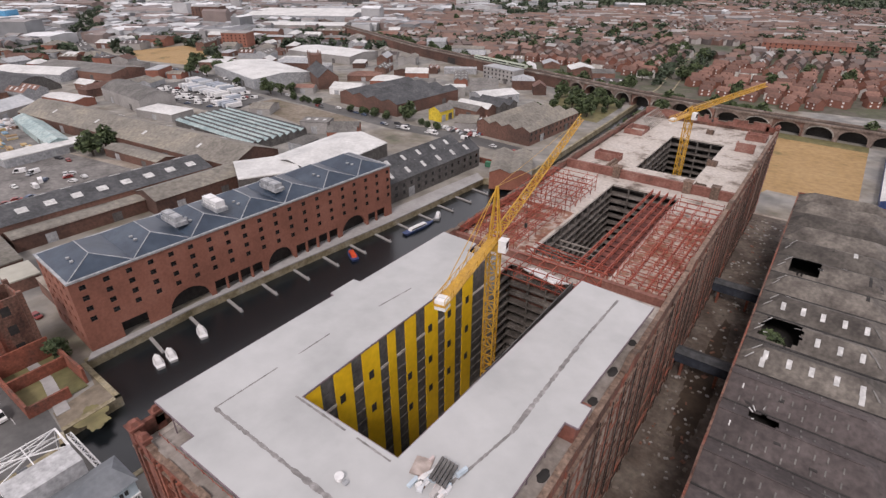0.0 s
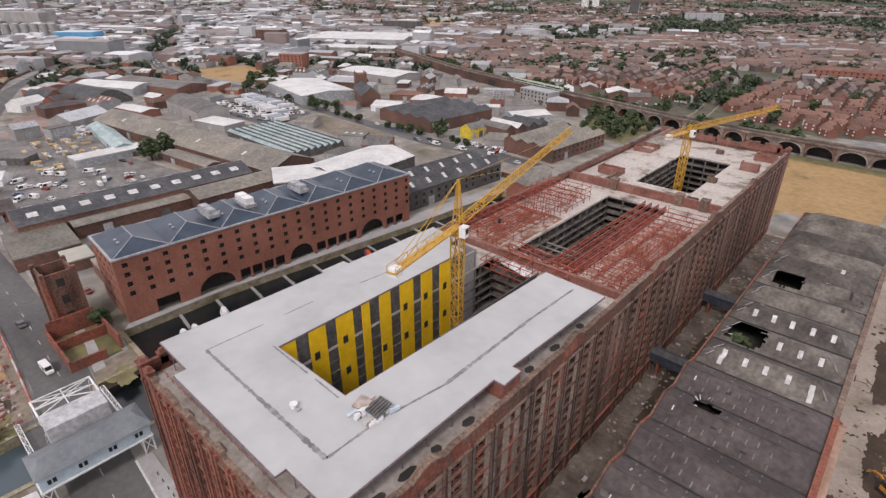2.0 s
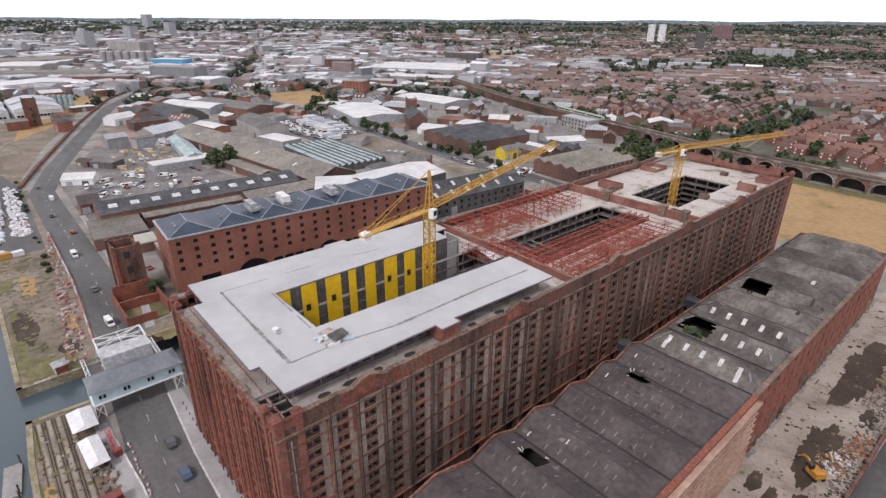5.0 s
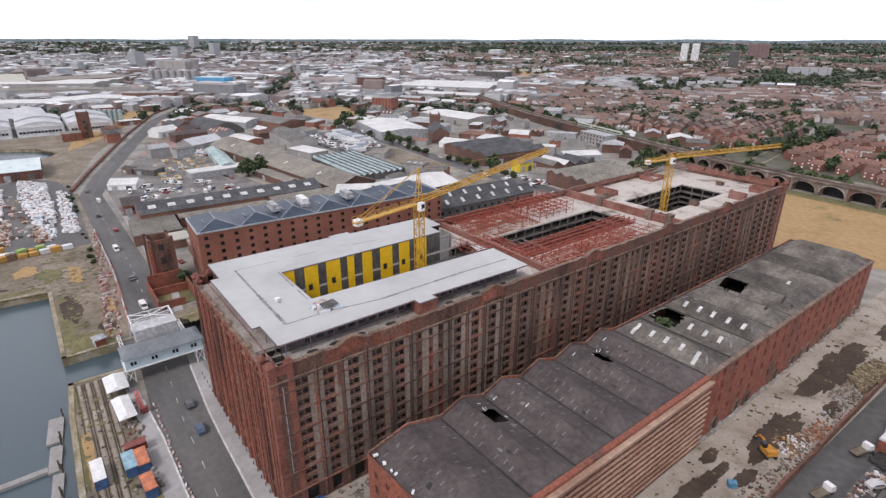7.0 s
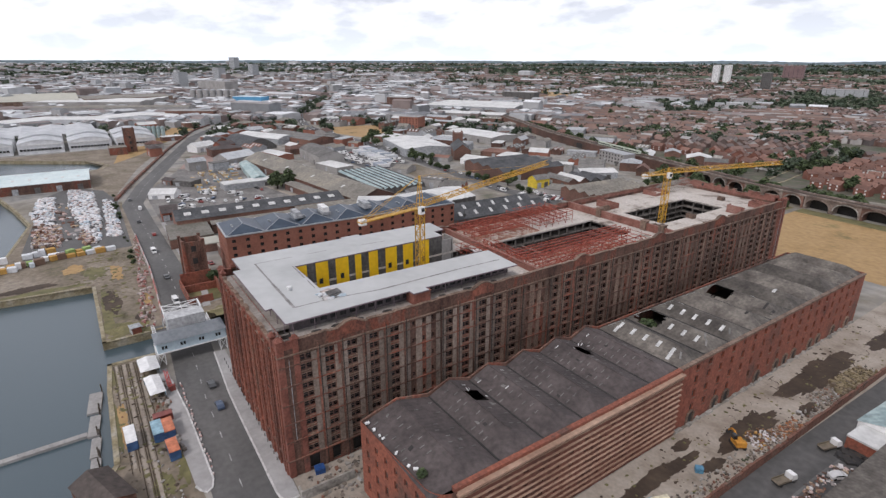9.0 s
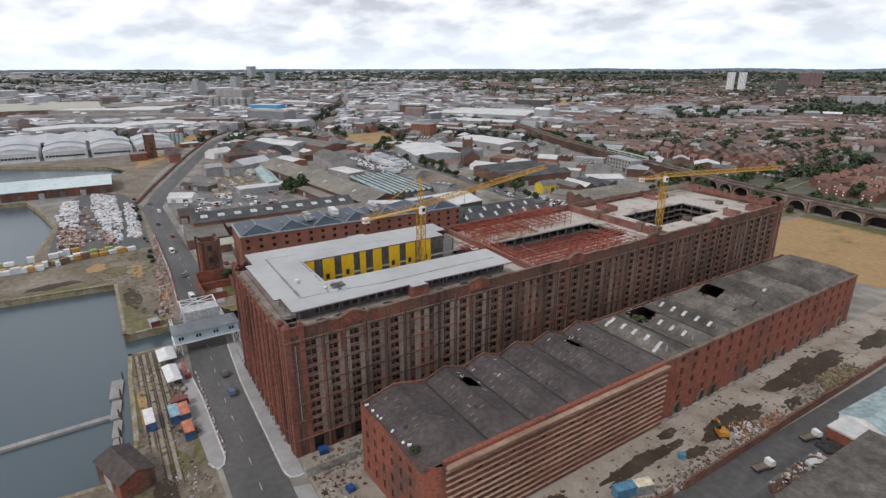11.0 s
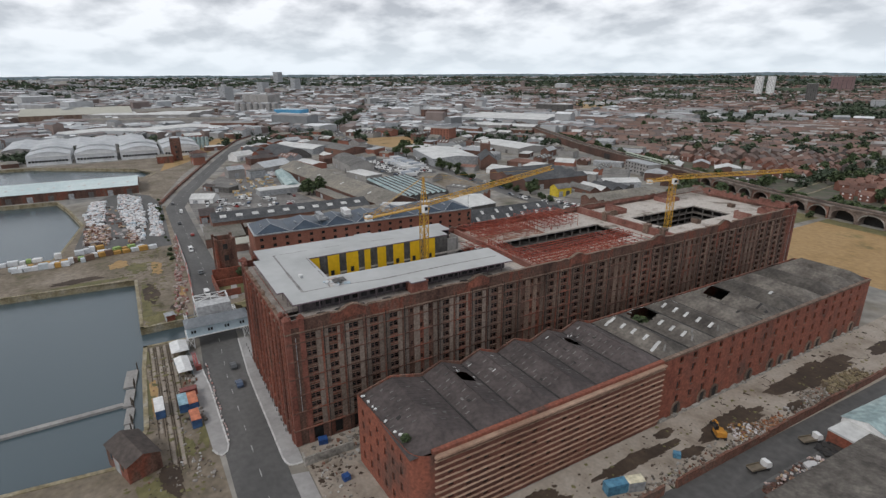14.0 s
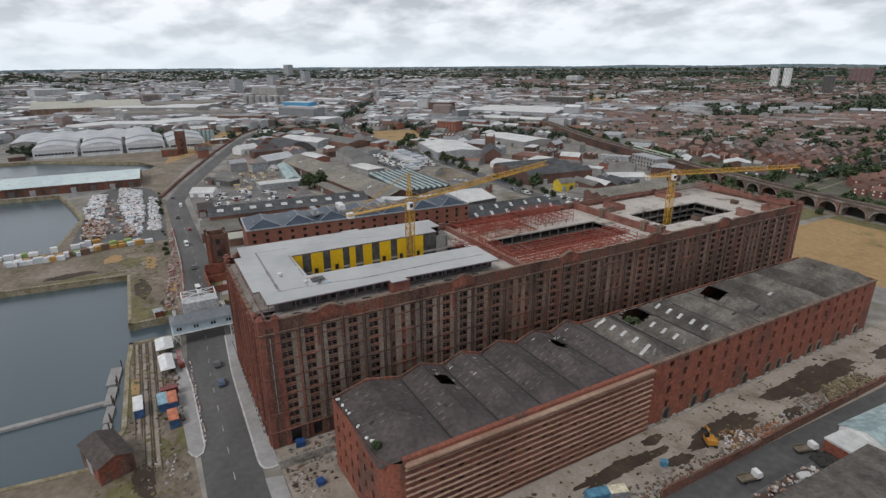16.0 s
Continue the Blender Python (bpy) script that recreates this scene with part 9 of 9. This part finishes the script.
def tufts(label, poly, n, r0, r1, material, seed, z=.1):
    """Low irregular weed tufts and clods strewn over the ground."""
    rnd = random.Random(seed)
    g = Geo()
    x0, x1 = min(p[0] for p in poly), max(p[0] for p in poly)
    y0, y1 = min(p[1] for p in poly), max(p[1] for p in poly)
    while n > 0:
        x, y = rnd.uniform(x0, x1), rnd.uniform(y0, y1)
        if inside(x, y, poly) and noise.noise(Vector((x * .12, y * .12, seed))) > -.1:
            n -= 1
            r = r0 + (r1 - r0) * rnd.random() ** 2.5
            k = 7
            ring = [(x + r * rnd.uniform(.5, 1.3) * math.cos(6.283 * i / k), y + r * rnd.uniform(.5, 1.6) * math.sin(6.283 * i / k), z - .03) for i in range(k)]
            g.faces(ring + [(x, y, z + .12 * r + .05)], [(i, (i + 1) % k, k) for i in range(k)])
    solid("weed_tufts", g, material, label, "weeds", "stuff")


tufts("dark weeds and clods between broken yard slabs", [(26, 40), (41, 40), (42, 235), (26, 235)], 230, .12, .8, MUD, 5)
tufts("green weeds along the yard's cracks", [(25, 40), (41.5, 40), (42, 235), (25, 235)], 260, .12, .6, GRASS, 6)
tufts("weeds and clods on the sandy quay", [(-92, -12), (-46, -13.6), (-32, -19), (20, -40), (30, -2), (-24, -1), (-92, -2)], 420, .15, .9, GRASS, 7, .14)
tufts("dark clods on the sandy quay", [(-92, -12), (-46, -13.6), (-32, -19), (20, -40), (30, -2), (-24, -1), (-92, -2)], 260, .12, .7, MUD, 8, .14)
tufts("weeds and clods on the dock head", [(-220, -8), (-172, -30), (-170, -12), (-116, -11), (-116, 3), (-220, 6)], 240, .3, 1.2, GRASS, 9, .2)
tufts("brown clods on the dock head", [(-220, -8), (-172, -30), (-170, -12), (-116, -11), (-116, 3), (-220, 6)], 170, .3, 1.0, DIRT, 10, .2)
puddle(-120, -5.4, 5.6, 6.4, 97, GRASS, "rough weeds on the sunken pier head", .17, "weed_patch")
tufts("dense weeds on the sunken pier head", [(-126, -11), (-126, 1), (-114, 2), (-114, -11)], 160, .3, 1.0, GRASS, 12, .2)
tufts("rubbish and clods in the gate yard", [(-9, 19.5), (24, 19.5), (24, 34), (-3, 29)], 150, .12, .7, MUD, 11)

# ---- yard wall, excavator, buildings beside the side road ----
g = Geo()
rnd = random.Random(41)
for i in range(88):
    y0 = 52 + i * 2.1
    x = 42.3 + .018 * (y0 - 88)
    if 84.5 < y0 < 88:
        continue
    h = 2.5 + .5 * noise.noise(Vector((y0 * .09, 3.3, 0))) + rnd.uniform(-.14, .14) - (.7 if rnd.random() < .07 else 0)
    g.box(x - .25, y0, 0, x + .25, y0 + 2.1, h)
    if rnd.random() < .45:
        g.box(x - .33, y0, h, x + .33, y0 + 2.1, h + .14)
solid("wall_yard", g, BRICK_YARD, "old stained brick yard wall with a broken top", "wall", "structure")
for y0, w in ((84.6, 1.3), (139.4, .5)):
    x = 42.3 + .018 * (y0 - 88)
    t = thing("wall_panel", (x + .05, y0 + w / 2, 0), "pale concrete panel leaning in the yard wall", "panel")
    g = Geo(); g.obox(0, 0, .0, .22, w, 2.5, .04, 0, .96)
    part("slab", g, CONCRETE, t)
g = Geo()
g.box(-8.6, 18.8, 0, -8.2, 31, 2.4)
g.box(-10.4, 18.4, 0, -8.2, 18.79, 2.6)
solid("wall_gate", g, STONE, "low stone wall and gate pier beside the yard", "wall", "structure")
b_("grey-brown corrugated shed roof with a curved pale edge", 78, 118, 42, 40, 88, 6.2, 1.2, roof=SHED_PALE, style="barrel", wall=BRICK_MIX, base=0)
b_("small white metal-roofed unit beside the side road", 57.5, 158, 26, 12, 86, 4.2, 1.8, roof=TEAL_ROOF, wall=WHITE, base=0)
b_("white flat-roofed annex of a unit", 56, 141, 8, 9, 86, 3.4, .4, roof=WHITE_ROOF, wall=BRICK_SHED, style="flat", base=0)
EX_PAINT = mat("faded_orange_yellow_paint", [(.40, .17, .02), (.52, .25, .03)], big=.6, fine=2)
ex = thing("excavator", (36.0, 115.4, .06), "orange-yellow tracked excavator among rubble", "excavator", 145)
for s in (-1.1, 1.1):
    g = Geo(); g.box(-1.9, s - .3, 0, 1.9, s + .3, .8)
    part("track", g, TYRE, ex)
g = Geo(); g.box(-1.9, -1.3, .85, 1.4, 1.3, 1.9); g.box(-1.9, -1.3, 1.9, -.6, 1.3, 2.3)
part("body", g, EX_PAINT, ex)
g = Geo(); g.box(.1, .25, 1.9, 1.5, 1.25, 3.1)
part("cab", g, GLASS, ex)
g = Geo(); g.bar((1.2, -.3, 1.6), (2.9, -.3, 2.5), .42); g.bar((2.9, -.3, 2.5), (4.3, -.3, 2.3), .38)
part("boom", g, EX_PAINT, ex)
g = Geo(); g.bar((4.3, -.3, 2.3), (5.5, -.3, .9), .32)
part("stick", g, EX_PAINT, ex)
g = Geo(); g.obox(5.6, -.3, .05, .9, 1.1, .8, 0, 0, .6)
part("bucket", g, SHADE_BLACK, ex)
BARRIER_RED = mat("faded_red_barrier_paint", [(.34, .05, .045), (.44, .09, .08)], big=.5, rough=.5)
ex.scale = (.95, .95, .95)
barrier = thing("road_barrier", (-74, 1.5, .2), "red lattice road barrier folded beside the bridge", "barrier", 95)
g = Geo(); lattice(g, (-.5, -4, 1.2), (.2, 4, 2.2), .9, 6, .16)
part("arm", g, BARRIER_RED, barrier)
g = Geo(); g.box(-.8, -4.6, 0, .8, -3.4, 1.6)
part("base", g, C_RED, barrier)
heap("white and ochre demolition scrap in the yard", [(34, 120), (40, 118), (41, 128), (36, 128)], 110, .6, palette("yellow_scrap", [(.36, .20, .05), (.10, .07, .05), (.5, .48, .48), (.16, .09, .06), (.55, .52, .53), (.22, .12, .06)], fine=1), .45)
heap("orange-brown rubble heaped against the yard wall", [(37.5, 128), (41.5, 128), (41.8, 139), (39, 138)], 120, .45, palette("orange_rubble", [(.30, .12, .05), (.22, .09, .045), (.16, .10, .07), (.34, .17, .09)], fine=1), .45, "rubble")
heap("white and grey rubble in the yard", [(35.5, 152), (41, 150), (42, 166), (37, 164)], 160, .5, RUBBLE, .35, "rubble")


def flatbed(x, y, yaw, z=.06):
    """A small lorry with an open timber bed."""
    t = thing("flatbed_truck", (x, y, z), "small flatbed truck with a white cab beside the road", "truck", yaw, group="flatbed trucks")
    g = Geo(); g.box(-2.9, -.95, .55, 2.9, .95, .8)
    part("chassis", g, TYRE, t)
    prof = [(1.2, .8), (2.9, .8), (2.9, 1.45), (2.5, 2.25), (1.2, 2.3)]
    m = len(prof)
    g = Geo()
    g.faces([(u, -.95, w) for u, w in prof] + [(u, .95, w) for u, w in prof], [tuple(range(m)), tuple(range(2 * m - 1, m - 1, -1))] + [(i, m + i, m + (i + 1) % m, (i + 1) % m) for i in range(m)])
    cab = part("cab", g, WHITE, t, "white cab")
    g = Geo(); g.poly([(2.53, -.8, 2.2), (2.53, .8, 2.2), (2.92, .8, 1.5), (2.92, -.8, 1.5)])
    part("windscreen", g, GLASS, cab)
    g = Geo(); g.box(-2.9, -1.0, .81, 1.0, 1.0, .95)
    for s in (-1, 1):
        g.box(-2.9, s * 1.0 - .05, .95, 1.0, s * 1.0 + .05, 1.4)
    part("bed", g, DIRT, t, "open timber bed")
    for u in (-1.9, 2.0):
        for s in (-1, 1):
            g = Geo()
            n = 10
            ring = [(u + .4 * math.cos(6.283 * i / n), .4 + .4 * math.sin(6.283 * i / n)) for i in range(n)]
            g.faces([(p, s * .72, w) for p, w in ring] + [(p, s * .98, w) for p, w in ring], [tuple(range(n)), tuple(range(2 * n - 1, n - 1, -1))] + [(i, (i + 1) % n, n + (i + 1) % n, n + i) for i in range(n)])
            part("wheel", g, TYRE, t)


flatbed(48.6, 112, 76)
flatbed(49.4, 133.5, 72)
solid("kerb", band([(51.4, 92), (52.2, 122), (53.2, 137)], .7, .14), ASPHALT, "worn grey kerb strip along the side road", "kerb", "structure")
heap("rubble and brick ends along the foot of the yard wall", [(38.6, 88), (41.9, 88), (43.4, 176), (40.4, 176)], 260, .5, palette("dirty_rubble", [(.11, .085, .07), (.07, .05, .04), (.17, .14, .125), (.13, .07, .05), (.05, .055, .03), (.26, .24, .22)], fine=1), .4, "rubble")
heap("ochre soil and rubble mound against the yard wall", [(36.5, 166), (42.4, 160), (43.2, 184), (38, 182)], 420, .8, palette("ochre_rubble", [(.20, .16, .09), (.15, .12, .07), (.24, .19, .12), (.12, .09, .06)], fine=1), 1.5, "rubble")
heap("black sacks and dark soil heaped beside a truck", [(51.6, 131.5), (57.5, 132), (57, 141), (52.4, 138.5)], 150, 1.2, palette("dark_sacks", [(.02, .02, .021), (.035, .032, .03), (.05, .042, .036), (.028, .027, .028)], fine=1), .9)
heap("red-brown earth and bricks beside the kerb", [(52.6, 106), (55.6, 105), (56.4, 113), (53.2, 114)], 130, .7, palette("red_earth", [(.09, .045, .032), (.12, .055, .04), (.07, .042, .03)], fine=1), .5, "rubble")
heap("rusty scrap and tyres along the side road", [(51.5, 108), (54.5, 108), (56, 130), (52.5, 128)], 110, .7, SCRAP_BROWN, .5, "scrap_heap")
# street bollards along the kerb
rnd = random.Random(8)
for k in range(22):
    t = thing("bollard", (-24 - k * 2.6, 17.9 + (k * .026), .18), "small dark bollard along the pale pavement", "bollard", group="bollards")
    g = Geo(); g.cyl(0, 0, 0, .9, .12, 8)
    part("post", g, GREY_CLAD, t)
g = Geo()
rnd = random.Random(3)
for k in range(24):
    g.obox(-72 + k * 1.9 + .6 * math.sin(k * 5), 4.2 + .2 * math.sin(k), .06, .5 + .5 * (k % 3 == 0), .35, .5, .4 * math.sin(k * 3))
solid("barrier_row", g, mat("faded_red_white_plastic", [(.42, .20, .17), (.5, .42, .40), (.55, .53, .52)], big=.8, contrast=.1), "row of faded plastic road barriers along the kerb", "barrier", "stuff")

# ---- plots beyond the field ----
b_("long dark shed with a white roof band beside the field", 32, 312, 84, 12, 88, 5, 2, roof=WHITE_ROOF, wall=BOAT_BLUE, base=0)
g = Geo()
g.box(-141, 224, 0, -112, 224.5, 2.6)
solid("wall_dock", g, BRICK_SHED, "low red brick wall at the head of the dock", "wall", "structure")
container("green container at the dock head", -132, 221, 5, 6, mat("green_container_paint", [(.04, .15, .09), (.06, .2, .12)], big=.5))
